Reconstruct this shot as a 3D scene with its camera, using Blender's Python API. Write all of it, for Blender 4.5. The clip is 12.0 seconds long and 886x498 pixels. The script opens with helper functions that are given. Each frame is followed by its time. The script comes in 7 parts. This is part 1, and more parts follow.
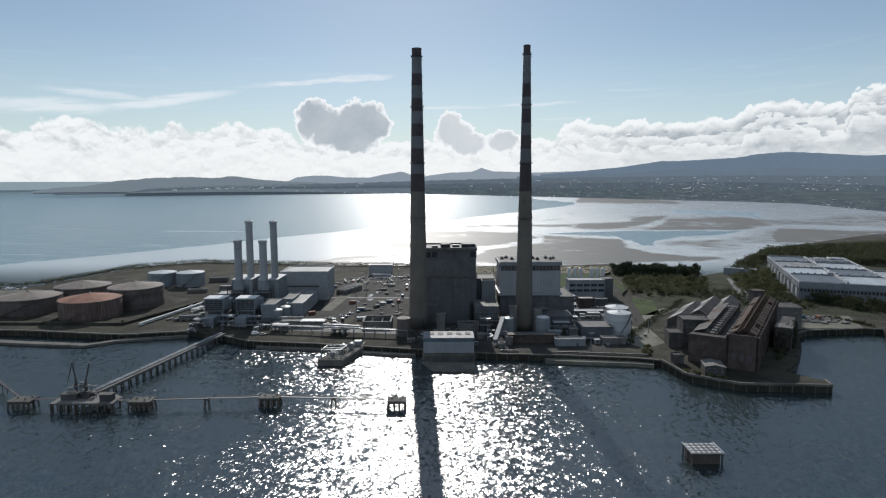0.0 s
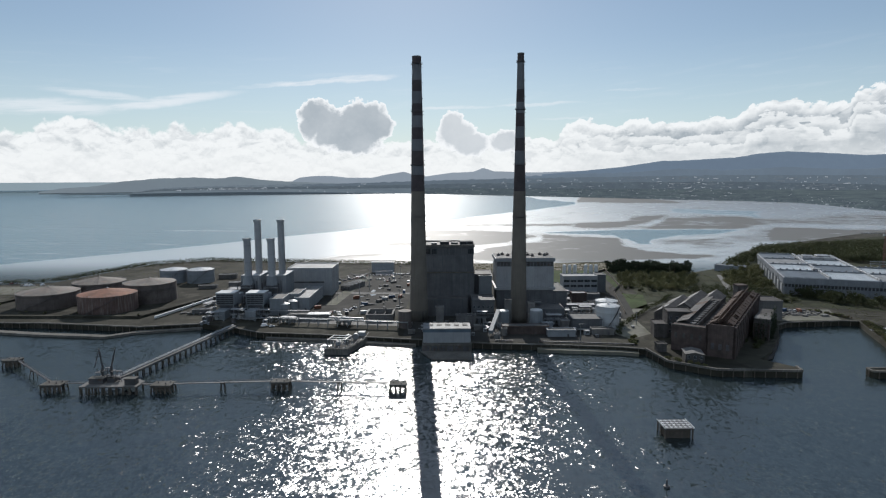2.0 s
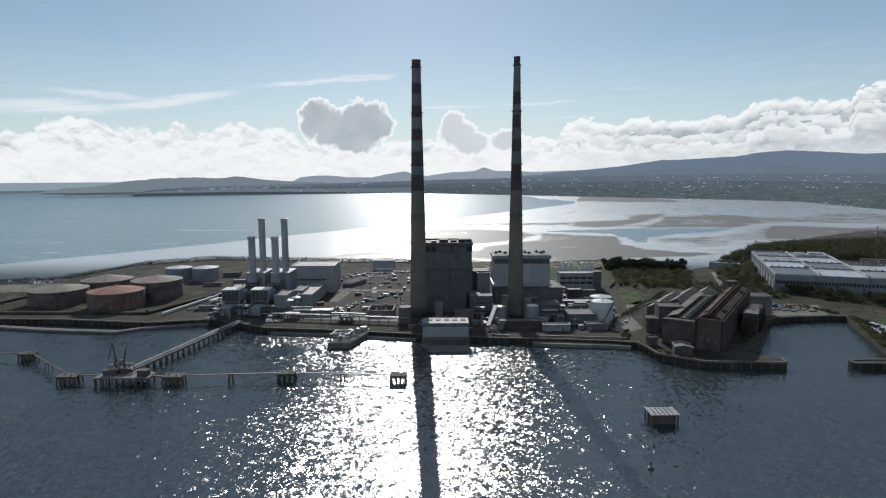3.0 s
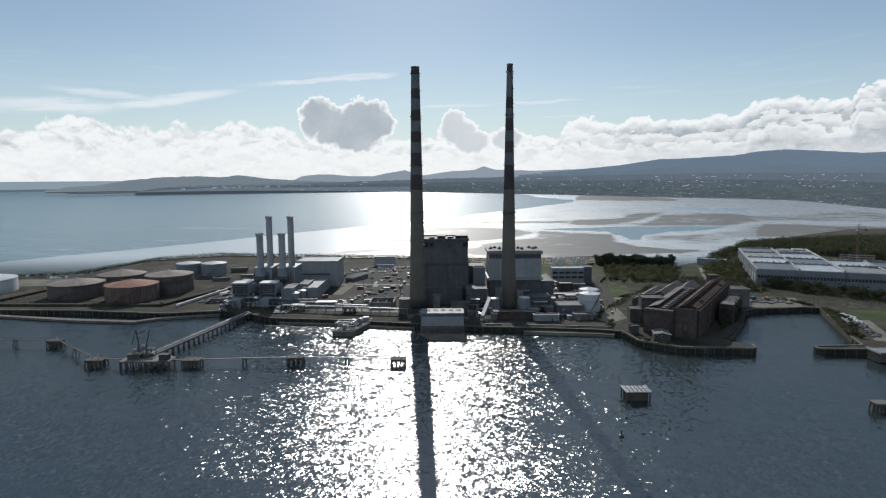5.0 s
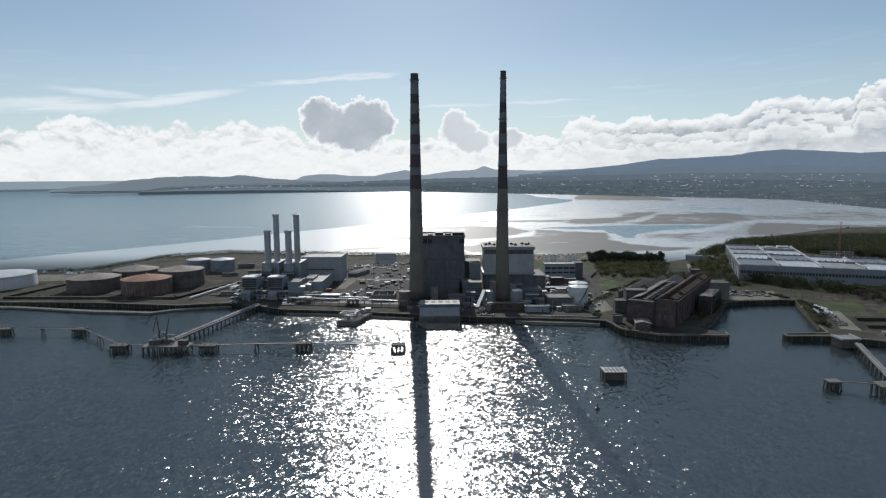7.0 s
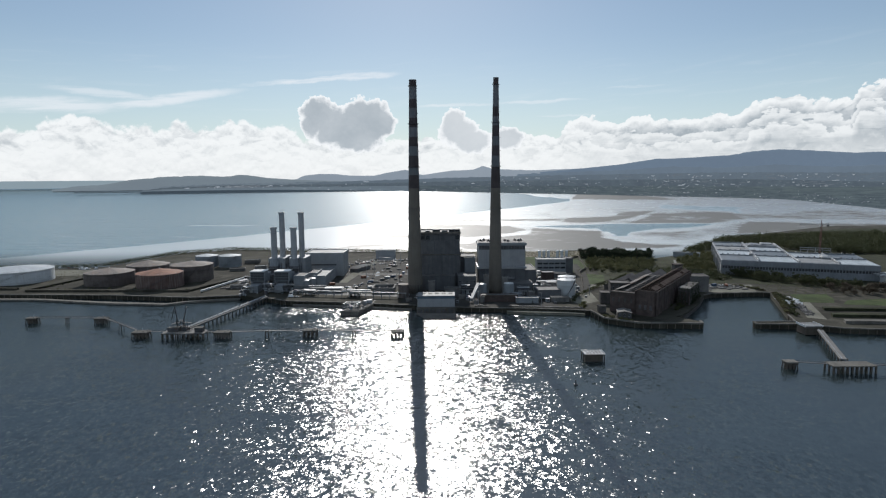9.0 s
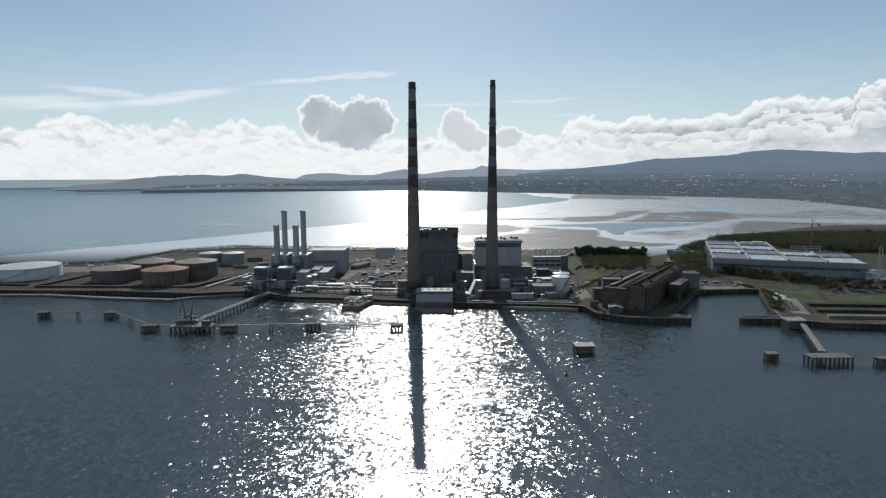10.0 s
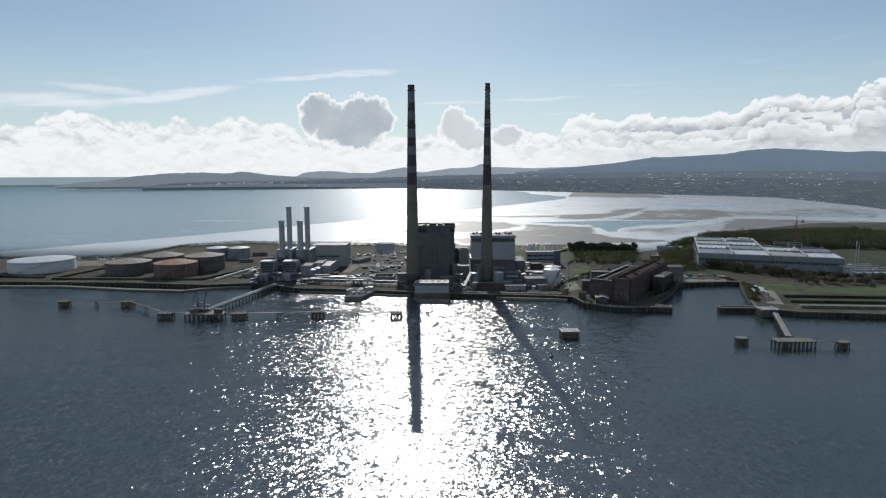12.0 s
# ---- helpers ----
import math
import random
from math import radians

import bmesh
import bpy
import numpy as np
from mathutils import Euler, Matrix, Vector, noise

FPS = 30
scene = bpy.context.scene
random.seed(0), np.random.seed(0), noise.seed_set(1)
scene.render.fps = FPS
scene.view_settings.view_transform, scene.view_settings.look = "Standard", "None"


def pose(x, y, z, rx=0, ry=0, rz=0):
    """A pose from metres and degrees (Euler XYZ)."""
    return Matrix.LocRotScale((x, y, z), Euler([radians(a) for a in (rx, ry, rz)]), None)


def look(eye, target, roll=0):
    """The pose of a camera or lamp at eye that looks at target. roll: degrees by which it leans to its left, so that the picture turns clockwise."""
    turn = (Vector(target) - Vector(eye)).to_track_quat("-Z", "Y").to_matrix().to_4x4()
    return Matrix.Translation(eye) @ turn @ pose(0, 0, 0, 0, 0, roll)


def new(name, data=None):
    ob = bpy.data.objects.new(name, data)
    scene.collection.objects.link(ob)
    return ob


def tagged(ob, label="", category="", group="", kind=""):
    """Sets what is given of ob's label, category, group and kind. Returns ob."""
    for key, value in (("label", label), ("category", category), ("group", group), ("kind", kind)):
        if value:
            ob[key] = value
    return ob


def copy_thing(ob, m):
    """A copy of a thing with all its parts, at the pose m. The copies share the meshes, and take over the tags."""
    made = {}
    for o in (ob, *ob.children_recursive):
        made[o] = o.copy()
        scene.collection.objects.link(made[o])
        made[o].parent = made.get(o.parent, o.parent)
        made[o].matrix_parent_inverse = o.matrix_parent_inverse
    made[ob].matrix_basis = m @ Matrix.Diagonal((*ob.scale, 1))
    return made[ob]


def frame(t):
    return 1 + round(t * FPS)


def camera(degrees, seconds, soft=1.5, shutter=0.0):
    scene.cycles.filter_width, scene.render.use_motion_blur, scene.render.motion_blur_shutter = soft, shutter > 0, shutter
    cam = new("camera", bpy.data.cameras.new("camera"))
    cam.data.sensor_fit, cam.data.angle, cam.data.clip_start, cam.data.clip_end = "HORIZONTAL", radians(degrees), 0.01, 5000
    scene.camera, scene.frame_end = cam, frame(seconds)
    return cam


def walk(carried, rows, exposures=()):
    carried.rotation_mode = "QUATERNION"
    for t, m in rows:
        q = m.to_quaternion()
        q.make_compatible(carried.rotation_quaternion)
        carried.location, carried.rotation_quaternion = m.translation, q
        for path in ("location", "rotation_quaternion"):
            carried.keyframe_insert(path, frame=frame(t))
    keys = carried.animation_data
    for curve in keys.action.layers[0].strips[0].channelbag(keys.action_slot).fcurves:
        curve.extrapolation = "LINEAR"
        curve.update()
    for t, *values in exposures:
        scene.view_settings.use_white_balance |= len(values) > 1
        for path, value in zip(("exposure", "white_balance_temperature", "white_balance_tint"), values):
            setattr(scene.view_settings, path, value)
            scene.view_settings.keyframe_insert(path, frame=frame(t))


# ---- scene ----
cam = camera(73.0, 12.0, 1.2)
PATH = [
    (0, (16.99, -451.292, 116.256), (16.998, -449.305, 116.028), -0.2),
    (0.5, (17.831, -457.049, 116.353), (17.836, -455.062, 116.126), -0.2),
    (1, (18.577, -463.257, 116.456), (18.579, -461.27, 116.229), -0.3),
    (1.5, (19.095, -470.092, 116.564), (19.095, -468.105, 116.337), -0.3),
    (2, (19.672, -477.187, 116.637), (19.672, -475.2, 116.409), -0.3),
    (2.5, (20.366, -484.634, 116.759), (20.365, -482.647, 116.53), -0.4),
    (3, (21.152, -492.029, 116.902), (21.149, -490.042, 116.672), -0.4),
    (5, (23.952, -523.327, 117.65), (23.947, -521.341, 117.416), -0.4),
    (5.5, (24.657, -531.436, 117.843), (24.652, -529.45, 117.609), -0.4),
    (6, (25.385, -539.47, 117.901), (25.379, -537.484, 117.667), -0.4),
    (6.5, (26.191, -547.635, 117.865), (26.185, -545.649, 117.63), -0.4),
    (7, (27.081, -556.245, 117.89), (27.073, -554.258, 117.655), -0.4),
    (9, (30.25, -591.82, 118.089), (30.243, -589.834, 117.853), -0.4),
    (9.5, (30.986, -600.75, 118.096), (30.98, -598.764, 117.858), -0.3),
    (10, (31.767, -609.555, 118.13), (31.761, -607.569, 117.892), -0.3),
    (10.5, (32.476, -618.136, 118.103), (32.47, -616.15, 117.863), -0.3),
    (11, (33.119, -626.392, 118.032), (33.114, -624.407, 117.789), -0.3),
    (11.5, (33.649, -634.478, 118.036), (33.645, -632.493, 117.793), -0.3),
    (12, (34.11, -642.397, 117.999), (34.106, -640.412, 117.755), -0.2),
]
walk(cam, [(t, look(eye, target, roll)) for t, eye, target, roll in PATH], [(0, 0.0, 6350, 10), (12, 0.0, 6350, 10)])

# ---------- world, sun, exposure ----------
SUN_EL = math.atan2(211, 376.3)
SUN_DIR = Vector((-21, 375.7, 211)).normalized()


class Nodes:
    """A short hand for node trees."""

    def __init__(self, tree):
        self.tree = tree

    def add(self, kind, **props):
        n = self.tree.nodes.new(kind)
        for k, v in props.items():
            setattr(n, k, v)
        return n

    def link(self, a, b):
        self.tree.links.new(a, b)

    def put(self, socket, value):
        if isinstance(value, bpy.types.NodeSocket):
            self.tree.links.new(value, socket)
        else:
            socket.default_value = value

    def m(self, op, a, b=None, c=None, clamp=False):
        n = self.add("ShaderNodeMath", operation=op, use_clamp=clamp)
        for i, v in enumerate((a, b, c)):
            if v is not None:
                self.put(n.inputs[i], v)
        return n.outputs[0]

    def ramp(self, v, lo, hi, smooth=True):
        n = self.add("ShaderNodeMapRange", interpolation_type="SMOOTHSTEP" if smooth else "LINEAR")
        self.put(n.inputs[0], v)
        self.put(n.inputs[1], lo)
        self.put(n.inputs[2], hi)
        return n.outputs[0]

    def mix(self, fac, a, b, blend="MIX"):
        n = self.add("ShaderNodeMix", data_type="RGBA", blend_type=blend)
        self.put(n.inputs[0], fac)
        self.put(n.inputs[6], a)
        self.put(n.inputs[7], b)
        return n.outputs[2]

    def noise(self, vec, scale, detail=4, rough=0.55, dist=0.0, dims="3D"):
        n = self.add("ShaderNodeTexNoise", noise_dimensions=dims)
        if vec is not None:
            self.link(vec, n.inputs["Vector"])
        for k, v in (("Scale", scale), ("Detail", detail), ("Roughness", rough), ("Distortion", dist)):
            n.inputs[k].default_value = v
        return n.outputs[0]

    def xyz(self, x, y, z=0.0):
        n = self.add("ShaderNodeCombineXYZ")
        for i, v in enumerate((x, y, z)):
            self.put(n.inputs[i], v)
        return n.outputs[0]

    def split(self, v):
        n = self.add("ShaderNodeSeparateXYZ")
        self.link(v, n.inputs[0])
        return n.outputs


def rgb(r, g, b):
    return (r, g, b, 1.0)


def build_world():
    w = bpy.data.worlds.new("world")
    scene.world = w
    w.use_nodes = True
    t = w.node_tree
    t.nodes.clear()
    n = Nodes(t)
    sky = n.add("ShaderNodeTexSky", sky_type="NISHITA", sun_disc=False)
    sky.sun_elevation, sky.sun_rotation = SUN_EL, math.atan2(SUN_DIR.x, SUN_DIR.y)
    sky.altitude, sky.air_density, sky.dust_density, sky.ozone_density = 0.0, 1.0, 0.15, 1.4
    d = n.add("ShaderNodeTexCoord").outputs["Generated"]
    x, y, z = n.split(d)
    az = n.m("MULTIPLY", n.m("ARCTAN2", x, y), 57.29578)
    el = n.m("MULTIPLY", n.m("ARCSINE", z), 57.29578)
    flat = n.xyz(az, el)
    # the cloud bank's skyline: bearing, elevation of its tops
    skyline = ((-60, 4.2), (-36.1, 3.7), (-34.8, 3.6), (-33.7, 4.5), (-31.4, 5.1), (-30, 5.2), (-29.3, 4.7), (-28.4, 3.9), (-26.8, 4.5), (-26, 4.6), (-25.3, 4.0), (-23.2, 4.9), (-22.1, 4.4), (-18.7, 5.0), (-15.9, 4.8), (-14.4, 4.5), (-13.2, 3.6), (-5, 3.4), (-1.2, 3.5), (9.7, 3.9), (10.6, 3.7), (11.2, 4.6), (12.6, 5.2), (14.4, 5.1), (15.6, 4.5), (17.3, 5.1), (25.6, 4.9), (28, 6.4), (31, 6.0), (33.7, 5.6), (34.2, 6.8), (60, 6.5))
    lift = n.add("ShaderNodeValToRGB")
    els = lift.color_ramp.elements
    while len(els) < len(skyline):
        els.new(0.5)
    for e, (a, h) in zip(els, skyline):
        e.position = (a + 60) / 120
        e.color = (h / 10, h / 10, h / 10, 1)
    n.link(n.m("DIVIDE", n.m("ADD", az, 60.0), 120.0), lift.inputs[0])
    top = n.m("MULTIPLY", n.split(lift.outputs[0])[0], 10.0)

    def billow(up, scale, seed, squash=1.2, detail=3.0):
        warp = n.noise(n.xyz(az, el, seed), scale * 2.0, 3, 0.5)
        v = n.add("ShaderNodeTexVoronoi", voronoi_dimensions="2D", feature="SMOOTH_F1", normalize=True)
        v.inputs["Scale"].default_value = scale
        v.inputs["Detail"].default_value = detail
        v.inputs["Roughness"].default_value = 0.5
        v.inputs["Lacunarity"].default_value = 2.3
        v.inputs["Smoothness"].default_value = 0.25
        n.link(n.xyz(n.m("ADD", az, n.m("ADD", seed, n.m("MULTIPLY", warp, 0.4 / scale))), n.m("MULTIPLY", n.m("ADD", el, n.m("ADD", up, n.m("MULTIPLY", warp, 0.3 / scale))), squash)), v.inputs["Vector"])
        return n.m("SUBTRACT", 1.0, v.outputs["Distance"])
    puff = billow(0.0, 0.55, 3.7)
    puff_up = billow(0.32, 0.55, 3.7)
    roll = n.noise(flat, 0.35, 5, 0.6, 0.2)
    depth = n.m("ADD", n.m("SUBTRACT", top, el), n.m("ADD", n.m("MULTIPLY", n.m("SUBTRACT", puff, 0.62), 2.4), n.m("MULTIPLY", n.m("SUBTRACT", roll, 0.5), 0.9)))
    bank = n.ramp(depth, 0.0, n.m("ADD", 0.16, n.m("MULTIPLY", n.ramp(az, 3, -16), 0.3)))
    # heads that stand clear of the bank

    def blob(a, e, ra, re):
        da = n.m("DIVIDE", n.m("SUBTRACT", az, a), ra)
        de = n.m("DIVIDE", n.m("SUBTRACT", el, e), re)
        return n.m("SUBTRACT", 1.0, n.m("SQRT", n.m("ADD", n.m("MULTIPLY", da, da), n.m("MULTIPLY", de, de))))
    heads = None
    for a, e, ra, re in ((-11.7, 5.9, 1.6, 1.5), (-12.2, 4.9, 1.1, 1.2), (-10.9, 5.2, 2.0, 1.6), (-9.4, 4.8, 2.3, 1.6), (-7.7, 5.6, 2.1, 1.75), (-6.6, 5.5, 1.9, 1.65), (-5.8, 5.1, 1.2, 1.3), (-8.6, 4.1, 3.2, 1.5), (-8.0, 3.6, 2.3, 1.1), (-10.4, 4.2, 1.9, 1.2), (0.85, 5.2, 1.15, 1.3), (1.4, 4.2, 1.8, 1.5), (2.6, 3.4, 1.8, 1.1), (5.9, 3.6, 1.5, 1.0)):
        b = blob(a, e, ra, re)
        heads = b if heads is None else n.m("MAXIMUM", heads, b)
    knob = billow(0.0, 1.0, 21.0, 1.1, 2.5)
    knob_up = billow(0.22, 1.0, 21.0, 1.1, 2.5)
    head = n.m("ADD", heads, n.m("MULTIPLY", n.m("SUBTRACT", knob, 0.58), 0.9))
    head_mask = n.ramp(head, 0.0, 0.09)
    # thin streaks
    ripple = n.noise(n.xyz(n.m("MULTIPLY", az, 0.16), n.m("MULTIPLY", n.m("SUBTRACT", el, n.m("MULTIPLY", az, 0.07)), 1.8), 5.0), 1.0, 6, 0.6, 0.6)
    wisp = n.m("MULTIPLY", n.ramp(ripple, 0.5, 0.75), n.m("MULTIPLY", n.ramp(el, 4.5, 6.5), n.ramp(el, 12.5, 8.5)))
    wisp = n.m("MULTIPLY", wisp, 0.10)
    for a, e, ra, re, s, g0 in ((-11.5, 8.95, 8.2, 0.30, 0.107, 0.75), (-7.5, 9.3, 4.0, 0.40, 0.08, 0.75), (-24.5, 6.75, 7.5, 0.55, 0.17, 0.75), (-33.0, 5.9, 7.0, 0.8, 0.03, 0.7), (-29.0, 7.0, 5.0, 0.4, -0.05, 0.5), (1.1, 6.72, 4.6, 0.2, 0.028, 0.6), (9.0, 6.9, 5.0, 0.2, 0.02, 0.5), (17.5, 7.9, 3.2, 0.14, 0.02, 0.35), (11, 5.6, 3.5, 0.12, 0.0, 0.3)):
        da = n.m("DIVIDE", n.m("SUBTRACT", az, a), ra)
        bent = n.m("SUBTRACT", n.m("SUBTRACT", el, e), n.m("MULTIPLY", n.m("SUBTRACT", az, a), s))
        de = n.m("DIVIDE", n.m("ADD", bent, n.m("MULTIPLY", n.m("SUBTRACT", roll, 0.5), 0.7)), re)
        g = n.ramp(n.m("ADD", n.m("MULTIPLY", da, da), n.m("MULTIPLY", de, de)), 1.0, 0.0)
        g = n.m("MULTIPLY", g, n.ramp(ripple, 0.25, 0.6))
        wisp = n.m("MAXIMUM", wisp, n.m("MULTIPLY", g, g0))
    # the bank stands in rows, each with lit rims over greyer bodies
    right = n.ramp(az, 4, 24)
    strata = n.noise(n.xyz(n.m("MULTIPLY", az, 0.22), n.m("MULTIPLY", el, 1.7), 1.3), 1.0, 5, 0.55, 0.3)
    rows = []
    for k, (drop, seed, scale) in enumerate(((0.0, 3.7, 0.55), (1.15, 40.3, 0.5), (2.1, 71.9, 0.6))):
        body = puff if k == 0 else billow(0.0, scale, seed)
        over = puff_up if k == 0 else billow(0.32, scale, seed)
        dk = depth if k == 0 else n.m("ADD", n.m("SUBTRACT", n.m("SUBTRACT", top, drop), el), n.m("ADD", n.m("MULTIPLY", n.m("SUBTRACT", body, 0.62), 2.4), n.m("MULTIPLY", n.m("SUBTRACT", strata, 0.5), 1.8)))
        shade = n.m("MULTIPLY", n.ramp(dk, 0.1, 1.7), n.m("ADD", 0.32, n.m("MULTIPLY", right, 0.75)))
        shade = n.m("ADD", shade, n.m("MULTIPLY", n.m("SUBTRACT", 0.62, body), 0.9))
        shade = n.m("SUBTRACT", shade, n.m("MULTIPLY", n.m("SUBTRACT", body, over), 1.5), clamp=True)
        rows.append((n.ramp(dk, 0.0, 0.2), n.m("MULTIPLY", shade, 1.0 - 0.12 * k)))
    gloom = rows[0][1]
    for mask, shade in rows[1:]:
        blend = n.add("ShaderNodeMix", data_type="FLOAT")
        n.put(blend.inputs[0], n.m("MULTIPLY", mask, 0.8))
        n.put(blend.inputs[2], gloom)
        n.put(blend.inputs[3], shade)
        gloom = blend.outputs[0]
    mottle = n.noise(n.xyz(n.m("MULTIPLY", az, 0.45), n.m("MULTIPLY", el, 0.9), 7.0), 1.0, 6, 0.6, 0.8)
    gloom = n.m("ADD", gloom, n.m("MULTIPLY", n.ramp(mottle, 0.5, 0.68), 0.34), clamp=True)
    gloom = n.m("MULTIPLY", gloom, n.m("ADD", 0.45, n.m("MULTIPLY", n.ramp(el, 1.2, 3.4), 0.55)))
    bank_col = n.mix(gloom, rgb(0.93, 0.94, 0.935), rgb(0.37, 0.415, 0.455))
    heart = n.m("SUBTRACT", n.ramp(head, 0.05, 0.42), n.m("MULTIPLY", n.m("SUBTRACT", knob, knob_up), n.m("SUBTRACT", 0.75, n.m("MULTIPLY", n.ramp(head, 0.2, 0.5), 0.55))), clamp=True)
    heart = n.m("MULTIPLY", heart, n.m("SUBTRACT", 1.0, n.m("MULTIPLY", n.ramp(az, -4, -1), 0.35)))
    heart = n.m("MULTIPLY", heart, n.m("ADD", 0.62, n.m("MULTIPLY", roll, 0.6)), clamp=True)
    head_col = n.mix(heart, rgb(0.93, 0.945, 0.95), rgb(0.43, 0.48, 0.52))
    base = n.add("ShaderNodeMix", data_type="RGBA", blend_type="MULTIPLY")
    base.inputs[0].default_value = 1.0
    n.link(sky.outputs[0], base.inputs[6])
    base.inputs[7].default_value = rgb(SKY, SKY, SKY)
    col = n.mix(n.m("ADD", 0.12, n.m("MULTIPLY", n.ramp(el, 13, 1), 0.46)), base.outputs[2], rgb(0.59, 0.71, 0.76))
    col = n.mix(wisp, col, rgb(0.84, 0.87, 0.90))
    col = n.mix(n.m("MULTIPLY", n.m("MULTIPLY", bank, n.ramp(el, -2.0, -0.5)), 0.93), col, bank_col)
    col = n.mix(head_mask, col, head_col)
    # scattered bluish cloud all round, unseen, added above the haze to fill shaded faces
    high = n.m("MAXIMUM", z, 0.08)
    deck = n.noise(n.xyz(n.m("DIVIDE", x, high), n.m("DIVIDE", y, high), 8.0), 0.8, 5, 0.55, 0.3)
    deck = n.m("MULTIPLY", n.ramp(deck, 0.44, 0.60), n.ramp(el, 19, 30))
    col = n.mix(n.m("MULTIPLY", deck, 0.85), col, rgb(0.73, 0.82, 0.93))
    bg = n.add("ShaderNodeBackground")
    n.link(col, bg.inputs[0])
    bg.inputs[1].default_value = 1.0
    out = n.add("ShaderNodeOutputWorld")
    n.link(bg.outputs[0], out.inputs[0])


SKY = 0.072
build_world()
sun = new("sun", bpy.data.lights.new("sun", "SUN"))
sun.data.energy, sun.data.angle, sun.data.color = 3.6, radians(0.53), (1.0, 0.95, 0.88)
sun.matrix_world = look(SUN_DIR * 900, (0, 0, 0))

# ---------- materials ----------
MATS = {}


def mat(name, base, rough=0.75, metal=0.0, var=0.3, scale=0.15, grain=3.0, bump=0.15, stain=None, streak=0.0, spread=0.12, spec=0.5):
    """A weathered surface: broad and fine variation, stains or vertical streaks, relief."""
    if name in MATS:
        return MATS[name]
    mt = bpy.data.materials.new(name)
    mt.use_nodes = True
    n = Nodes(mt.node_tree)
    p = mt.node_tree.nodes["Principled BSDF"]
    pos = n.add("ShaderNodeNewGeometry").outputs["Position"]
    rnd = n.add("ShaderNodeObjectInfo").outputs["Random"]
    big = n.noise(pos, scale, 4, 0.6, 0.3)
    fine = n.noise(pos, grain, 3, 0.6)
    dark = rgb(*[c * (1 - var) for c in base])
    lite = rgb(*[min(1, c * (1 + var * 0.8)) for c in base])
    col = n.mix(n.ramp(big, 0.3, 0.7), dark, lite)
    col = n.mix(n.m("MULTIPLY", n.ramp(fine, 0.35, 0.7), 0.45), col, rgb(*[c * (1 - var * 0.9) for c in base]))
    if streak:
        x, y, z = n.split(pos)
        run = n.noise(n.xyz(n.m("MULTIPLY", x, 1.1), n.m("MULTIPLY", y, 1.1), n.m("MULTIPLY", z, 0.06)), 0.9, 5, 0.65)
        sc = stain or tuple(c * 0.35 for c in base)
        col = n.mix(n.m("MULTIPLY", n.ramp(run, 0.46, 0.72), streak), col, rgb(*sc))
    elif stain:
        patch = n.noise(pos, scale * 2.3, 6, 0.65, 0.6)
        col = n.mix(n.m("MULTIPLY", n.ramp(patch, 0.5, 0.68), 0.75), col, rgb(*stain))
    if spread:
        tone = n.m("ADD", n.m("MULTIPLY", rnd, 2 * spread), 1 - spread)
        col = n.mix(1.0, col, n.xyz(tone, tone, tone), "MULTIPLY")
    n.link(col, p.inputs["Base Color"])
    p.inputs["Metallic"].default_value = metal
    p.inputs["Specular IOR Level"].default_value = spec
    n.link(n.m("ADD", n.m("MULTIPLY", fine, 0.25), max(0.05, rough - 0.12)), p.inputs["Roughness"])
    if bump:
        b = n.add("ShaderNodeBump")
        b.inputs["Strength"].default_value = bump
        b.inputs["Distance"].default_value = 0.2
        n.link(fine, b.inputs["Height"])
        n.link(b.outputs[0], p.inputs["Normal"])
    MATS[name] = mt
    return mt


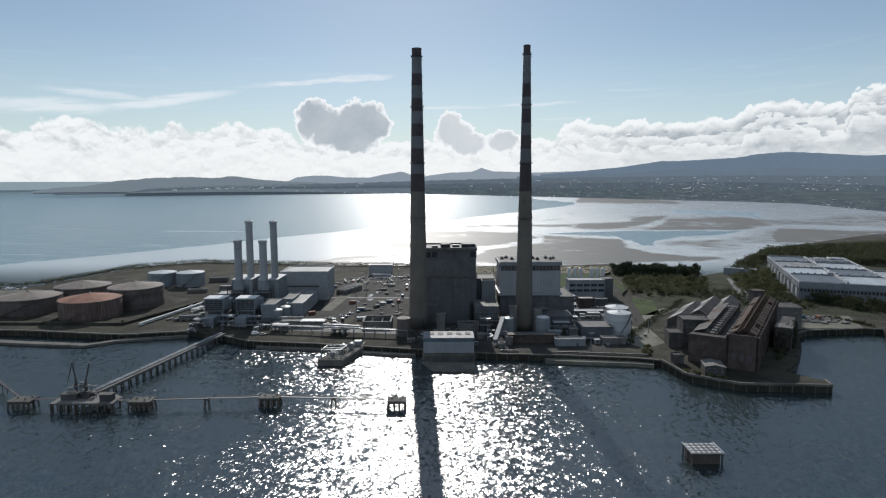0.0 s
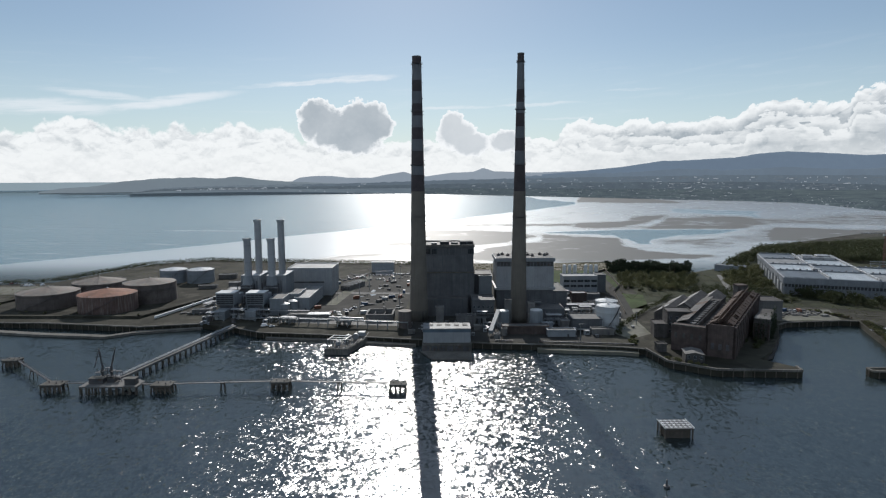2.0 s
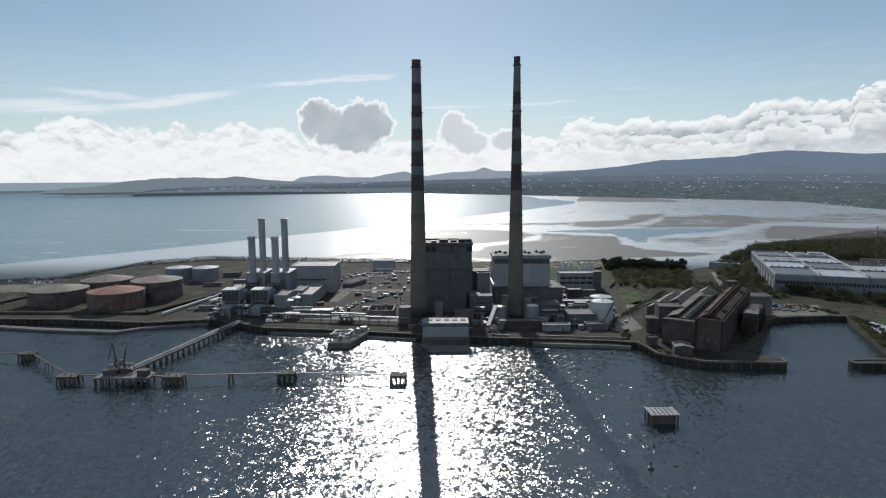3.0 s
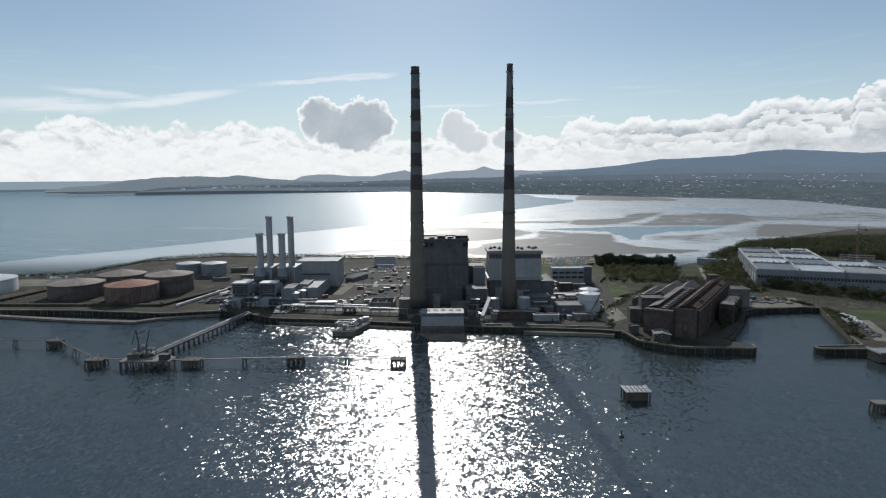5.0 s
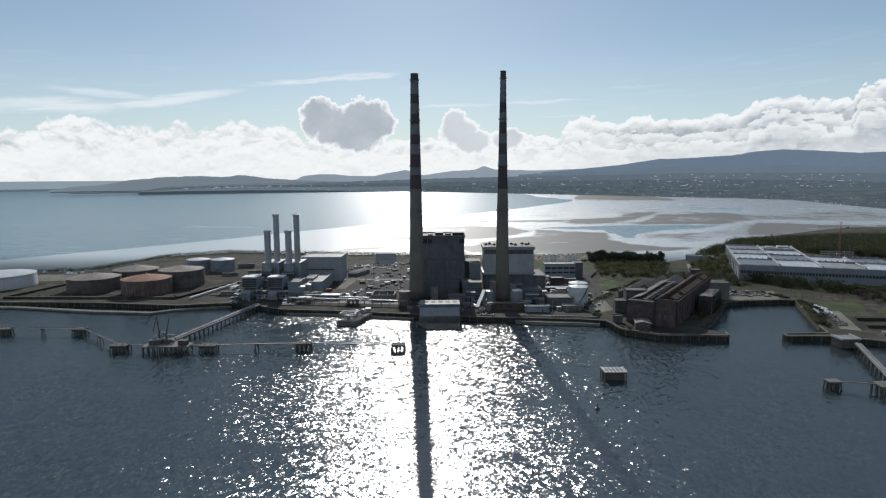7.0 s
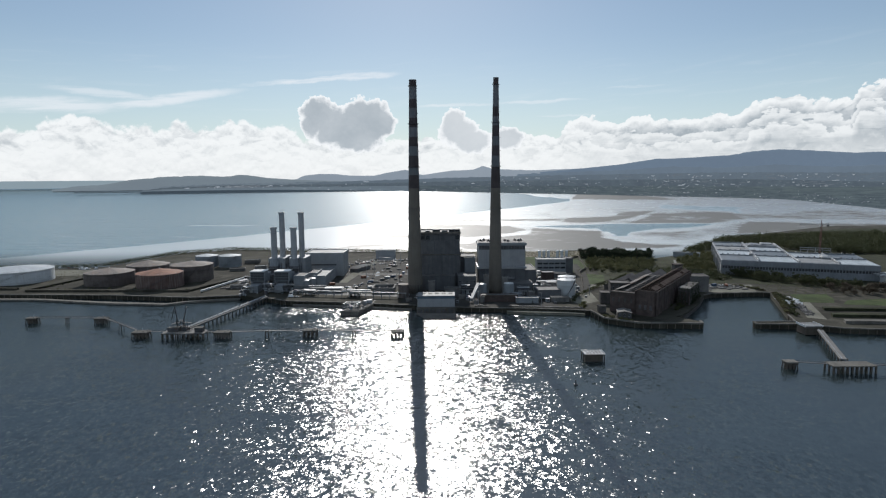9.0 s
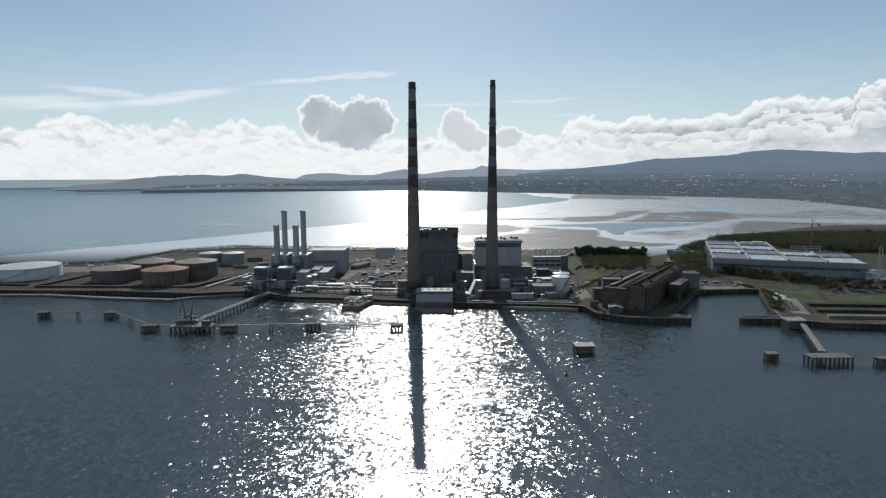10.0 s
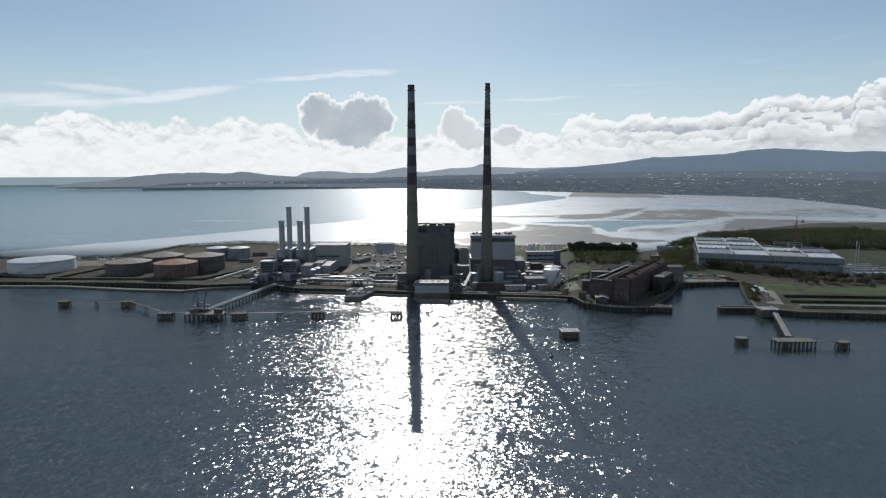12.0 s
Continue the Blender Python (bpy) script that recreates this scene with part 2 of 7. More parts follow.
def sheet_material():
    """River, sea and tidal sand, told apart by how high the bed stands out of the water."""
    mt = bpy.data.materials.new("tidal_sheet")
    mt.use_nodes = True
    t = mt.node_tree
    n = Nodes(t)
    p = t.nodes["Principled BSDF"]
    pos = n.add("ShaderNodeNewGeometry").outputs["Position"]
    x, y, z = n.split(pos)
    bed = n.add("ShaderNodeAttribute", attribute_name="bed").outputs["Fac"]
    # sand ripples and pools lie along the shore
    bars = n.noise(n.xyz(n.m("MULTIPLY", x, 0.6), n.m("MULTIPLY", y, 0.8), 0.0), 0.0042, 6, 0.6, 1.0)
    mid = n.noise(n.xyz(n.m("MULTIPLY", x, 0.55), n.m("MULTIPLY", y, 0.8), 5.0), 0.014, 5, 0.6, 0.9)
    small = n.noise(n.xyz(n.m("MULTIPLY", x, 0.5), y, 0.0), 0.05, 4, 0.6, 0.4)
    uneven = n.m("ADD", n.m("ADD", n.m("MULTIPLY", n.m("SUBTRACT", bars, 0.5), 0.5), n.m("MULTIPLY", n.m("SUBTRACT", mid, 0.5), 0.6)), n.m("MULTIPLY", n.m("SUBTRACT", small, 0.5), 0.4))
    # the western beach is smooth, the flats are broken into bars
    level = n.m("ADD", bed, n.m("MULTIPLY", uneven, n.m("ADD", 0.2, n.m("MULTIPLY", n.ramp(x, -220, 60), 0.8))))
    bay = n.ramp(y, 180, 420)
    sand = n.m("MULTIPLY", n.ramp(level, 0.42, 0.5), bay)
    dry = n.ramp(level, 0.58, 0.85)
    deep = n.noise(n.xyz(n.m("MULTIPLY", x, 0.5), y, 4.0), 0.004, 4, 0.5)
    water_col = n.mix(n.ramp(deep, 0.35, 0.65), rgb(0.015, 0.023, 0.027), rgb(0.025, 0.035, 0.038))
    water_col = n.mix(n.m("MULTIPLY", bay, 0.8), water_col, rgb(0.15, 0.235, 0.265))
    # sun sheen is partly painted: the wet base is paler than the dry
    sand_col = n.mix(dry, rgb(0.27, 0.262, 0.25), rgb(0.17, 0.162, 0.148))
    foam = n.m("MULTIPLY", n.m("MULTIPLY", n.ramp(level, 0.37, 0.41), n.ramp(level, 0.47, 0.42)), n.m("MULTIPLY", bay, n.ramp(small, 0.35, 0.55)))
    rolls = n.noise(n.xyz(n.m("MULTIPLY", x, 0.05), n.m("ADD", y, n.m("MULTIPLY", x, 0.14)), 2.0), 0.09, 5, 0.6, 0.6)
    where = n.noise(n.xyz(n.m("MULTIPLY", x, 0.4), y, 9.0), 0.006, 3, 0.5)
    breaker = n.m("MULTIPLY", n.m("MULTIPLY", n.ramp(rolls, 0.6, 0.66), n.ramp(where, 0.48, 0.6)), n.m("MULTIPLY", bay, n.m("MULTIPLY", n.ramp(y, 1500, 900), n.ramp(level, 0.45, 0.36))))
    foam = n.m("MAXIMUM", foam, breaker)
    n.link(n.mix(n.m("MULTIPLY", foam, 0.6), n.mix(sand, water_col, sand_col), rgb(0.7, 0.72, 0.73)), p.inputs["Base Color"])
    wr = n.m("ADD", 0.26, n.m("MULTIPLY", bay, n.m("SUBTRACT", n.m("MULTIPLY", n.ramp(bed, 0.42, 0.15), 0.12), 0.12)))
    sr = n.m("ADD", 0.16, n.m("MULTIPLY", dry, 0.34))
    n.link(n.m("ADD", n.m("MULTIPLY", wr, n.m("SUBTRACT", 1.0, sand)), n.m("MULTIPLY", sr, sand)), p.inputs["Roughness"])
    p.inputs["IOR"].default_value = 1.33
    n.link(n.m("SUBTRACT", 0.5, n.m("MULTIPLY", n.m("MULTIPLY", sand, dry), 0.42)), p.inputs["Specular IOR Level"])
    # a film of water on the wet sand
    film_water = n.m("MULTIPLY", bay, n.m("SUBTRACT", 1.0, n.m("MULTIPLY", dry, 0.93)))
    film_water = n.m("MULTIPLY", film_water, n.ramp(bed, 0.16, 0.36))
    n.link(n.m("MULTIPLY", film_water, 0.9), p.inputs["Coat Weight"])
    n.link(n.m("ADD", 0.30, n.m("MULTIPLY", n.ramp(x, -200, 100), 0.22)), p.inputs["Coat Roughness"])
    p.inputs["Coat IOR"].default_value = 1.5
    # bay: low swell in long crests that run along the shore
    swell = n.noise(n.xyz(n.m("MULTIPLY", x, 0.5), y, 2.0), 0.1, 3, 0.5)
    crest = n.noise(n.xyz(n.m("MULTIPLY", x, 0.10), n.m("ADD", y, n.m("MULTIPLY", x, 0.12)), 6.0), 0.055, 4, 0.6, 0.5)
    b = n.add("ShaderNodeBump")
    b.inputs["Strength"].default_value = 1.0
    b.inputs["Distance"].default_value = 0.5
    n.link(n.m("ADD", n.m("MULTIPLY", swell, 0.25), n.m("ADD", n.m("MULTIPLY", small, 0.25), n.m("MULTIPLY", n.m("MULTIPLY", crest, n.m("SUBTRACT", 1.0, sand)), 2.2))), b.inputs["Height"])
    n.link(b.outputs[0], p.inputs["Normal"])
    thin = n.add("ShaderNodeBump")
    thin.inputs["Strength"].default_value = 0.16
    thin.inputs["Distance"].default_value = 0.4
    n.link(small, thin.inputs["Height"])
    n.link(thin.outputs[0], p.inputs["Coat Normal"])
    # river: wind waves of two lengths, stilled in slicks, over turbid water
    tilt_x, tilt_y = 0.0, 0.0
    for sx, sy, size, amp in ((1.0, 0.75, 0.5, 0.20), (1.0, 0.65, 1.1, 0.22), (1.0, 0.55, 2.4, 0.20)):
        v = n.add("ShaderNodeTexVoronoi", voronoi_dimensions="2D")
        warp = n.noise(n.xyz(x, y, 3.0), size * 0.5, 2, 0.5)
        n.link(n.xyz(n.m("MULTIPLY", n.m("ADD", x, warp), sx), n.m("MULTIPLY", n.m("ADD", y, warp), sy)), v.inputs["Vector"])
        v.inputs["Scale"].default_value = size
        r, g, bl = n.split(v.outputs["Color"])
        steep = n.m("MULTIPLY", n.m("ADD", 0.6, n.m("MULTIPLY", n.m("POWER", bl, 3.0), 1.3)), amp)
        tilt_x = n.m("ADD", tilt_x, n.m("MULTIPLY", n.m("SUBTRACT", r, 0.5), steep))
        tilt_y = n.m("ADD", tilt_y, n.m("MULTIPLY", n.m("SUBTRACT", g, 0.5), steep))
    roller = n.add("ShaderNodeTexNoise", noise_dimensions="3D")
    n.link(n.xyz(n.m("ADD", x, n.m("MULTIPLY", y, 0.2)), n.m("MULTIPLY", y, 0.8), 3.0), roller.inputs["Vector"])
    for k, v in (("Scale", 0.12), ("Detail", 3.0), ("Roughness", 0.6), ("Distortion", 0.4)):
        roller.inputs[k].default_value = v
    r, g, bl = n.split(roller.outputs["Color"])
    tilt_x = n.m("ADD", tilt_x, n.m("MULTIPLY", n.m("SUBTRACT", r, 0.5), 0.17))
    tilt_y = n.m("ADD", tilt_y, n.m("MULTIPLY", n.m("SUBTRACT", g, 0.5), 0.17))
    slick = n.noise(n.xyz(n.m("MULTIPLY", x, 0.7), n.m("MULTIPLY", y, 1.3), 0.0), 0.011, 4, 0.55, 1.2)
    ease = n.m("ADD", 0.5, n.m("MULTIPLY", n.ramp(slick, 0.36, 0.52), 0.5))
    lee = n.m("ADD", n.m("MULTIPLY", n.ramp(x, 110, 260), 0.65), n.m("MULTIPLY", n.ramp(x, -130, -300), 0.45))
    ease = n.m("MULTIPLY", ease, n.m("SUBTRACT", 1.0, lee))
    nrm = n.add("ShaderNodeVectorMath", operation="NORMALIZE")
    n.link(n.xyz(n.m("MULTIPLY", tilt_x, ease), n.m("MULTIPLY", tilt_y, ease), 1.0), nrm.inputs[0])
    body = n.add("ShaderNodeBsdfDiffuse")
    n.link(n.mix(n.ramp(deep, 0.35, 0.65), rgb(0.022, 0.031, 0.033), rgb(0.030, 0.041, 0.042)), body.inputs["Color"])
    shine = n.add("ShaderNodeBsdfGlossy", distribution="BECKMANN")
    n.link(n.m("ADD", 0.20, n.m("MULTIPLY", ease, 0.07)), shine.inputs["Roughness"])
    n.link(nrm.outputs[0], shine.inputs["Normal"])
    fr = n.add("ShaderNodeFresnel")
    fr.inputs["IOR"].default_value = 1.33
    n.link(nrm.outputs[0], fr.inputs["Normal"])
    river = n.add("ShaderNodeMixShader")
    # steep near faces of the waves hide the far ones and mirror less
    n.link(n.m("MULTIPLY", fr.outputs[0], 0.19), river.inputs[0])
    n.link(body.outputs[0], river.inputs[1])
    n.link(shine.outputs[0], river.inputs[2])
    both = n.add("ShaderNodeMixShader")
    n.link(bay, both.inputs[0])
    n.link(river.outputs[0], both.inputs[1])
    n.link(p.outputs[0], both.inputs[2])
    n.link(both.outputs[0], t.nodes["Material Output"].inputs[0])
    return mt


SHEET = sheet_material()
CONCRETE = mat("concrete", (0.155, 0.15, 0.143), 0.85, streak=0.35, scale=0.08)
QUAY = mat("quay_concrete", (0.15, 0.142, 0.128), 0.9, streak=0.6, stain=(0.03, 0.034, 0.026), scale=0.1, spec=0.2)
ASPHALT = mat("asphalt", (0.04, 0.039, 0.036), 0.9, stain=(0.06, 0.056, 0.048), scale=0.03, spec=0.12)
EARTH = mat("rough_ground", (0.046, 0.044, 0.034), 0.95, stain=(0.088, 0.082, 0.066), scale=0.025, var=0.5, spec=0.12)
GRASS = mat("grass", (0.050, 0.072, 0.026), 0.95, stain=(0.075, 0.078, 0.040), scale=0.05, var=0.35, spec=0.12)
STEEL = mat("galvanised_steel", (0.30, 0.31, 0.32), 0.5, 0.4, streak=0.3)
DARK_STEEL = mat("dark_steel", (0.10, 0.10, 0.104), 0.6, 0.3, stain=(0.09, 0.05, 0.03))
CLAD_GREY = mat("grey_cladding", (0.22, 0.24, 0.258), 0.55, 0.0, streak=0.25, var=0.12)
CLAD_LIGHT = mat("pale_cladding", (0.31, 0.325, 0.34), 0.5, 0.0, streak=0.2, var=0.1)
CLAD_DARK = mat("dark_cladding", (0.104, 0.109, 0.116), 0.65, 0.0, streak=0.4, var=0.2)
ROOF_LIGHT = mat("pale_roof", (0.20, 0.208, 0.215), 0.68, 0.0, stain=(0.12, 0.12, 0.115), scale=0.08)
ROOF_DARK = mat("dark_roof", (0.10, 0.10, 0.10), 0.7, stain=(0.16, 0.15, 0.13), scale=0.1, spec=0.2)
BRICK = mat("sooty_brick", (0.088, 0.068, 0.062), 0.9, streak=0.5, stain=(0.05, 0.04, 0.035), var=0.35, spec=0.2)
RUST = mat("rusted_roof", (0.24, 0.10, 0.058), 0.8, stain=(0.34, 0.17, 0.09), scale=0.07, var=0.3)
TANK_DARK = mat("tank_dark", (0.12, 0.10, 0.09), 0.7, streak=0.55, stain=(0.05, 0.035, 0.03))
TANK_RUST = mat("tank_rust", (0.115, 0.073, 0.062), 0.75, streak=0.5, stain=(0.34, 0.30, 0.26))
TANK_ROOF = mat("tank_roof", (0.17, 0.145, 0.125), 0.75, stain=(0.22, 0.15, 0.11), scale=0.06)
TANK_WHITE = mat("tank_white", (0.50, 0.52, 0.53), 0.45, streak=0.3, stain=(0.3, 0.24, 0.18), var=0.1)
TIMBER = mat("wet_timber", (0.11, 0.092, 0.074), 0.9, streak=0.4)
GLASS = mat("window_glass", (0.03, 0.035, 0.04), 0.12, 0.0, var=0.2, bump=0.0)
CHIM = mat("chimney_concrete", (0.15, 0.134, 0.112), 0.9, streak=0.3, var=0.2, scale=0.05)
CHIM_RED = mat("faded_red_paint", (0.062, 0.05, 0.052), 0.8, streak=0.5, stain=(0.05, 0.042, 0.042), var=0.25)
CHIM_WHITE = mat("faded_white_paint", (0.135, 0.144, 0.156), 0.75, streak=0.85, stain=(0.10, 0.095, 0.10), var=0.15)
WHITE = mat("white_paint", (0.58, 0.59, 0.59), 0.45, var=0.1)


# ---------- building blocks ----------
def part(name, bm, material, parent=None, label="", smooth=False):
    me = bpy.data.meshes.new(name)
    bm.to_mesh(me)
    bm.free()
    me.materials.append(material)
    if smooth:
        me.shade_smooth()
    ob = new(name, me)
    if parent is not None:
        ob.parent = parent
    if label:
        ob["label"] = label
    return ob


def thing(name, label, category, x=0, y=0, z=0, rz=0, group="", kind=""):
    ob = new(name)
    ob.matrix_world = pose(x, y, z, 0, 0, rz)
    return tagged(ob, label, category, group, kind)


def add_box(bm, x0, x1, y0, y1, z0, z1, bev=0.0, m=None):
    """A box between two corners, its edges bevelled."""
    vs = [bm.verts.new(Vector(c)) for c in ((x0, y0, z0), (x1, y0, z0), (x1, y1, z0), (x0, y1, z0), (x0, y0, z1), (x1, y0, z1), (x1, y1, z1), (x0, y1, z1))]
    fs = [bm.faces.new([vs[i] for i in q]) for q in ((3, 2, 1, 0), (4, 5, 6, 7), (0, 1, 5, 4), (1, 2, 6, 5), (2, 3, 7, 6), (3, 0, 4, 7))]
    if bev:
        es = list({e for f in fs for e in f.edges})
        r = bmesh.ops.bevel(bm, geom=es, offset=bev, segments=1, affect="EDGES")
        vs = list({v for f in r["faces"] for v in f.verts} | {v for v in vs if v.is_valid})
    if m is not None:
        for v in vs:
            v.co = m @ v.co
    return vs


def box(x0, x1, y0, y1, z0, z1, bev=0.0):
    bm = bmesh.new()
    add_box(bm, x0, x1, y0, y1, z0, z1, bev)
    return bm


def add_rings(bm, rings, seg=24, cap0=True, cap1=True, cx=0, cy=0):
    """A turned body: rings of (radius, z)."""
    loops = []
    for r, z in rings:
        loops.append([bm.verts.new((cx + r * math.cos(2 * math.pi * i / seg), cy + r * math.sin(2 * math.pi * i / seg), z)) for i in range(seg)])
    for a, b in zip(loops, loops[1:]):
        for i in range(seg):
            bm.faces.new((a[i], a[(i + 1) % seg], b[(i + 1) % seg], b[i]))
    if cap0:
        bm.faces.new(loops[0][::-1])
    if cap1:
        bm.faces.new(loops[-1])


def turned(rings, seg=24, cap0=True, cap1=True, cx=0, cy=0):
    bm = bmesh.new()
    add_rings(bm, rings, seg, cap0, cap1, cx, cy)
    return bm


def add_beam(bm, a, b, w, h=None):
    """A straight bar of section w by h from a to b."""
    a, b = Vector(a), Vector(b)
    d = b - a
    q = d.to_track_quat("Z", "Y").to_matrix().to_4x4()
    add_box(bm, -w / 2, w / 2, -(h or w) / 2, (h or w) / 2, 0, d.length, 0, Matrix.Translation(a) @ q)


def beam(a, b, w, h=None):
    bm = bmesh.new()
    add_beam(bm, a, b, w, h)
    return bm


def slab(points, z0, z1):
    """An upright prism over a plan outline."""
    bm = bmesh.new()
    lo = [bm.verts.new((x, y, z0)) for x, y in points]
    hi = [bm.verts.new((x, y, z1)) for x, y in points]
    k = len(points)
    for i in range(k):
        bm.faces.new((lo[i], lo[(i + 1) % k], hi[(i + 1) % k], hi[i]))
    bm.faces.new(hi)
    bm.faces.new(lo[::-1])
    bmesh.ops.recalc_face_normals(bm, faces=bm.faces)
    bmesh.ops.triangulate(bm, faces=[f for f in bm.faces if len(f.verts) > 4])
    return bm


# ---------- sea, river and tidal flats ----------
EYE = Vector((25.0, -545.0, 117.0))


def far(x, y, z=0.0):
    """Brings far things closer along the line of sight, within five kilometres, at their true bearing."""
    d = math.hypot(x - EYE.x, y - EYE.y)
    if d <= 2000:
        return Vector((x, y, z))
    s = (2000 + 2800 * (1 - math.exp(-(d - 2000) / 2800))) / d
    return EYE + (Vector((x, y, z)) - EYE) * s


def line_at(points, u):
    xs, ys = zip(*points)
    return np.interp(u, xs, ys)


# the bay in degrees of bearing and dip
SURF = [(-60, -6.2), (-43.2, -6.18), (-36.7, -6.09), (-33.05, -5.96), (-29.03, -5.83), (-24.68, -5.62), (-20.01, -5.35), (-17.57, -5.17), (-14.04, -4.89), (-9.88, -4.6), (-4.54, -4.17), (0.32, -3.75), (5.18, -3.2), (9.42, -2.69), (12.02, -2.35), (12.32, -1.87), (13.53, -1.2), (60, -1.0)]
SPIT = [(-2.65, -4.55), (2.49, -4.55), (6.53, -4.64), (8.3, -5.1), (6.54, -5.49), (2.77, -5.85), (-2.66, -5.79)]
TONGUE = [(-6.71, -5.55), (-2.66, -5.47), (-2.66, -6.01), (-5.1, -5.78)]
BROAD_BAR = [(9.04, -4.93), (15.42, -5.12), (15.79, -5.79), (17.2, -6.06), (21.57, -6.25), (22.88, -6.25), (21.58, -6.55), (14.2, -7.04), (5.22, -7.39), (2.5, -6.98), (3.58, -6.11), (8.15, -5.53)]
CHANNEL = [(8.93, -4.72), (16.65, -4.37), (25.59, -4.16), (23.36, -4.58), (20.56, -4.77), (18.06, -5.21), (17.88, -5.57), (16.69, -5.61), (15.97, -5.21), (14.65, -4.93), (9.46, -4.82)]
RIPPLED = [(18.75, -5.29), (23.82, -4.81), (27.33, -4.2), (31.05, -4.05), (26.08, -5.26), (23.87, -5.7), (19.15, -5.69)]
HOOK = [(11.65, -4.25), (12.06, -3.88), (16.62, -3.7), (16.86, -3.33), (19.78, -3.12), (17.72, -3.83), (15.14, -4.24)]
TAN_BAR = [(18.03, -4.23), (19.79, -3.38), (25.97, -3.13), (27.39, -3.71), (24.25, -4.21), (18.03, -4.33)]
POOL = [(20.23, -2.56), (26.9, -2.67), (26.93, -3.2), (23.74, -3.04), (20.24, -2.86)]
EAST_BAR = [(27.74, -3.89), (31.83, -3.92), (37.69, -3.82), (40.99, -4.43), (27.37, -4.96)]
THREAD = [(-2.38, -4.01), (5.18, -4.0), (11.54, -3.99), (11.54, -4.15), (-2.38, -4.23)]
BEACH_FOOT = [(-13.07, -6.92), (-8.85, -6.5), (-2.66, -6.3), (3.04, -6.44), (3.05, -7.84), (-13.08, -7.65)]
UPPER_BAR = [(21.43, -3.04), (27.28, -3.24), (34.05, -2.84), (37.62, -2.97), (37.66, -3.48), (27.73, -3.8)]
OUTER = [(6.22, -1.37), (17.53, -1.42), (20.92, -2.09), (12.01, -2.09), (8.88, -1.84)]
BARS = ((SPIT, 0.5), (TONGUE, 0.45), (BROAD_BAR, 0.5), (CHANNEL, -0.8), (RIPPLED, 0.12), (HOOK, 0.5), (TAN_BAR, 0.42), (POOL, -0.5), (EAST_BAR, 0.4), (THREAD, 0.4), (BEACH_FOOT, 0.35), (UPPER_BAR, 0.25), (OUTER, 0.6))


def poly_reach(a, e, pts):
    """How far inside (+) or outside (-) an outline a point lies, dips weighed four times."""
    c, best = False, 1e9
    for (x0, y0), (x1, y1) in zip(pts, pts[1:] + pts[:1]):
        if (y0 > e) != (y1 > e) and a < (x1 - x0) * (e - y0) / (y1 - y0) + x0:
            c = not c
        dx, dy = x1 - x0, (y1 - y0) * 4
        px, py = a - x0, (e - y0) * 4
        t = max(0, min(1, (px * dx + py * dy) / (dx * dx + dy * dy + 1e-9)))
        best = min(best, math.hypot(px - t * dx, py - t * dy))
    return best if c else -best


def bed_height(az, el):
    """0 in open water, 1 on dry sand, by bearing and dip in degrees."""
    wob = 0.25 * noise.noise((az * 0.5, el * 2.0, 0)) + 0.16 * noise.noise((az * 1.3, el * 7.0, 4)) + 0.08 * noise.noise((az * 3.1, el * 17.0, 8))
    fine = noise.noise((az * 0.9, el * 14.0, 11)) + 0.6 * noise.noise((az * 2.3, el * 32.0, 2))
    h = min(0.57, max(0.0, 0.43 + (float(line_at(SURF, az)) - el) * 3.0))
    if az > 2:
        h = min(0.61 + 0.07 * fine, max(0.0, 0.43 + (float(line_at(SURF, az)) - el) * 1.6 + wob * 0.3))
    for pts, lift in BARS:
        r = poly_reach(az + wob * 1.4, el + wob * 0.22, pts)
        h += 0.62 * lift * max(0.0, min(1.0, 0.5 + r * 1.8))
    return max(0.0, min(1.0, h))


def build_sheet():
    us = [math.tan(radians(a)) for a in np.arange(-48, 48.01, 0.16)]
    angs = [math.atan(u) for u in us]
    angs += [radians(a) for a in range(54, 312, 6)]
    dips = list(np.geomspace(60.0, 0.18, 34)) + list(np.linspace(0.176, 0.0062, 190))
    rows = []
    verts, beds = [], []
    for v in dips:
        for a in angs:
            d = EYE.z / v
            X, Y = EYE.x + d * math.sin(a), EYE.y + d * math.cos(a)
            if d > 2000:
                s = (2000 + 2800 * (1 - math.exp(-(d - 2000) / 2800)))
                p = Vector((EYE.x + s * math.sin(a), EYE.y + s * math.cos(a), EYE.z - s * v))
            else:
                p = Vector((X, Y, 0.0))
            verts.append(p)
            front = math.cos(a) > 0.66
            beds.append(0.0 if not front or Y < 120 else bed_height(math.degrees(a), -math.degrees(math.atan(v))))
    k = len(angs)
    water, sand = [tuple(range(k))], []
    for r in range(len(dips) - 1):
        for c in range(k):
            q = (r * k + c, r * k + (c + 1) % k, (r + 1) * k + (c + 1) % k, (r + 1) * k + c)
            (sand if sum(beds[i] for i in q) > 1.9 else water).append(q[::-1])
    for name, faces, label in (("water", water, "grey-blue rippled river and sea water with sun glitter"), ("sand_flats", sand, "wet grey-brown tidal sand with pools and ripples")):
        used = sorted({i for f in faces for i in f})
        at = {i: j for j, i in enumerate(used)}
        me = bpy.data.meshes.new(name)
        me.from_pydata([verts[i] for i in used], [], [[at[i] for i in f] for f in faces])
        att = me.attributes.new("bed", "FLOAT", "POINT")
        att.data.foreach_set("value", np.array([beds[i] for i in used], dtype=np.float32))
        me.materials.append(SHEET)
        me.shade_smooth()
        tagged(new(name, me), label, "water" if name == "water" else "sand", kind="structure")


build_sheet()

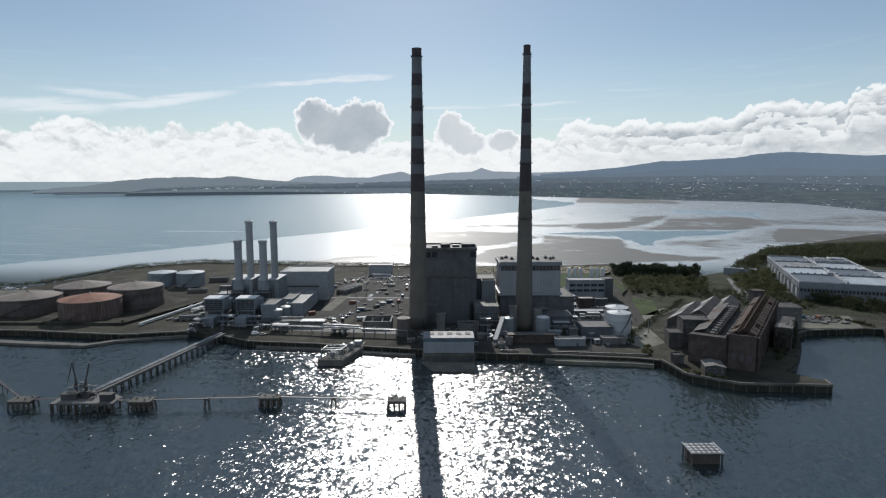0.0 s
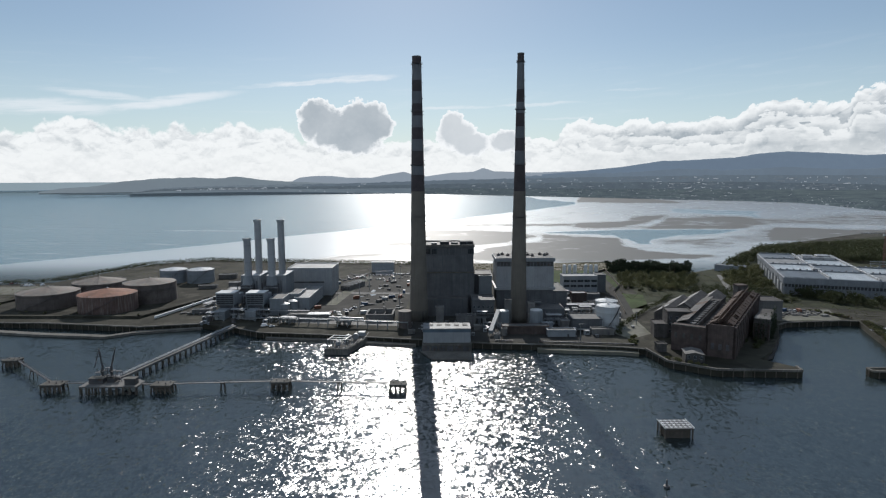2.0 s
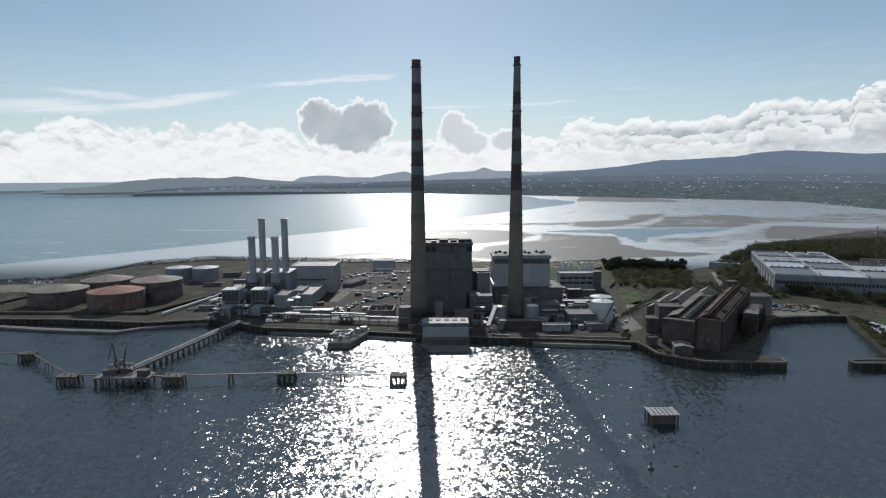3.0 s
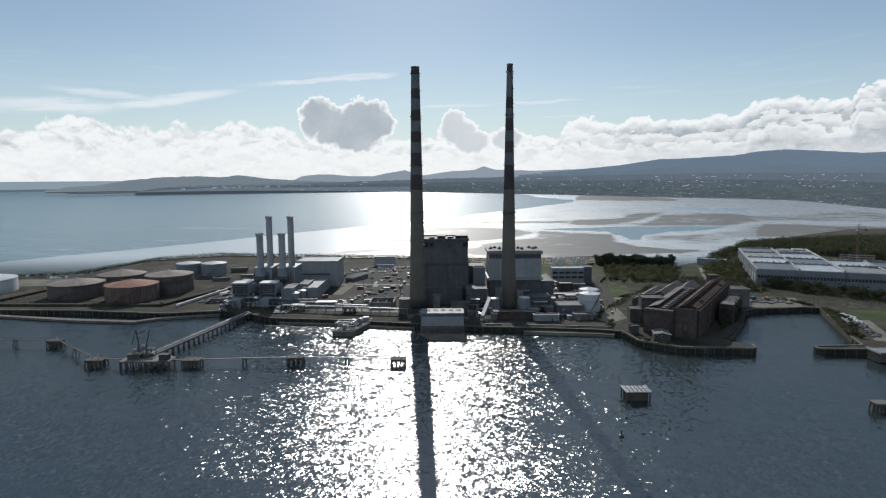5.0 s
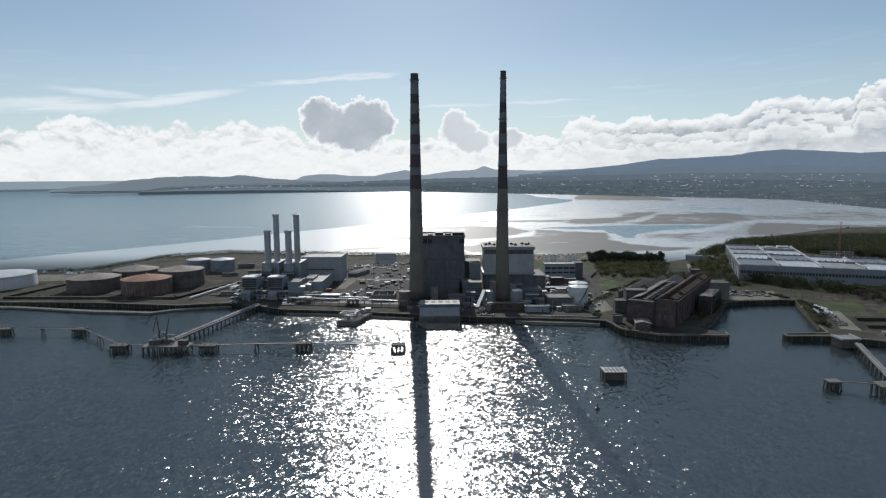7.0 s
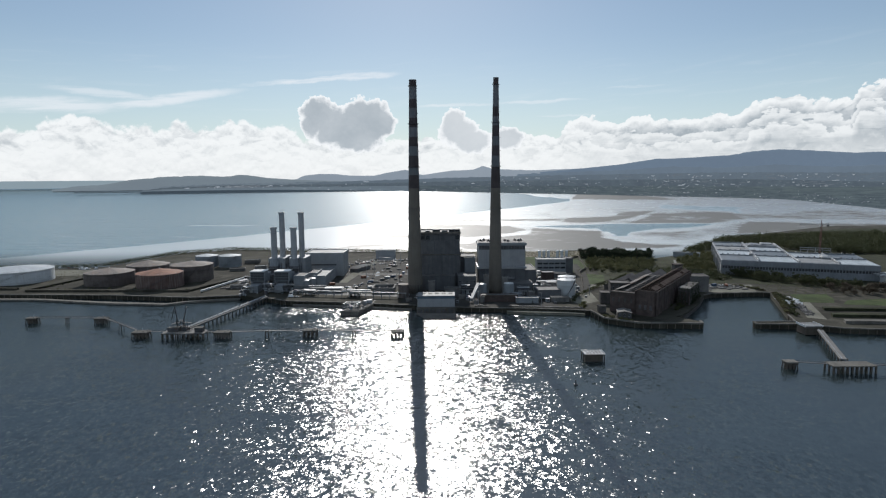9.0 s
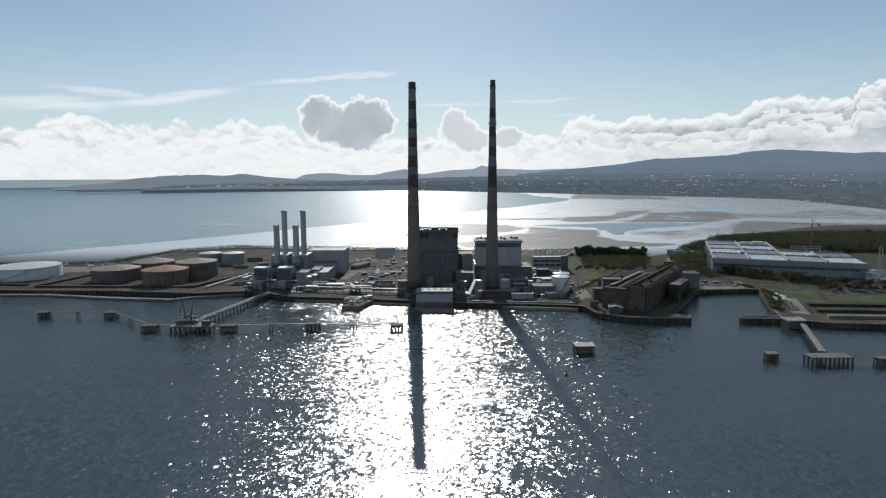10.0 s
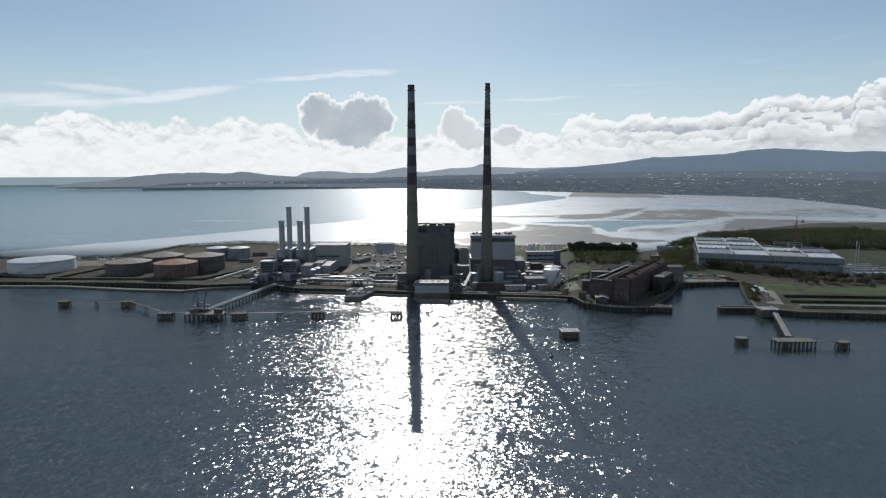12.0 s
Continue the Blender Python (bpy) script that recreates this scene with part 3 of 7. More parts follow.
# ---------- land ----------
LAND = [(-1500, 30), (-700, 10), (-430, 2), (-300, -6), (-217, -20), (-172, -10), (-145, -22), (-118, -39), (-69, -46), (-14, -58), (50, -72), (97, -76.5), (139, -83), (154, -88), (159, -116), (182, -133), (230.5, -136.5), (232, -128), (219, -111), (234, -96), (262, -55), (279, -24), (290, -16), (337, -11), (348, -14), (312, -108), (305, -130), (271.5, -131), (271, -137.5), (305, -140), (330, -153), (420, -166), (900, -210), (2500, -210), (2500, 900), (900, 760), (531, 500), (373, 277), (315, 236), (246, 344), (168, 329), (-5, 331), (-132, 344), (-313, 380), (-381, 337), (-420, 192), (-509, 170), (-1500, 190)]
tagged(part("ground", slab(LAND, -4, 4), EARTH), "bare brown earth and weeds of a harbour peninsula", "ground", kind="structure")
GRAVEL = mat("pale_gravel", (0.185, 0.18, 0.15), 0.95, stain=(0.13, 0.135, 0.09), scale=0.05, var=0.3, spec=0.12)
BEACH = mat("dry_sand", (0.27, 0.24, 0.19), 0.95, stain=(0.22, 0.21, 0.15), scale=0.03, var=0.2, spec=0.12)
SCRUB = mat("scrub", (0.040, 0.045, 0.026), 0.98, stain=(0.058, 0.056, 0.032), scale=0.045, var=0.45, spec=0.12)


def patch(name, pts, z, material, label, category):
    return tagged(part(name, slab(pts, 3.9, z), material), label, category, kind="structure")


patch("yard", [(-112, 30), (-60, 22), (-14, 14), (-12, 120), (-20, 235), (-95, 250), (-92, 190), (-88, 110), (-105, 60)], 4.03, ASPHALT, "dark worn asphalt storage yard with pale stains", "yard")
patch("yard_road", [(-112, -6), (-10, -22), (-10, -12), (-112, 4)], 4.05, CONCRETE, "pale concrete service road beside the quay", "road")
patch("yard_road", [(-95, 116), (-14, 113), (-14, 119), (-95, 122)], 4.06, CONCRETE, "pale concrete road across the yard", "road")
patch("yard_road", [(-88, 60), (-78, 60), (-62, 235), (-74, 240)], 4.07, GRAVEL, "gravel road along the turbine hall", "road")
patch("plant_apron", [(-10, -50), (48, -66), (130, -72), (136, 20), (125, 110), (-8, 110)], 4.03, ASPHALT, "dark asphalt apron round the boiler houses", "pavement")
patch("tank_farm_floor", [(-400, 14), (-232, 8), (-205, 90), (-225, 240), (-330, 240), (-390, 130)], 4.03, EARTH, "oily bare earth of the tank farm", "ground")
patch("gravel_lot", [(153, -62), (172, -48), (176, 10), (226, 62), (214, 66), (168, 20), (150, -20), (146, -48)], 4.05, GRAVEL, "pale gravel lot with weeds beside the brick ruin", "ground")
patch("scrub_floor", [(296, 40), (345, 40), (420, 10), (900, -20), (1400, 0), (1400, 700), (900, 700), (531, 492), (376, 278), (318, 236), (262, 226), (246, 120), (262, 90)], 4.02, SCRUB, "dark green-brown scrub ground under trees", "ground")
patch("scrub_floor", [(206, 62), (262, 88), (247, 118), (262, 228), (300, 262), (250, 338), (215, 326), (206, 262), (222, 190)], 4.025, SCRUB, "rough green-brown scrub beside the lawn", "ground")
patch("lane", [(300, 100), (312, 104), (352, 220), (343, 222)], 4.06, CONCRETE, "pale narrow lane running toward the beach", "road")
patch("lawn", [(128, 130), (196, 120), (220, 190), (205, 262), (130, 262)], 4.04, GRASS, "mown green grass behind the office block", "lawn")
patch("lawn", [(180, 40), (200, 36), (215, 100), (196, 110)], 4.05, GRASS, "small green lawn beside a service road", "lawn")
patch("service_road", [(163, 0), (176, -6), (196, 100), (204, 190), (194, 190), (184, 100)], 4.06, ASPHALT, "grey asphalt service road with dark kerb fence", "road")
patch("dune_strip", [(60, 268), (250, 262), (262, 325), (168, 330), (60, 330)], 4.05, BEACH, "pale dry sand and marram strip behind the beach", "beach")
patch("wharf_yard", [(286, -10), (338, -8), (352, 30), (300, 32)], 4.05, GRAVEL, "pale gravel wharf with scrap heaps", "yard")
patch("lawn", [(362, -22), (398, -22), (390, -46), (380, -62), (352, -58)], 4.05, GRASS, "green lawn plot beside a gravel path", "lawn")
patch("lawn", [(398, -52), (470, -40), (900, -44), (900, -88), (434, -80), (384, -68)], 4.06, GRASS, "long green lawn between basins and wood", "lawn")
patch("car_park", [(322, -118), (350, -56), (360, -58), (334, -124)], 4.05, GRAVEL, "pale concrete strip with heaped rubbish", "yard")
patch("parking", [(-480, 120), (-410, 120), (-400, 170), (-470, 165)], 4.05, GRAVEL, "pale gravel car park by the shore", "yard")


# quay walls with coping stones and fender piles
def quay(points, label, cope=1.2, top=4.35, every=6.0):
    q = thing("quay_wall", label, "quay", *points[0], 0, kind="structure")
    ox, oy = points[0]
    for (ax, ay), (bx, by) in zip(points, points[1:]):
        L = math.hypot(bx - ax, by - ay)
        ang = math.atan2(by - ay, bx - ax)
        m = Matrix.Translation((ax - ox, ay - oy, 0)) @ Matrix.Rotation(ang, 4, "Z")
        n = max(1, int(L / every))
        for i in range(n):
            bm = bmesh.new()
            add_box(bm, i * L / n + 0.03, (i + 1) * L / n - 0.03, -0.35, cope, 3.75, top, 0, m)
            part("coping_stone", bm, QUAY, q)
            bm = bmesh.new()
            add_box(bm, (i + 0.5) * L / n - 0.22, (i + 0.5) * L / n + 0.22, -0.55, -0.05, -1.5, 3.6, 0, m)
            part("fender_post", bm, TIMBER, q)
    return q


quay([(-145, -22), (-118, -39), (-69, -46), (-14, -58), (50, -72), (97, -76.5), (139, -83), (154, -88)], "weathered concrete quay wall with timber fender piles")
quay([(154, -88), (159, -116), (182, -133), (230.5, -136.5), (232, -128)], "low stone harbour wall and mole with weedy face", 1.0, 5.0)
quay([(312, -108), (305, -130), (271.5, -131), (271, -137.5), (305, -140), (330, -153), (420, -166), (560, -179)], "dark concrete harbour wall and mole", 1.0, 4.6)
quay([(279, -24), (290, -16), (337, -11), (348, -14)], "dark concrete basin wall", 1.0, 4.5)
quay([(-430, 2), (-300, -6), (-217, -20), (-172, -10)], "low dark concrete sea wall in front of the tanks", 1.5, 4.6)
tagged(part("breakwater", slab([(-700, -4), (-375, -12.5), (-292, -32), (-234, -40), (-216, -27), (-172, -14), (-172, -10.5), (-217, -21), (-234, -34), (-290, -26), (-375, -7), (-700, 2)], -3, 1.7), QUAY), "low dark concrete breakwater along the sea wall", "breakwater", kind="structure")
tagged(part("quay_apron", slab([(-112, -41), (-66, -47.5), (-14, -59.5), (0, -62.5), (0, -66.5), (-14, -64), (-66, -52), (-112, -45)], -3, 1.6), QUAY), "low weedy concrete ledge below the quay", "quay", kind="structure")
tagged(part("quay_apron", slab([(84, -76.5), (97, -77.5), (139, -84), (150, -88), (149, -92), (138, -88.5), (84, -81.5)], -3, 2.2), GRAVEL), "pale concrete landing ledge below the quay", "quay", kind="structure")


# ---------- chimneys ----------
def gallery(parent, r, z):
    p = part("platform", turned([(r - 0.3, z - 0.35), (r + 0.75, z - 0.1), (r + 0.75, z + 0.1), (r - 0.3, z + 0.1)], 32), DARK_STEEL, parent, "dark steel access gallery with railing")
    bm = bmesh.new()
    for i in range(16):
        a = 2 * math.pi * i / 16
        b = 2 * math.pi * (i + 1) / 16
        R = r + 0.7
        add_beam(bm, (R * math.cos(a), R * math.sin(a), z), (R * math.cos(a), R * math.sin(a), z + 1.2), 0.09)
        for h in (0.6, 1.15):
            add_beam(bm, (R * math.cos(a), R * math.sin(a), z + h), (R * math.cos(b), R * math.sin(b), z + h), 0.07)
    part("railing", bm, DARK_STEEL, p)


def chimney(x, y, profile, bands, galleries, label):
    c = thing("chimney", label, "chimney", x, y, 4, group="striped chimneys")
    zs, rs = zip(*profile)
    for z0, z1, m, lab in bands:
        k = max(2, int((z1 - z0) / 6) + 1)
        rings = [(float(np.interp(z, zs, rs)), z - 4) for z in np.linspace(z0, z1, k)]
        rings[0] = (rings[0][0], rings[0][1] + 0.02)
        part("band", turned(rings, 48, z0 < 10, False), m, c, lab, smooth=True)
    rt = float(np.interp(212, zs, rs))
    part("rim", turned([(rt - 0.05, 207), (rt + 0.18, 207.2), (rt + 0.18, 208), (rt - 0.5, 208.02), (rt - 0.55, 198)], 48, False, True), DARK_STEEL, c, "sooty dark steel rim")
    for z in galleries:
        gallery(c, float(np.interp(z, zs, rs)), z - 4)
    bm = bmesh.new()
    for s in (-0.25, 0.25):
        for z in range(8, 206, 6):
            a, b = (float(np.interp(v, zs, rs)) + 0.22 for v in (z, z + 6))
            add_beam(bm, (a * 0.86, -a * 0.5 + s, z - 4), (b * 0.86, -b * 0.5 + s, z + 2), 0.09)
    part("ladder", bm, DARK_STEEL, c)
    for z in np.arange(60, 205, 12.0):
        r = float(np.interp(z, zs, rs))
        part("bracket", box(r - 0.1, r + 0.7, -0.25, 0.25, z - 4.2, z - 3.8), DARK_STEEL, c)
    return c


red = "faded dull red painted band"
whi = "stained grey-white painted band"
con = "bare brown-grey concrete shaft"
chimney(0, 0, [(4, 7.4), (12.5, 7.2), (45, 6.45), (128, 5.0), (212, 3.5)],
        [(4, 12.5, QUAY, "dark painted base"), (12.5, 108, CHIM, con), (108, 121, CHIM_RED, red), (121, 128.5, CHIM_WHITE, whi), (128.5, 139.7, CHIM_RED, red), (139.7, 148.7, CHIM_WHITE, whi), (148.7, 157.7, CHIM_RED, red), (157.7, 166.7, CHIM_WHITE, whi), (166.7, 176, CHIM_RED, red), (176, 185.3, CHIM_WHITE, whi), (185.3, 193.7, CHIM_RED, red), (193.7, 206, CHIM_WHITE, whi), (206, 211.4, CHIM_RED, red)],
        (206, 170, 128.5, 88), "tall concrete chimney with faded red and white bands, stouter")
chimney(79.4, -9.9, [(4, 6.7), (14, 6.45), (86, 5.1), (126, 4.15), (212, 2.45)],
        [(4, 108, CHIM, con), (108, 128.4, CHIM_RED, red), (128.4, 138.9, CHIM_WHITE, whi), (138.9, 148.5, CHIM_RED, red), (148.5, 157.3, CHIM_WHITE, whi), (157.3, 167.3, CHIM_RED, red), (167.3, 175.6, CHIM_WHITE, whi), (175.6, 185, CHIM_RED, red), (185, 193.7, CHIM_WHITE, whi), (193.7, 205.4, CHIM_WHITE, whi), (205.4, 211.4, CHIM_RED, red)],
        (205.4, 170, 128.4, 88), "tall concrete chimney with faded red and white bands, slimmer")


# ---------- buildings ----------
def rib_parts(parent, material, w, d, z0, z1, step, t=0.12):
    """Upright ribs on the front and the two sides of a block centred on its base."""
    for x in np.arange(-w / 2 + step / 2, w / 2, step):
        part("rib", box(x - 0.12, x + 0.12, -d / 2 - t, -d / 2 + 0.02, z0, z1), material, parent)
    for y in np.arange(-d / 2 + step / 2, d / 2, step):
        for s in (-1, 1):
            part("rib", box(min(s * w / 2, s * (w / 2 + t)), max(s * w / 2, s * (w / 2 + t)), y - 0.12, y + 0.12, z0, z1), material, parent)


def ribs(bm, w, d, z0, z1, step, t=0.12):
    """Upright ribs on the four faces of a block centred on its base."""
    for x in np.arange(-w / 2 + step / 2, w / 2, step):
        for s in (-1, 1):
            add_box(bm, x - 0.12, x + 0.12, min(s * d / 2, s * (d / 2 + t)), max(s * d / 2, s * (d / 2 + t)), z0, z1)
    for y in np.arange(-d / 2 + step / 2, d / 2, step):
        for s in (-1, 1):
            add_box(bm, min(s * w / 2, s * (w / 2 + t)), max(s * w / 2, s * (w / 2 + t)), y - 0.12, y + 0.12, z0, z1)


def window(parent, x, y, z, w, h, face="-y", bars=2):
    """A framed window let into a face of its building."""
    m = Matrix.Translation((x, y, z))
    if face == "x":
        m = m @ Matrix.Rotation(math.pi / 2, 4, "Z")
    if face == "-x":
        m = m @ Matrix.Rotation(-math.pi / 2, 4, "Z")
    bm = bmesh.new()
    for a, b, c, d in ((-w / 2, w / 2, -0.12, 0), (-w / 2, w / 2, h, h + 0.12), (-w / 2 - 0.12, -w / 2, -0.12, h + 0.12), (w / 2, w / 2 + 0.12, -0.12, h + 0.12)):
        add_box(bm, a, b, -0.12, 0.05, c, d, 0, m)
    for i in range(1, bars):
        xx = -w / 2 + i * w / bars
        add_box(bm, xx - 0.05, xx + 0.05, -0.1, 0.05, 0, h, 0, m)
    wo = part("window", bm, STEEL, parent)
    bm = bmesh.new()
    add_box(bm, -w / 2, w / 2, -0.03, 0.04, 0, h, 0, m)
    part("pane", bm, GLASS, wo)


def block(name, label, category, x, y, w, d, h, wall, roof, z=4.0, rz=0, rib=0.0, parapet=0.7, windows=(), door=True, group=""):
    """A flat-roofed building: wall, coping, roof, windows in rows (height, width, count), a door. x, y is the middle of its plan."""
    b = thing(name, label, category, x, y, z, rz, group)
    bm = bmesh.new()
    add_box(bm, -w / 2, w / 2, -d / 2, d / 2, 0, h - 0.1, 0.06)
    part("wall", bm, wall, b)
    if rib:
        rib_parts(b, wall, w, d, 0.3, h - 0.5, rib)
    bm = bmesh.new()
    t = 0.28
    for x0, x1, y0, y1 in ((-w / 2 - t, w / 2 + t, -d / 2 - t, -d / 2 + t), (-w / 2 - t, w / 2 + t, d / 2 - t, d / 2 + t), (-w / 2 - t, -w / 2 + t, -d / 2 + t, d / 2 - t), (w / 2 - t, w / 2 + t, -d / 2 + t, d / 2 - t)):
        add_box(bm, x0, x1, y0, y1, h - 0.45, h + parapet)
    part("parapet", bm, wall, b)
    part("roof", box(-w / 2 + t, w / 2 - t, -d / 2 + t, d / 2 - t, h - 0.1, h + 0.12), roof, b, "flat weathered roof")
    for zz, ww, hh, n in windows:
        for i in range(n):
            window(b, -w / 2 + (i + 0.5) * w / n, -d / 2, zz, ww, hh)
    if door:
        part("door", box(w * 0.2, w * 0.2 + 1.4, -d / 2 - 0.06, -d / 2 + 0.02, 0, 2.2), DARK_STEEL, b, "dark steel door")
    return b


def roof_fan(x, y, z, r, h):
    f = thing("roof_fan", "dark round roof ventilator on the boiler house roof", "ventilator", x, y, z, group="roof ventilators")
    part("drum", turned([(r, 0), (r, h * 0.7), (r * 1.15, h * 0.75), (r * 1.15, h)], 16), DARK_STEEL, f)
    part("motor", box(-0.5, 0.5, -0.5, 0.5, h, h + 0.8, 0.1), DARK_STEEL, f)


# dark boiler house behind the stouter chimney
A = thing("boiler_house", "tall dark clad boiler house with glazed top storey", "boiler house", 25, 47, 4)
part("lower_wall", box(-21, 21, -19, 19, 0, 34, 0.1), CLAD_DARK, A)
for i in range(14):
    x0 = -21 + i * 3
    part("panel", box(x0 + 0.12, x0 + 2.88, -19.22, -19.02, 8, 33.2), CLAD_DARK, A)
part("ledge", box(-21.8, 21.8, -19.8, 19.8, 34, 35, 0.15), QUAY, A)
part("upper_wall", box(-20.6, 20.6, -18.6, 18.6, 35, 49.5, 0.1), CLAD_DARK, A)
for i in range(8):
    x0 = -20.6 + i * 5.15
    part("panel", box(x0 + 0.12, x0 + 5.03, -18.85, -18.62, 35.6, 49), CLAD_DARK, A)
for x in np.linspace(-20.6, 20.6, 9):
    part("post", box(x - 0.4, x + 0.4, -18.6, -17.8, 49.5, 56), CLAD_DARK, A)
    part("post", box(x - 0.4, x + 0.4, 17.8, 18.6, 49.5, 56), CLAD_DARK, A)
part("core", box(-20.2, 20.2, -18.1, 17.6, 49.5, 56), CLAD_DARK, A)
for i in (0, 1, 7):
    x0 = -20.6 + i * 5.15
    for j in range(3):
        part("pane", box(x0 + 0.6 + j * 1.4, x0 + 1.8 + j * 1.4, -18.35, -18.25, 50.5, 54.5), GLASS, A, "dirty glazed top storey pane")
part("roof", box(-21.6, 21.6, -19.6, 19.6, 56, 57, 0.1), ROOF_DARK, A)
for x0, x1, y0, y1 in ((-21.6, 21.6, -19.6, -19), (-21.6, 21.6, 19, 19.6), (-21.6, -21, -19, 19), (21, 21.6, -19, 19)):
    part("parapet", box(x0, x1, y0, y1, 57, 58.2), QUAY, A)
for i, (x, w, h) in enumerate(((-4, 8, 2.8), (4.8, 6, 1.7), (12.5, 6.5, 2.9), (18, 6, 2.6), (-13, 5, 1.4))):
    v = thing("roof_plant", "dark sheet metal plant box on the boiler house roof", "roof plant", 25 + x, 44 + 3 * (i % 2), 61, group="roof plant boxes")
    part("casing", box(-w / 2, w / 2, -3, 3, 0, h, 0.2), CLAD_DARK, v)
    part("louvre", box(-w / 2 + 0.5, w / 2 - 0.5, -3.1, -2.95, 0.4, h - 0.5), GLASS, v)

# pale boiler house behind the slimmer chimney
B = thing("boiler_house", "pale panelled boiler house above a dark plinth", "boiler house", 88, 43, 4)
part("plinth", box(-25.5, 25.5, -16.5, 17, 0, 19.6, 0.1), CLAD_DARK, B, "dark brick plinth")
for i in range(9):
    x0 = -25.5 + i * 5.67
    part("pilaster", box(x0, x0 + 0.8, -16.9, -16.5, 0, 19.4), CLAD_DARK, B)
part("ledge", box(-27.6, 27.2, -18.8, 18, 19.6, 21.8, 0.15), CLAD_LIGHT, B, "pale projecting ledge")
part("core", box(-25.6, 25.6, -16.7, 17, 21.8, 44), CLAD_GREY, B)
for i in range(6):
    x0 = -25.7 + i * 8.57
    part("panel", box(x0 + 0.1, x0 + 8.47, -17.1, -16.75, 22, 39.4, 0.05), CLAD_LIGHT, B, "pale blue-grey wall panel")
for i in range(4):
    y0 = -16.6 + i * 8.4
    part("panel", box(25.62, 25.95, y0 + 0.1, y0 + 8.3, 22, 39.4), CLAD_LIGHT, B, "pale blue-grey wall panel")
    part("panel", box(-25.95, -25.62, y0 + 0.1, y0 + 8.3, 22, 39.4), CLAD_LIGHT, B, "pale blue-grey wall panel")
for i in range(17):
    x0 = -25.5 + i * 3
    part("louvre", box(x0 + 0.2, x0 + 2.8, -17, -16.7, 39.8, 43.6), DARK_STEEL, B, "dark ventilation louvre")
part("cornice", box(-27, 27, -18.2, 18.2, 43.8, 46.6, 0.2), CLAD_GREY, B, "pale grey roof cornice")
part("roof", box(-26.2, 26.2, -17.4, 17.4, 46.6, 46.9), ROOF_DARK, B)
bm = bmesh.new()
for x in np.linspace(-26.5, 26.5, 19):
    add_beam(bm, (x, -17.8, 46.6), (x, -17.8, 47.9), 0.12)
add_beam(bm, (-26.5, -17.8, 47.9), (26.5, -17.8, 47.9), 0.12)
part("railing", bm, STEEL, B)
B.matrix_world = Matrix.Translation((89.4, 43, 4)) @ Matrix.Diagonal((0.94, 1, 1, 1))
for x, y in ((-20, 0), (-16, 6), (-12, -2), (6, 2), (9, -4), (17, 4), (20, -2), (23, 3)):
    roof_fan(88 + x, 43 + y, 50.9, 1.5, 1.6)

block("link_building", "dark low link building between the boiler houses", "building", 54, 56, 16, 26, 30, CLAD_DARK, ROOF_DARK, rib=2.0)
block("link_building", "grey panelled link bay between the boiler houses", "building", 56.5, 40, 11, 6, 29.5, CLAD_GREY, ROOF_DARK, rib=2.7)
block("annex", "low dark annex with stained flat roof", "building", 52, 10, 18, 24, 16, CLAD_DARK, ROOF_DARK, windows=((10, 1.6, 1.6, 5), (5, 1.6, 1.6, 5)))
block("annex", "low dark annex at the foot of the boiler house", "building", 22, 20, 36, 14, 14, CLAD_DARK, ROOF_DARK, rib=3)
block("switch_room", "small grey rendered switch room", "building", 37, -20, 15, 10, 8, CONCRETE, ROOF_DARK)
block("switch_room", "narrow pale concrete stair tower", "building", 17, -22, 6, 6, 15, CONCRETE, ROOF_DARK, door=False)
block("annex", "dark turbine annex beside the pale boiler house", "building", 120, 52, 12, 44, 17, CLAD_DARK, ROOF_DARK, rib=3)
block("annex", "low dark workshop in front of the pale boiler house", "building", 104, 6, 26, 22, 9, CLAD_DARK, ROOF_DARK)

# pedestals and silos at the foot of the slimmer chimney
for x, y, w, h in ((66, -24, 9, 12), (91, -26, 10, 13)):
    s = thing("precipitator_bin", "pale grey steel hopper bin at the chimney foot", "bin", x, y, 4, group="hopper bins")
    part("shell", turned([(w / 2, 0), (w / 2, h), (w / 2 - 0.6, h + 0.5)], 20), CLAD_GREY, s)
    part("lid", turned([(w / 2 - 0.5, h + 0.4), (w / 2 - 0.5, h + 0.8), (0.5, h + 1.2)], 20), WHITE, s, "white painted lid")
    part("frame", box(-w / 2 - 1, w / 2 + 1, 1, 3, 0, h * 0.8, 0.1), CONCRETE, s)
for x, y, h in ((70, -19, 20), (88, -20, 18)):
    block("duct_tower", "grey concrete duct tower beside the chimney", "tower", x, y, 5, 5, h, CONCRETE, ROOF_DARK, door=False)
block("pump_shed", "long low dark brick shed with pale roof edge", "shed", 80, -44, 34, 8, 6, BRICK, ROOF_DARK, parapet=0.3)
conv = thing("conveyor", "pale enclosed inclined conveyor on trestle legs", "conveyor", 60, -40, 4)
part("gallery", beam((-6, -12, 3), (2, 14, 13), 3, 2.6), CLAD_GREY, conv)
for i in range(4):
    f = i / 3
    for s in (-1, 1):
        part("leg", beam((-6 + 8 * f + s, -12 + 26 * f, 0), (-6 + 8 * f + s, -12 + 26 * f, 2.2 + 10 * f), 0.35), STEEL, conv)

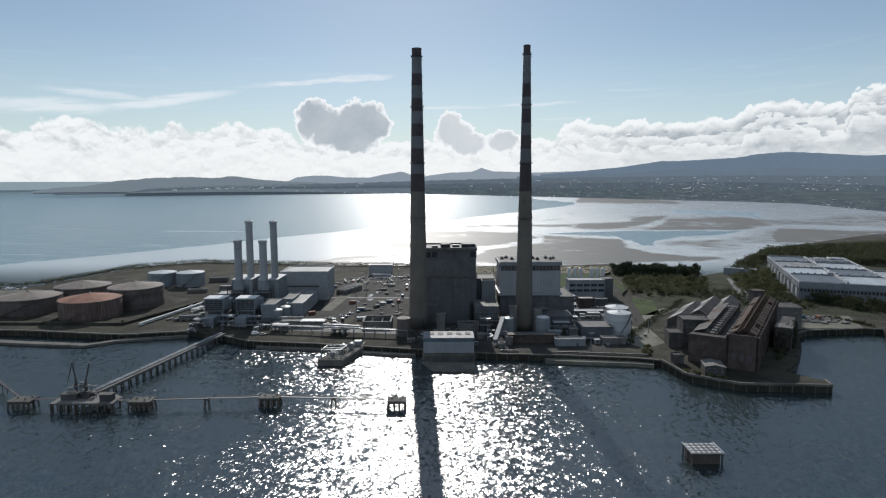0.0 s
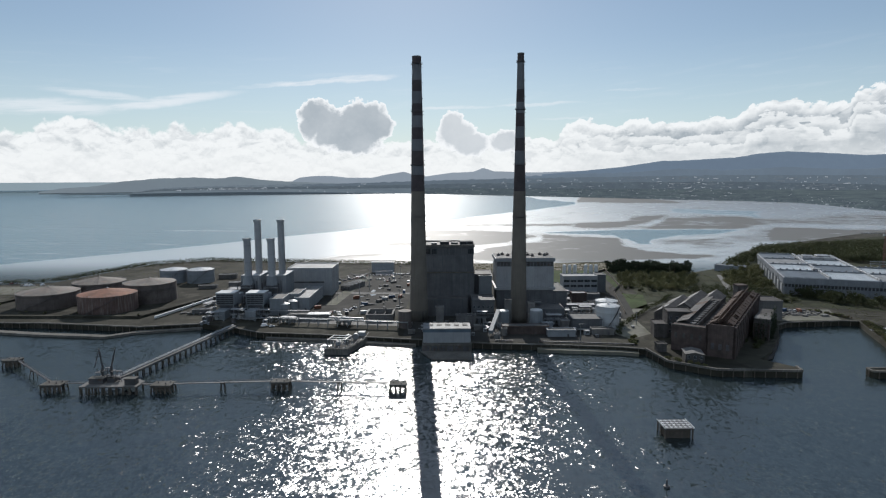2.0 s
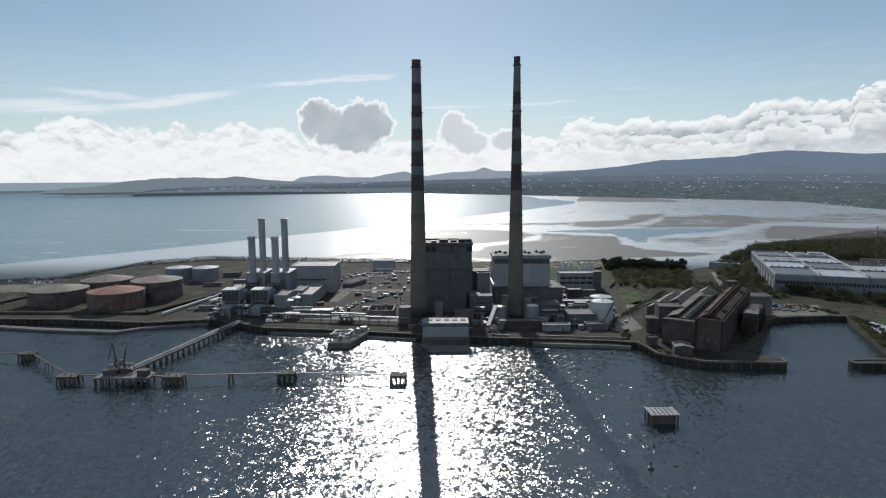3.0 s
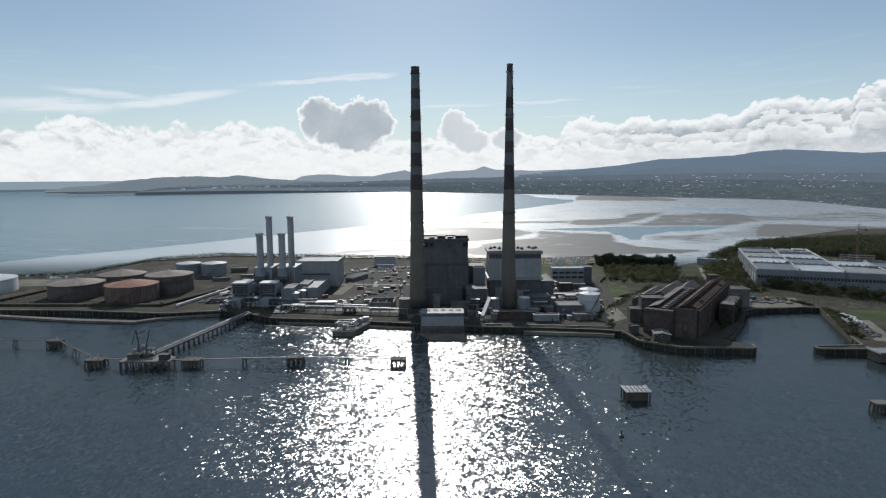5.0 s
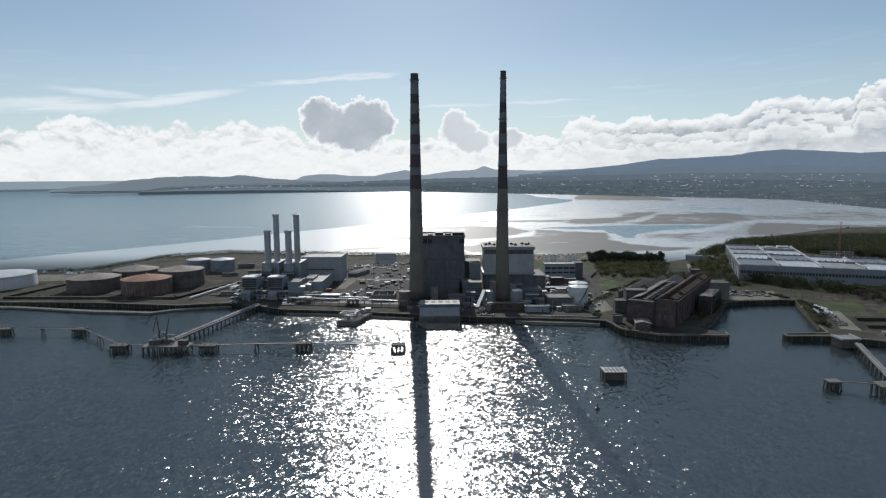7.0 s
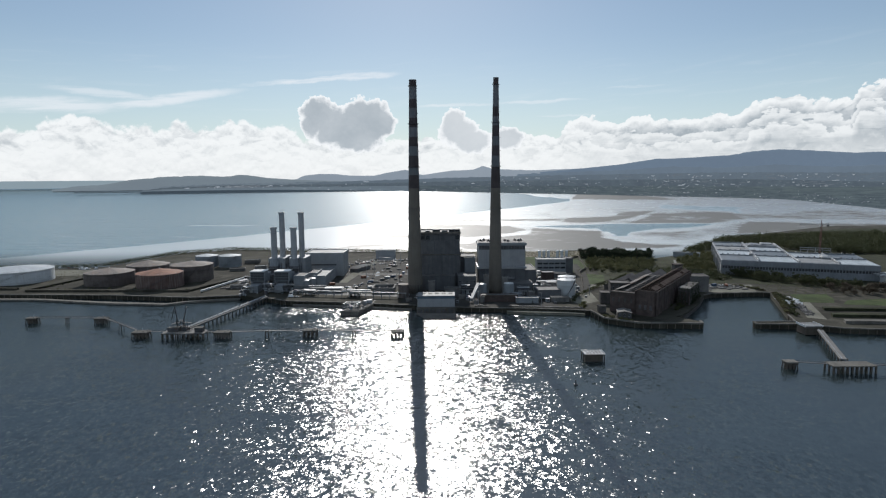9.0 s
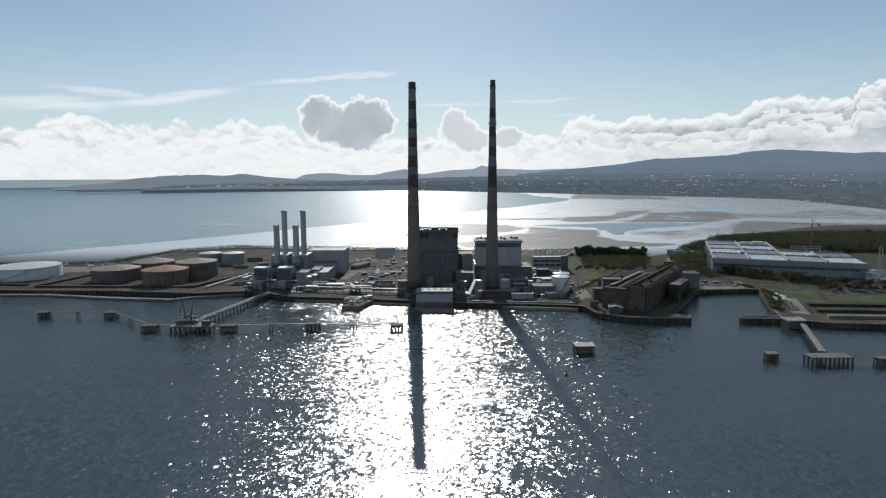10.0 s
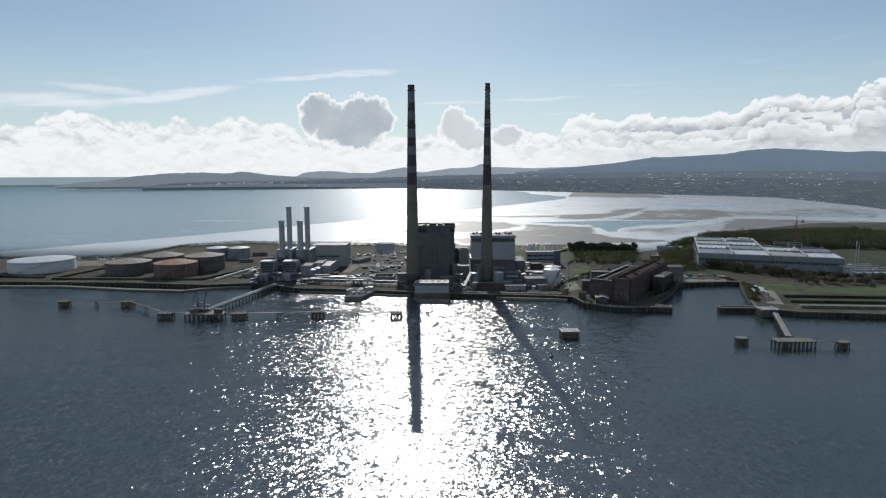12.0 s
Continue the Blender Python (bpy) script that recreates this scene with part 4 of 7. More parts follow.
# cooling water pump house on the quay
P = thing("pump_house", "white quay pump house with blue stripe and pale roof", "pump house", 22, -65, 0)
part("plinth", box(-17, 17, -13, 8, -2, 5.2, 0.1), QUAY, P, "dark wet concrete plinth")
for i in range(6):
    part("screen_bay", box(-16 + i * 5.4, -12 + i * 5.4, -13.4, -12.9, -1.5, 4.2), DARK_STEEL, P)
part("wall", box(-16.3, 16.3, -9, 7.5, 5.2, 14.5, 0.08), CLAD_LIGHT, P)
bm = bmesh.new()
ribs(bm, 32.6, 16.5, 5.4, 12.2, 1.1, 0.08)
for v in bm.verts:
    v.co.y -= 0.75
part("ribbing", bm, CLAD_LIGHT, P)
part("stripe", box(-16.45, 16.45, -9.15, 7.65, 12.6, 14.6), mat("blue_grey_fascia", (0.10, 0.14, 0.18), 0.5, streak=0.2), P, "dark blue fascia stripe")
part("roof", box(-16.6, 16.6, -9.3, 7.8, 14.6, 15.3, 0.08), ROOF_LIGHT, P)
for i in range(8):
    part("roof_seam", box(-16.2 + i * 4.1, -15.9 + i * 4.1, -9.2, 7.7, 15.3, 15.45), ROOF_LIGHT, P)
for i in range(5):
    part("roof_light", box(-13 + i * 6, -9.5 + i * 6, -2, 4, 15.3, 15.6, 0.1), ROOF_DARK if i % 2 else CONCRETE, P)
tagged(part("intake_apron", slab([(4, -78.5), (38.5, -80), (38.3, -99.3), (12, -97)], -3, 0.9), QUAY), "low dark concrete intake apron awash in the river", "quay", kind="structure")

# office block and small buildings to the right of the boiler houses
block("office_block", "three storey grey office block with glazed front", "office", 156, 118, 34, 16, 17, CLAD_GREY, ROOF_LIGHT, windows=((6.5, 5.6, 2.2, 5), (11.5, 5.6, 2.2, 5)))
block("stair_block", "dark stair block beside the office", "office", 178, 122, 9, 15, 17.5, CLAD_DARK, ROOF_DARK, rib=1.5)
for i in range(7):
    if i == 3:
        continue
    s = thing("silo", "slender white vertical storage silo behind the office", "silo", 148 + i * 5.6, 150, 4, group="white silos")
    part("shell", turned([(1.9, 0), (1.9, 22), (1.3, 23.2), (0.3, 23.6)], 16), TANK_WHITE, s)
    part("collar", turned([(2.0, 15), (2.0, 15.4)], 16), STEEL, s)
block("brick_shed", "small dark brick shed with pale roof", "shed", 143, 62, 13, 11, 10, BRICK, ROOF_LIGHT)
block("low_shed", "low shed with bright white roof", "shed", 139, 36, 26, 9, 4.5, CLAD_DARK, WHITE)
block("low_shed", "low dark plant shed", "shed", 158, 78, 16, 8, 6, CLAD_DARK, ROOF_DARK)
block("workshop", "dark pitched workshop near the quay", "workshop", 128, -26, 22, 20, 8, CLAD_DARK, ROOF_DARK, rib=3)
block("low_shed", "pale grey low shed on the quay", "shed", 105, -52, 20, 7, 4.5, CLAD_GREY, ROOF_DARK)
block("low_shed", "small grey hut with flat roof", "hut", 136, -48, 16, 7, 4, CONCRETE, ROOF_DARK)
for i in range(6):
    c = thing("transformer", "grey outdoor transformer with cooling fins", "transformer", 126 + (i % 2) * 5, 14 + i * 7, 4, group="transformers")
    part("tank", box(-1.5, 1.5, -1.2, 1.2, 0.3, 3.2, 0.1), STEEL, c)
    for j in range(4):
        part("fin", box(-1.3 + j * 0.75, -1.0 + j * 0.75, -1.8, -1.2, 0.5, 2.8), STEEL, c)
    part("bushing", turned([(0.2, 3.2), (0.25, 4.2), (0.1, 4.8)], 8), CLAD_LIGHT, c)

# ---------- gas turbine plant ----------
block("turbine_hall", "large pale grey clad turbine hall", "turbine hall", -112, 126, 44, 38, 26.5, CLAD_LIGHT, ROOF_LIGHT, rib=2.2, parapet=1.0)
tagged(part("hall_band", box(-134.3, -98, 106.6, 106.95, 16.5, 18), DARK_STEEL), "dark duct strip along the hall wall", "duct")
for i, (x, yt, xs, ys) in enumerate(((-157, 82, -158.4, 65.6), (-134, 79, -136, 63))):
    h = thing("heat_recovery_boiler", "grey clad heat recovery boiler with two steel stacks", "boiler", x, 70, 4, group="heat recovery boilers")
    part("casing", box(-9, 9, -4, 26, 0, 26.8, 0.15), CLAD_LIGHT, h)
    for xx in np.arange(-8, 8.1, 2):
        part("stiffener", box(xx - 0.2, xx + 0.2, -4.3, -4, 0, 26.5), CLAD_GREY, h)
    for yy in np.arange(-2, 26, 3):
        part("stiffener", box(9, 9.3, yy - 0.2, yy + 0.2, 0, 26.5), CLAD_GREY, h)
    part("duct", box(xs - x - 5, xs - x + 5, -14, -4, 0, 19, 0.2), DARK_STEEL, h, "dark transition duct")
    part("cone", turned([(5.2, 19), (3.6, 27)], 20, True, False, xs - x, ys - 72), CLAD_GREY, h)
    for k in range(3):
        z = 5 + k * 6
        bm = bmesh.new()
        add_box(bm, xs - x - 7, xs - x + 7, -16, -13.8, z, z + 0.25)
        for xx in np.linspace(-7, 7, 8):
            add_beam(bm, (xs - x + xx, -16, z), (xs - x + xx, -16, z + 1.2), 0.1)
        add_beam(bm, (xs - x - 7, -16, z + 1.2), (xs - x + 7, -16, z + 1.2), 0.1)
        part("walkway", bm, STEEL, h)
    for sx in (-7, 7):
        for sy in (-16, -5):
            part("column", beam((xs - x + sx, sy, 0), (xs - x + sx, sy, 22), 0.5), DARK_STEEL, h)
    for kx, ky, kr, kz, z0 in ((xs, ys - 2, 3.1, 64.3, 26), ((-154 if i == 0 else -131.5), yt, 2.9, 79.8, 26)):
        st = part("flue_tube", turned([(kr, z0), (kr, kz - 5.2), (kr + 0.7, kz - 4.9), (kr + 0.7, kz - 2.9), (kr - 0.2, kz - 2.7), (kr - 0.4, kz - 4.0)], 28, True, True, kx - x, ky - 70), CLAD_LIGHT, h, "slender grey steel stack")
        bm = bmesh.new()
        for z in np.arange(z0 + 6, kz - 6, 7.5):
            add_rings(bm, [(kr + 0.05, z), (kr + 0.28, z + 0.05), (kr + 0.28, z + 0.3), (kr + 0.05, z + 0.35)], 20, False, False, kx - x, ky - 70)
        add_box(bm, kx - x + kr, kx - x + kr + 0.4, ky - 70.3, ky - 69.7, z0, kz - 6)
        part("ring", bm, STEEL, st)
LOUVRE = mat("dark_louvre", (0.045, 0.047, 0.05), 0.7)
for x in (-163, -138):
    f = thing("filter_house", "grey air intake filter house on steel legs", "filter house", x, 22, 4, group="filter houses")
    part("box", box(-7.5, 7.5, -6, 7, 9.5, 19.5, 0.15), CLAD_GREY, f)
    part("roof", box(-7.9, 7.9, -6.4, 7.4, 19.5, 20, 0.08), WHITE, f, "bright pale roof")
    for i in range(4):
        for k in range(5):
            part("louvre", box(-6.9 + i * 3.5, -3.7 + i * 3.5, -6.35, -6, 10.4 + k * 1.7, 11.7 + k * 1.7), LOUVRE, f, "dark intake louvre")
    part("base_block", box(-6, 6, -3, 7, 0, 9.4, 0.1), CLAD_DARK, f, "dark lower plant block")
    for sx in (-6.5, 6.5):
        for sy in (-5, 6):
            part("leg", beam((sx, sy, 0), (sx, sy, 9.5), 0.6), STEEL, f)
    part("plenum", box(-5, 5, 7, 26, 6, 15, 0.2), CLAD_GREY, f)
    part("generator_hood", box(-4.5, 4.5, -20, -6.5, 0, 7.5, 0.4), CLAD_GREY, f)
block("control_block", "grey clad control block between turbines", "building", -121, 30, 11, 24, 14, CLAD_GREY, ROOF_DARK, rib=2)
block("low_hall", "low clad hall with pale sloping roof", "hall", -104, 68, 13, 62, 11, CLAD_GREY, ROOF_LIGHT, rib=2.5)
block("low_hall", "small grey hall with pale roof lights", "hall", -112, 58, 8, 26, 13, CLAD_GREY, ROOF_DARK)
for x, y in ((-119, 34), (-115, 46)):
    s = thing("water_tank", "squat grey water tank with bright dished roof", "tank", x + 4, y - 12, 4, group="squat water tanks")
    part("shell", turned([(4.3, 0), (4.3, 9.3)], 24), CLAD_GREY, s)
    part("roof", turned([(4.45, 9.3), (4.45, 9.6), (0.2, 10.8)], 24), WHITE, s)
block("store_shed", "long low shed with pale ribbed roof", "shed", -90, 6, 33, 9, 4.2, CONCRETE, ROOF_DARK)
sh = thing("store_shed", "low shed with bright corrugated white roof", "shed", -82, 5, 4)
part("wall", box(-9, 9, -4, 4, 0, 4.4), CONCRETE, sh)
for i in range(12):
    part("roof_sheet", box(-9.4 + i * 1.57, -7.95 + i * 1.57, -4.6, 4.6, 4.4, 4.75), WHITE, sh)
ob = thing("walled_basin", "open concrete walled basin with rusty rim", "basin", -32, 6, 4)
for x0, x1, y0, y1 in ((-11, 11, -10, -9), (-11, 11, 11, 12), (-11, -10, -9, 11), (10, 11, -9, 11)):
    part("wall", box(x0, x1, y0, y1, 0, 5, 0.05), CONCRETE, ob)
    part("rim", box(x0 - 0.2, x1 + 0.2, y0 - 0.2, y1 + 0.2, 5, 5.5), CONCRETE, ob, "rusty concrete coping rim")
part("inner_floor", box(-10, 10, -9, 11, 0.3, 0.8), ROOF_DARK, ob)
for x in (-5, 3):
    part("partition", box(x, x + 0.5, -9, 11, 0.8, 4), CONCRETE, ob)
dt = thing("oil_tank", "dark rusty upright oil tank beside the chimney", "tank", -10, -24, 4)
part("shell", turned([(5, 0), (5, 12.5)], 28), TANK_DARK, dt)
part("roof", turned([(5.2, 12.5), (5.2, 12.9), (0.2, 13.8)], 28), TANK_ROOF, dt, "dull brown roof")
block("stores_building", "pale flat-roofed stores building at the back of the yard", "building", -55, 262, 27, 16, 12, CLAD_LIGHT, ROOF_LIGHT, rib=3.2)
block("stores_annex", "low pale annex with row of roller doors", "building", -52, 240, 20, 5, 3.4, CLAD_LIGHT, ROOF_LIGHT, door=False)
ml = thing("long_shed", "long low shed with pale saw-tooth rooflights", "shed", -76, 150, 4, -22)
part("wall", box(-5.5, 5.5, -16, 16, 0, 4.0), CONCRETE, ml)
for i in range(8):
    bm = bmesh.new()
    y0 = -16 + i * 4
    vs = [bm.verts.new(p) for p in ((-5.8, y0, 4.0), (5.8, y0, 4.0), (5.8, y0 + 3.9, 4.0), (-5.8, y0 + 3.9, 4.0), (-5.8, y0 + 3.3, 5.3), (5.8, y0 + 3.3, 5.3))]
    for q in ((0, 1, 5, 4), (2, 3, 4, 5), (1, 2, 5), (3, 0, 4), (3, 2, 1, 0)):
        bm.faces.new([vs[k] for k in q])
    part("roof_bay", bm, ROOF_LIGHT if i % 2 else ROOF_DARK, ml)


# ---------- storage tanks ----------
def storage_tank(x, y, r, zr, za, shell, roof, label, group="oil storage tanks"):
    t = thing("storage_tank", label, "storage tank", x, y, 4, group=group)
    h = zr - 4
    n = max(3, int(h / 2.2))
    for i in range(n):
        part("course", turned([(r + 0.03 * (n - i), i * h / n), (r + 0.03 * (n - i), (i + 1) * h / n - 0.03)], 64, i == 0, False), shell, t, smooth=False)
    part("curb", turned([(r, h - 0.25), (r + 0.25, h - 0.25), (r + 0.25, h + 0.1), (r, h + 0.1)], 64, False, False), shell, t)
    k = 28
    apex = za - 4
    for i in range(k):
        a0, a1 = 2 * math.pi * i / k, 2 * math.pi * (i + 1) / k - 0.006
        bm = bmesh.new()
        am = (a0 + a1) / 2
        vs = [bm.verts.new((rr * math.cos(a), rr * math.sin(a), zz)) for rr, zz, aa in ((0.4, apex, (a0, a1)), (r * 0.5, h + (apex - h) * 0.52, (a1, a0)), ) for a in aa]
        ws = [bm.verts.new((r * math.cos(a), r * math.sin(a), h)) for a in (a1, am, a0)]
        bm.faces.new(vs[:2] + vs[2:])
        bm.faces.new([vs[3], vs[2], ws[0], ws[1], ws[2]])
        bmesh.ops.recalc_face_normals(bm, faces=bm.faces)
        part("roof_plate", bm, roof, t)
    part("vent", turned([(0.5, apex - 0.2), (0.5, apex + 0.5), (0.9, apex + 0.6), (0.2, apex + 0.9)], 12), STEEL, t)
    bm = bmesh.new()
    for i in range(40):
        a, b = -1.9 + i * 0.03, -1.9 + (i + 1) * 0.03
        z0, z1 = i * h / 40, (i + 1) * h / 40
        add_beam(bm, ((r + 0.8) * math.cos(a), (r + 0.8) * math.sin(a), z0), ((r + 0.8) * math.cos(b), (r + 0.8) * math.sin(b), z1), 1.0, 0.12)
        if i % 2 == 0:
            add_beam(bm, ((r + 1.2) * math.cos(a), (r + 1.2) * math.sin(a), z0), ((r + 1.2) * math.cos(a), (r + 1.2) * math.sin(a), z0 + 1.1), 0.08)
    part("stair", bm, DARK_STEEL, t)
    bm = bmesh.new()
    for i in range(48):
        a, b = 2 * math.pi * i / 48, 2 * math.pi * (i + 1) / 48
        add_beam(bm, (r * math.cos(a), r * math.sin(a), h), (r * math.cos(a), r * math.sin(a), h + 1.1), 0.07)
        add_beam(bm, (r * math.cos(a), r * math.sin(a), h + 1.1), (r * math.cos(b), r * math.sin(b), h + 1.1), 0.06)
    part("railing", bm, STEEL, t)
    return t


storage_tank(-343, 65.2, 25.4, 17.4, 21.6, TANK_DARK, TANK_ROOF, "broad dark stained oil tank with brown conical roof")
storage_tank(-278, 46, 23.7, 19.0, 23.4, TANK_RUST, RUST, "broad rusty oil tank with orange rusted conical roof")
storage_tank(-261, 88.7, 23.2, 21.6, 25.6, TANK_DARK, TANK_ROOF, "broad dark oil tank with brown conical roof behind the rusty one")
storage_tank(-321, 109, 23.6, 19, 23.8, TANK_DARK, TANK_ROOF, "broad dark oil tank with grey-brown conical roof")
storage_tank(-285.1, 193, 14.4, 18.3, 20.6, CLAD_GREY, TANK_WHITE, "medium grey tank with pale domed roof", "grey water tanks")
storage_tank(-254.1, 192, 14.4, 18.3, 20.6, CLAD_GREY, TANK_WHITE, "medium grey tank with pale domed roof near the yard", "grey water tanks")
storage_tank(-460.5, 86.6, 35.5, 17.6, 21.5, TANK_WHITE, TANK_WHITE, "broad white oil tank with streaked shell")
storage_tank(146.5, -24, 8.6, 20.3, 21.6, TANK_WHITE, TANK_WHITE, "upright white tank with shallow roof near the quay", "white upright tanks")
storage_tank(150.5, -5, 8.6, 20.3, 21.6, TANK_WHITE, TANK_WHITE, "upright white tank standing behind its twin", "white upright tanks")
# earth bunds round the tanks
for pts in ([(-404, 16), (-232, 10), (-232, 14), (-402, 20)], [(-232, 10), (-206, 92), (-210, 94), (-236, 12)], [(-410, 30), (-404, 16), (-380, 130), (-386, 132)], [(-500, 34), (-420, 26), (-420, 30), (-500, 38)]):
    tagged(part("bund", slab(pts, 3.9, 6.0), EARTH), "grassy earth bund around the tanks", "bund", kind="structure")
wp = thing("pipeline", "long white insulated pipeline on low supports", "pipeline", -218, 7, 4)
part("pipe", beam((0, 0, 1.6), (18.5, 86, 1.6), 1.8), WHITE, wp)
for i in range(12):
    part("support", beam((18.5 * i / 11, 86 * i / 11, 0), (18.5 * i / 11, 86 * i / 11, 1.0), 0.6), CONCRETE, wp)

# pipe rack along the quay
pr = thing("pipe_rack", "steel pipe rack carrying parallel pipes along the quay", "pipe rack", -118, -12, 4)
for i in range(15):
    x, y = i * 7.9, -1.35 * i
    for s in (0, 4):
        part("post", beam((x, y + s, 0), (x, y + s, 6.2), 0.4), STEEL, pr)
    part("crossbeam", beam((x, y - 0.4, 4.6), (x, y + 4.4, 4.6), 0.35), STEEL, pr)
for j, (s, r) in enumerate(((0.4, 0.5), (1.4, 0.4), (2.3, 0.6), (3.4, 0.4))):
    part("pipe", beam((0, s, 5.05), (14 * 7.9, s - 1.35 * 14, 5.05), r), (STEEL, CLAD_LIGHT, DARK_STEEL, CLAD_LIGHT)[j], pr)
part("pipe", beam((48, -6, 6.6), (76, -11, 6.6), 1.4), STEEL, pr, "thick silver pipe")
for x0, x1 in ((56, 68), (86, 150)):
    lp = thing("quay_pipe", "dark low pipeline laid along the quay edge", "pipeline", x0, -66 - (x0 - 50) * 0.12, 4)
    part("pipe", beam((0, 0, 0.8), (x1 - x0, -(x1 - x0) * 0.13, 0.8), 0.8), DARK_STEEL, lp)
    for i in range(6):
        f = i / 5
        part("saddle", box((x1 - x0) * f - 0.3, (x1 - x0) * f + 0.3, -(x1 - x0) * f * 0.13 - 0.6, -(x1 - x0) * f * 0.13 + 0.6, 0, 0.5), CONCRETE, lp)

# ---------- oil jetty, dolphins, rafts ----------
def add_pile(bm, x, y, z0, z1, r=0.35, lean=(0, 0)):
    add_beam(bm, (x + lean[0], y + lean[1], z0), (x, y, z1), r * 2)


def dolphin(x, y, w, d, top, label, nx=4, ny=3, fittings=True):
    t = thing("mooring_dolphin", label, "dolphin", x, y, 0, group="mooring dolphins")
    part("deck", box(-w / 2, w / 2, -d / 2, d / 2, top - 0.8, top, 0.08), QUAY, t, "weathered concrete deck slab")
    part("skirt", box(-w / 2 + 0.5, w / 2 - 0.5, -d / 2 + 0.5, d / 2 - 0.5, top - 1.6, top - 0.9), TIMBER, t)
    for i in range(nx):
        for j in range(ny):
            px = -w / 2 + 0.8 + i * (w - 1.6) / (nx - 1)
            py = -d / 2 + 0.8 + j * (d - 1.6) / (ny - 1)
            lean = (0.9 * (1 if i == nx - 1 else -1 if i == 0 else 0), 0.6 * (1 if j == ny - 1 else -1 if j == 0 else 0))
            bm = bmesh.new()
            add_pile(bm, px, py, -3, top - 0.9, 0.36, lean)
            part("timber_post", bm, TIMBER, t)
    for s in (-1, 1):
        part("brace", beam((-w / 2, s * d / 2 * 0.9, top - 1.4), (w / 2, s * d / 2 * 0.9, 1.2), 0.25), TIMBER, t)
        part("brace", beam((w / 2, s * d / 2 * 0.88, top - 1.4), (-w / 2, s * d / 2 * 0.88, 1.2), 0.25), TIMBER, t)
    if fittings:
        for sx, sy in ((-0.25, 0.1), (0.2, -0.2), (0.3, 0.25)):
            part("bollard", turned([(0.35, top), (0.3, top + 0.6), (0.5, top + 0.7), (0.45, top + 0.9)], 10, True, True, sx * w, sy * d), DARK_STEEL, t)
        part("post", beam((0, d * 0.3, top), (0, d * 0.3, top + 2.2), 0.18), STEEL, t)
    return t


def walkway(a, b, za, zb, trestles=1, label="narrow steel walkway between mooring dolphins"):
    t = thing("walkway", label, "walkway", a[0], a[1], 0, group="jetty walkways")
    dx, dy = b[0] - a[0], b[1] - a[1]
    L = math.hypot(dx, dy)
    nx, ny = -dy / L, dx / L
    part("deck", beam((0, 0, za), (dx, dy, zb), 1.3, 0.3), DARK_STEEL, t)
    for s in (-0.6, 0.6):
        bm = bmesh.new()
        add_beam(bm, (nx * s, ny * s, za + 1.1), (dx + nx * s, dy + ny * s, zb + 1.1), 0.1)
        n = int(L / 2.5)
        for i in range(n + 1):
            f = i / n
            z = za + (zb - za) * f
            add_beam(bm, (dx * f + nx * s, dy * f + ny * s, z), (dx * f + nx * s, dy * f + ny * s, z + 1.1), 0.08)
        part("railing", bm, DARK_STEEL, t)
    for k in range(trestles):
        f = (k + 1) / (trestles + 1)
        x, y, z = dx * f, dy * f, za + (zb - za) * f
        for s in (-1, 1):
            for q in (-1, 1):
                part("trestle_leg", beam((x + q * 1.6 + nx * s * 1.4, y + ny * s * 1.4, -3), (x + q * 0.7 + nx * s * 0.5, y + ny * s * 0.5, z), 0.4), TIMBER, t)
        part("trestle_cap", box(x - 1.4, x + 1.4, y - 0.9, y + 0.9, z - 0.7, z - 0.15), TIMBER, t)
    return t


D = "concrete mooring dolphin deck on raking timber piles"
dolphin(-255, -106, 10, 7, 4.9, D)
dolphin(-199, -152, 12, 8, 4.9, D, 5)
dolphin(-137, -153.5, 11.5, 8, 4.9, D, 5)
dolphin(-72, -150, 10.5, 6.5, 5.0, D)
dolphin(-5.8, -155, 9.6, 7, 5.0, D)
dolphin(-314, -104, 9, 6.5, 4.9, D)
walkway((-309, -104), (-260, -105.5), 4.5, 4.5)
walkway((-250, -108), (-204, -148), 4.5, 4.6)
walkway((-193, -152), (-181, -152), 4.6, 4.6, 0)
walkway((-149, -154), (-142.5, -154), 4.6, 4.6, 0)
walkway((-131, -153.5), (-77.5, -150.5), 4.6, 4.7, 1)
walkway((-66.5, -150.5), (-10.8, -154.5), 4.7, 4.7, 1)

J = thing("oil_jetty", "long concrete jetty on piles with pipes and kerbs", "jetty", -143, -20, 0)
HX, HY = -24.0, -124.0
LJ = math.hypot(HX, HY)
nx, ny = -HY / LJ, HX / LJ
for i in range(26):
    f0, f1 = i / 26, (i + 1) / 26 - 0.0015
    bm = bmesh.new()
    a, b = Vector((HX * f0, HY * f0, 4.6)), Vector((HX * f1, HY * f1, 4.6))
    vs = []
    for p in (a, b):
        for s in (-2.4, 2.4):
            for dz in (-0.4, 0.4):
                vs.append(bm.verts.new((p.x + nx * s, p.y + ny * s, p.z + dz)))
    for q in ((0, 1, 3, 2), (4, 6, 7, 5), (0, 4, 5, 1), (2, 3, 7, 6), (1, 5, 7, 3), (0, 2, 6, 4)):
        bm.faces.new([vs[k] for k in q])
    bmesh.ops.recalc_face_normals(bm, faces=bm.faces)
    part("deck_slab", bm, CONCRETE, J)
for s, w in ((2.2, 0.35), (-2.2, 0.35)):
    part("kerb", beam((nx * s, ny * s, 5.25), (HX + nx * s, HY + ny * s, 5.25), w, 0.5), CONCRETE, J)
for s, r, m in ((-1.7, 0.5, STEEL), (-1.0, 0.4, CLAD_LIGHT), (-2.9, 0.45, STEEL)):
    part("pipe", beam((nx * s, ny * s, 5.5), (HX + nx * s, HY + ny * s, 5.5), r), m, J)
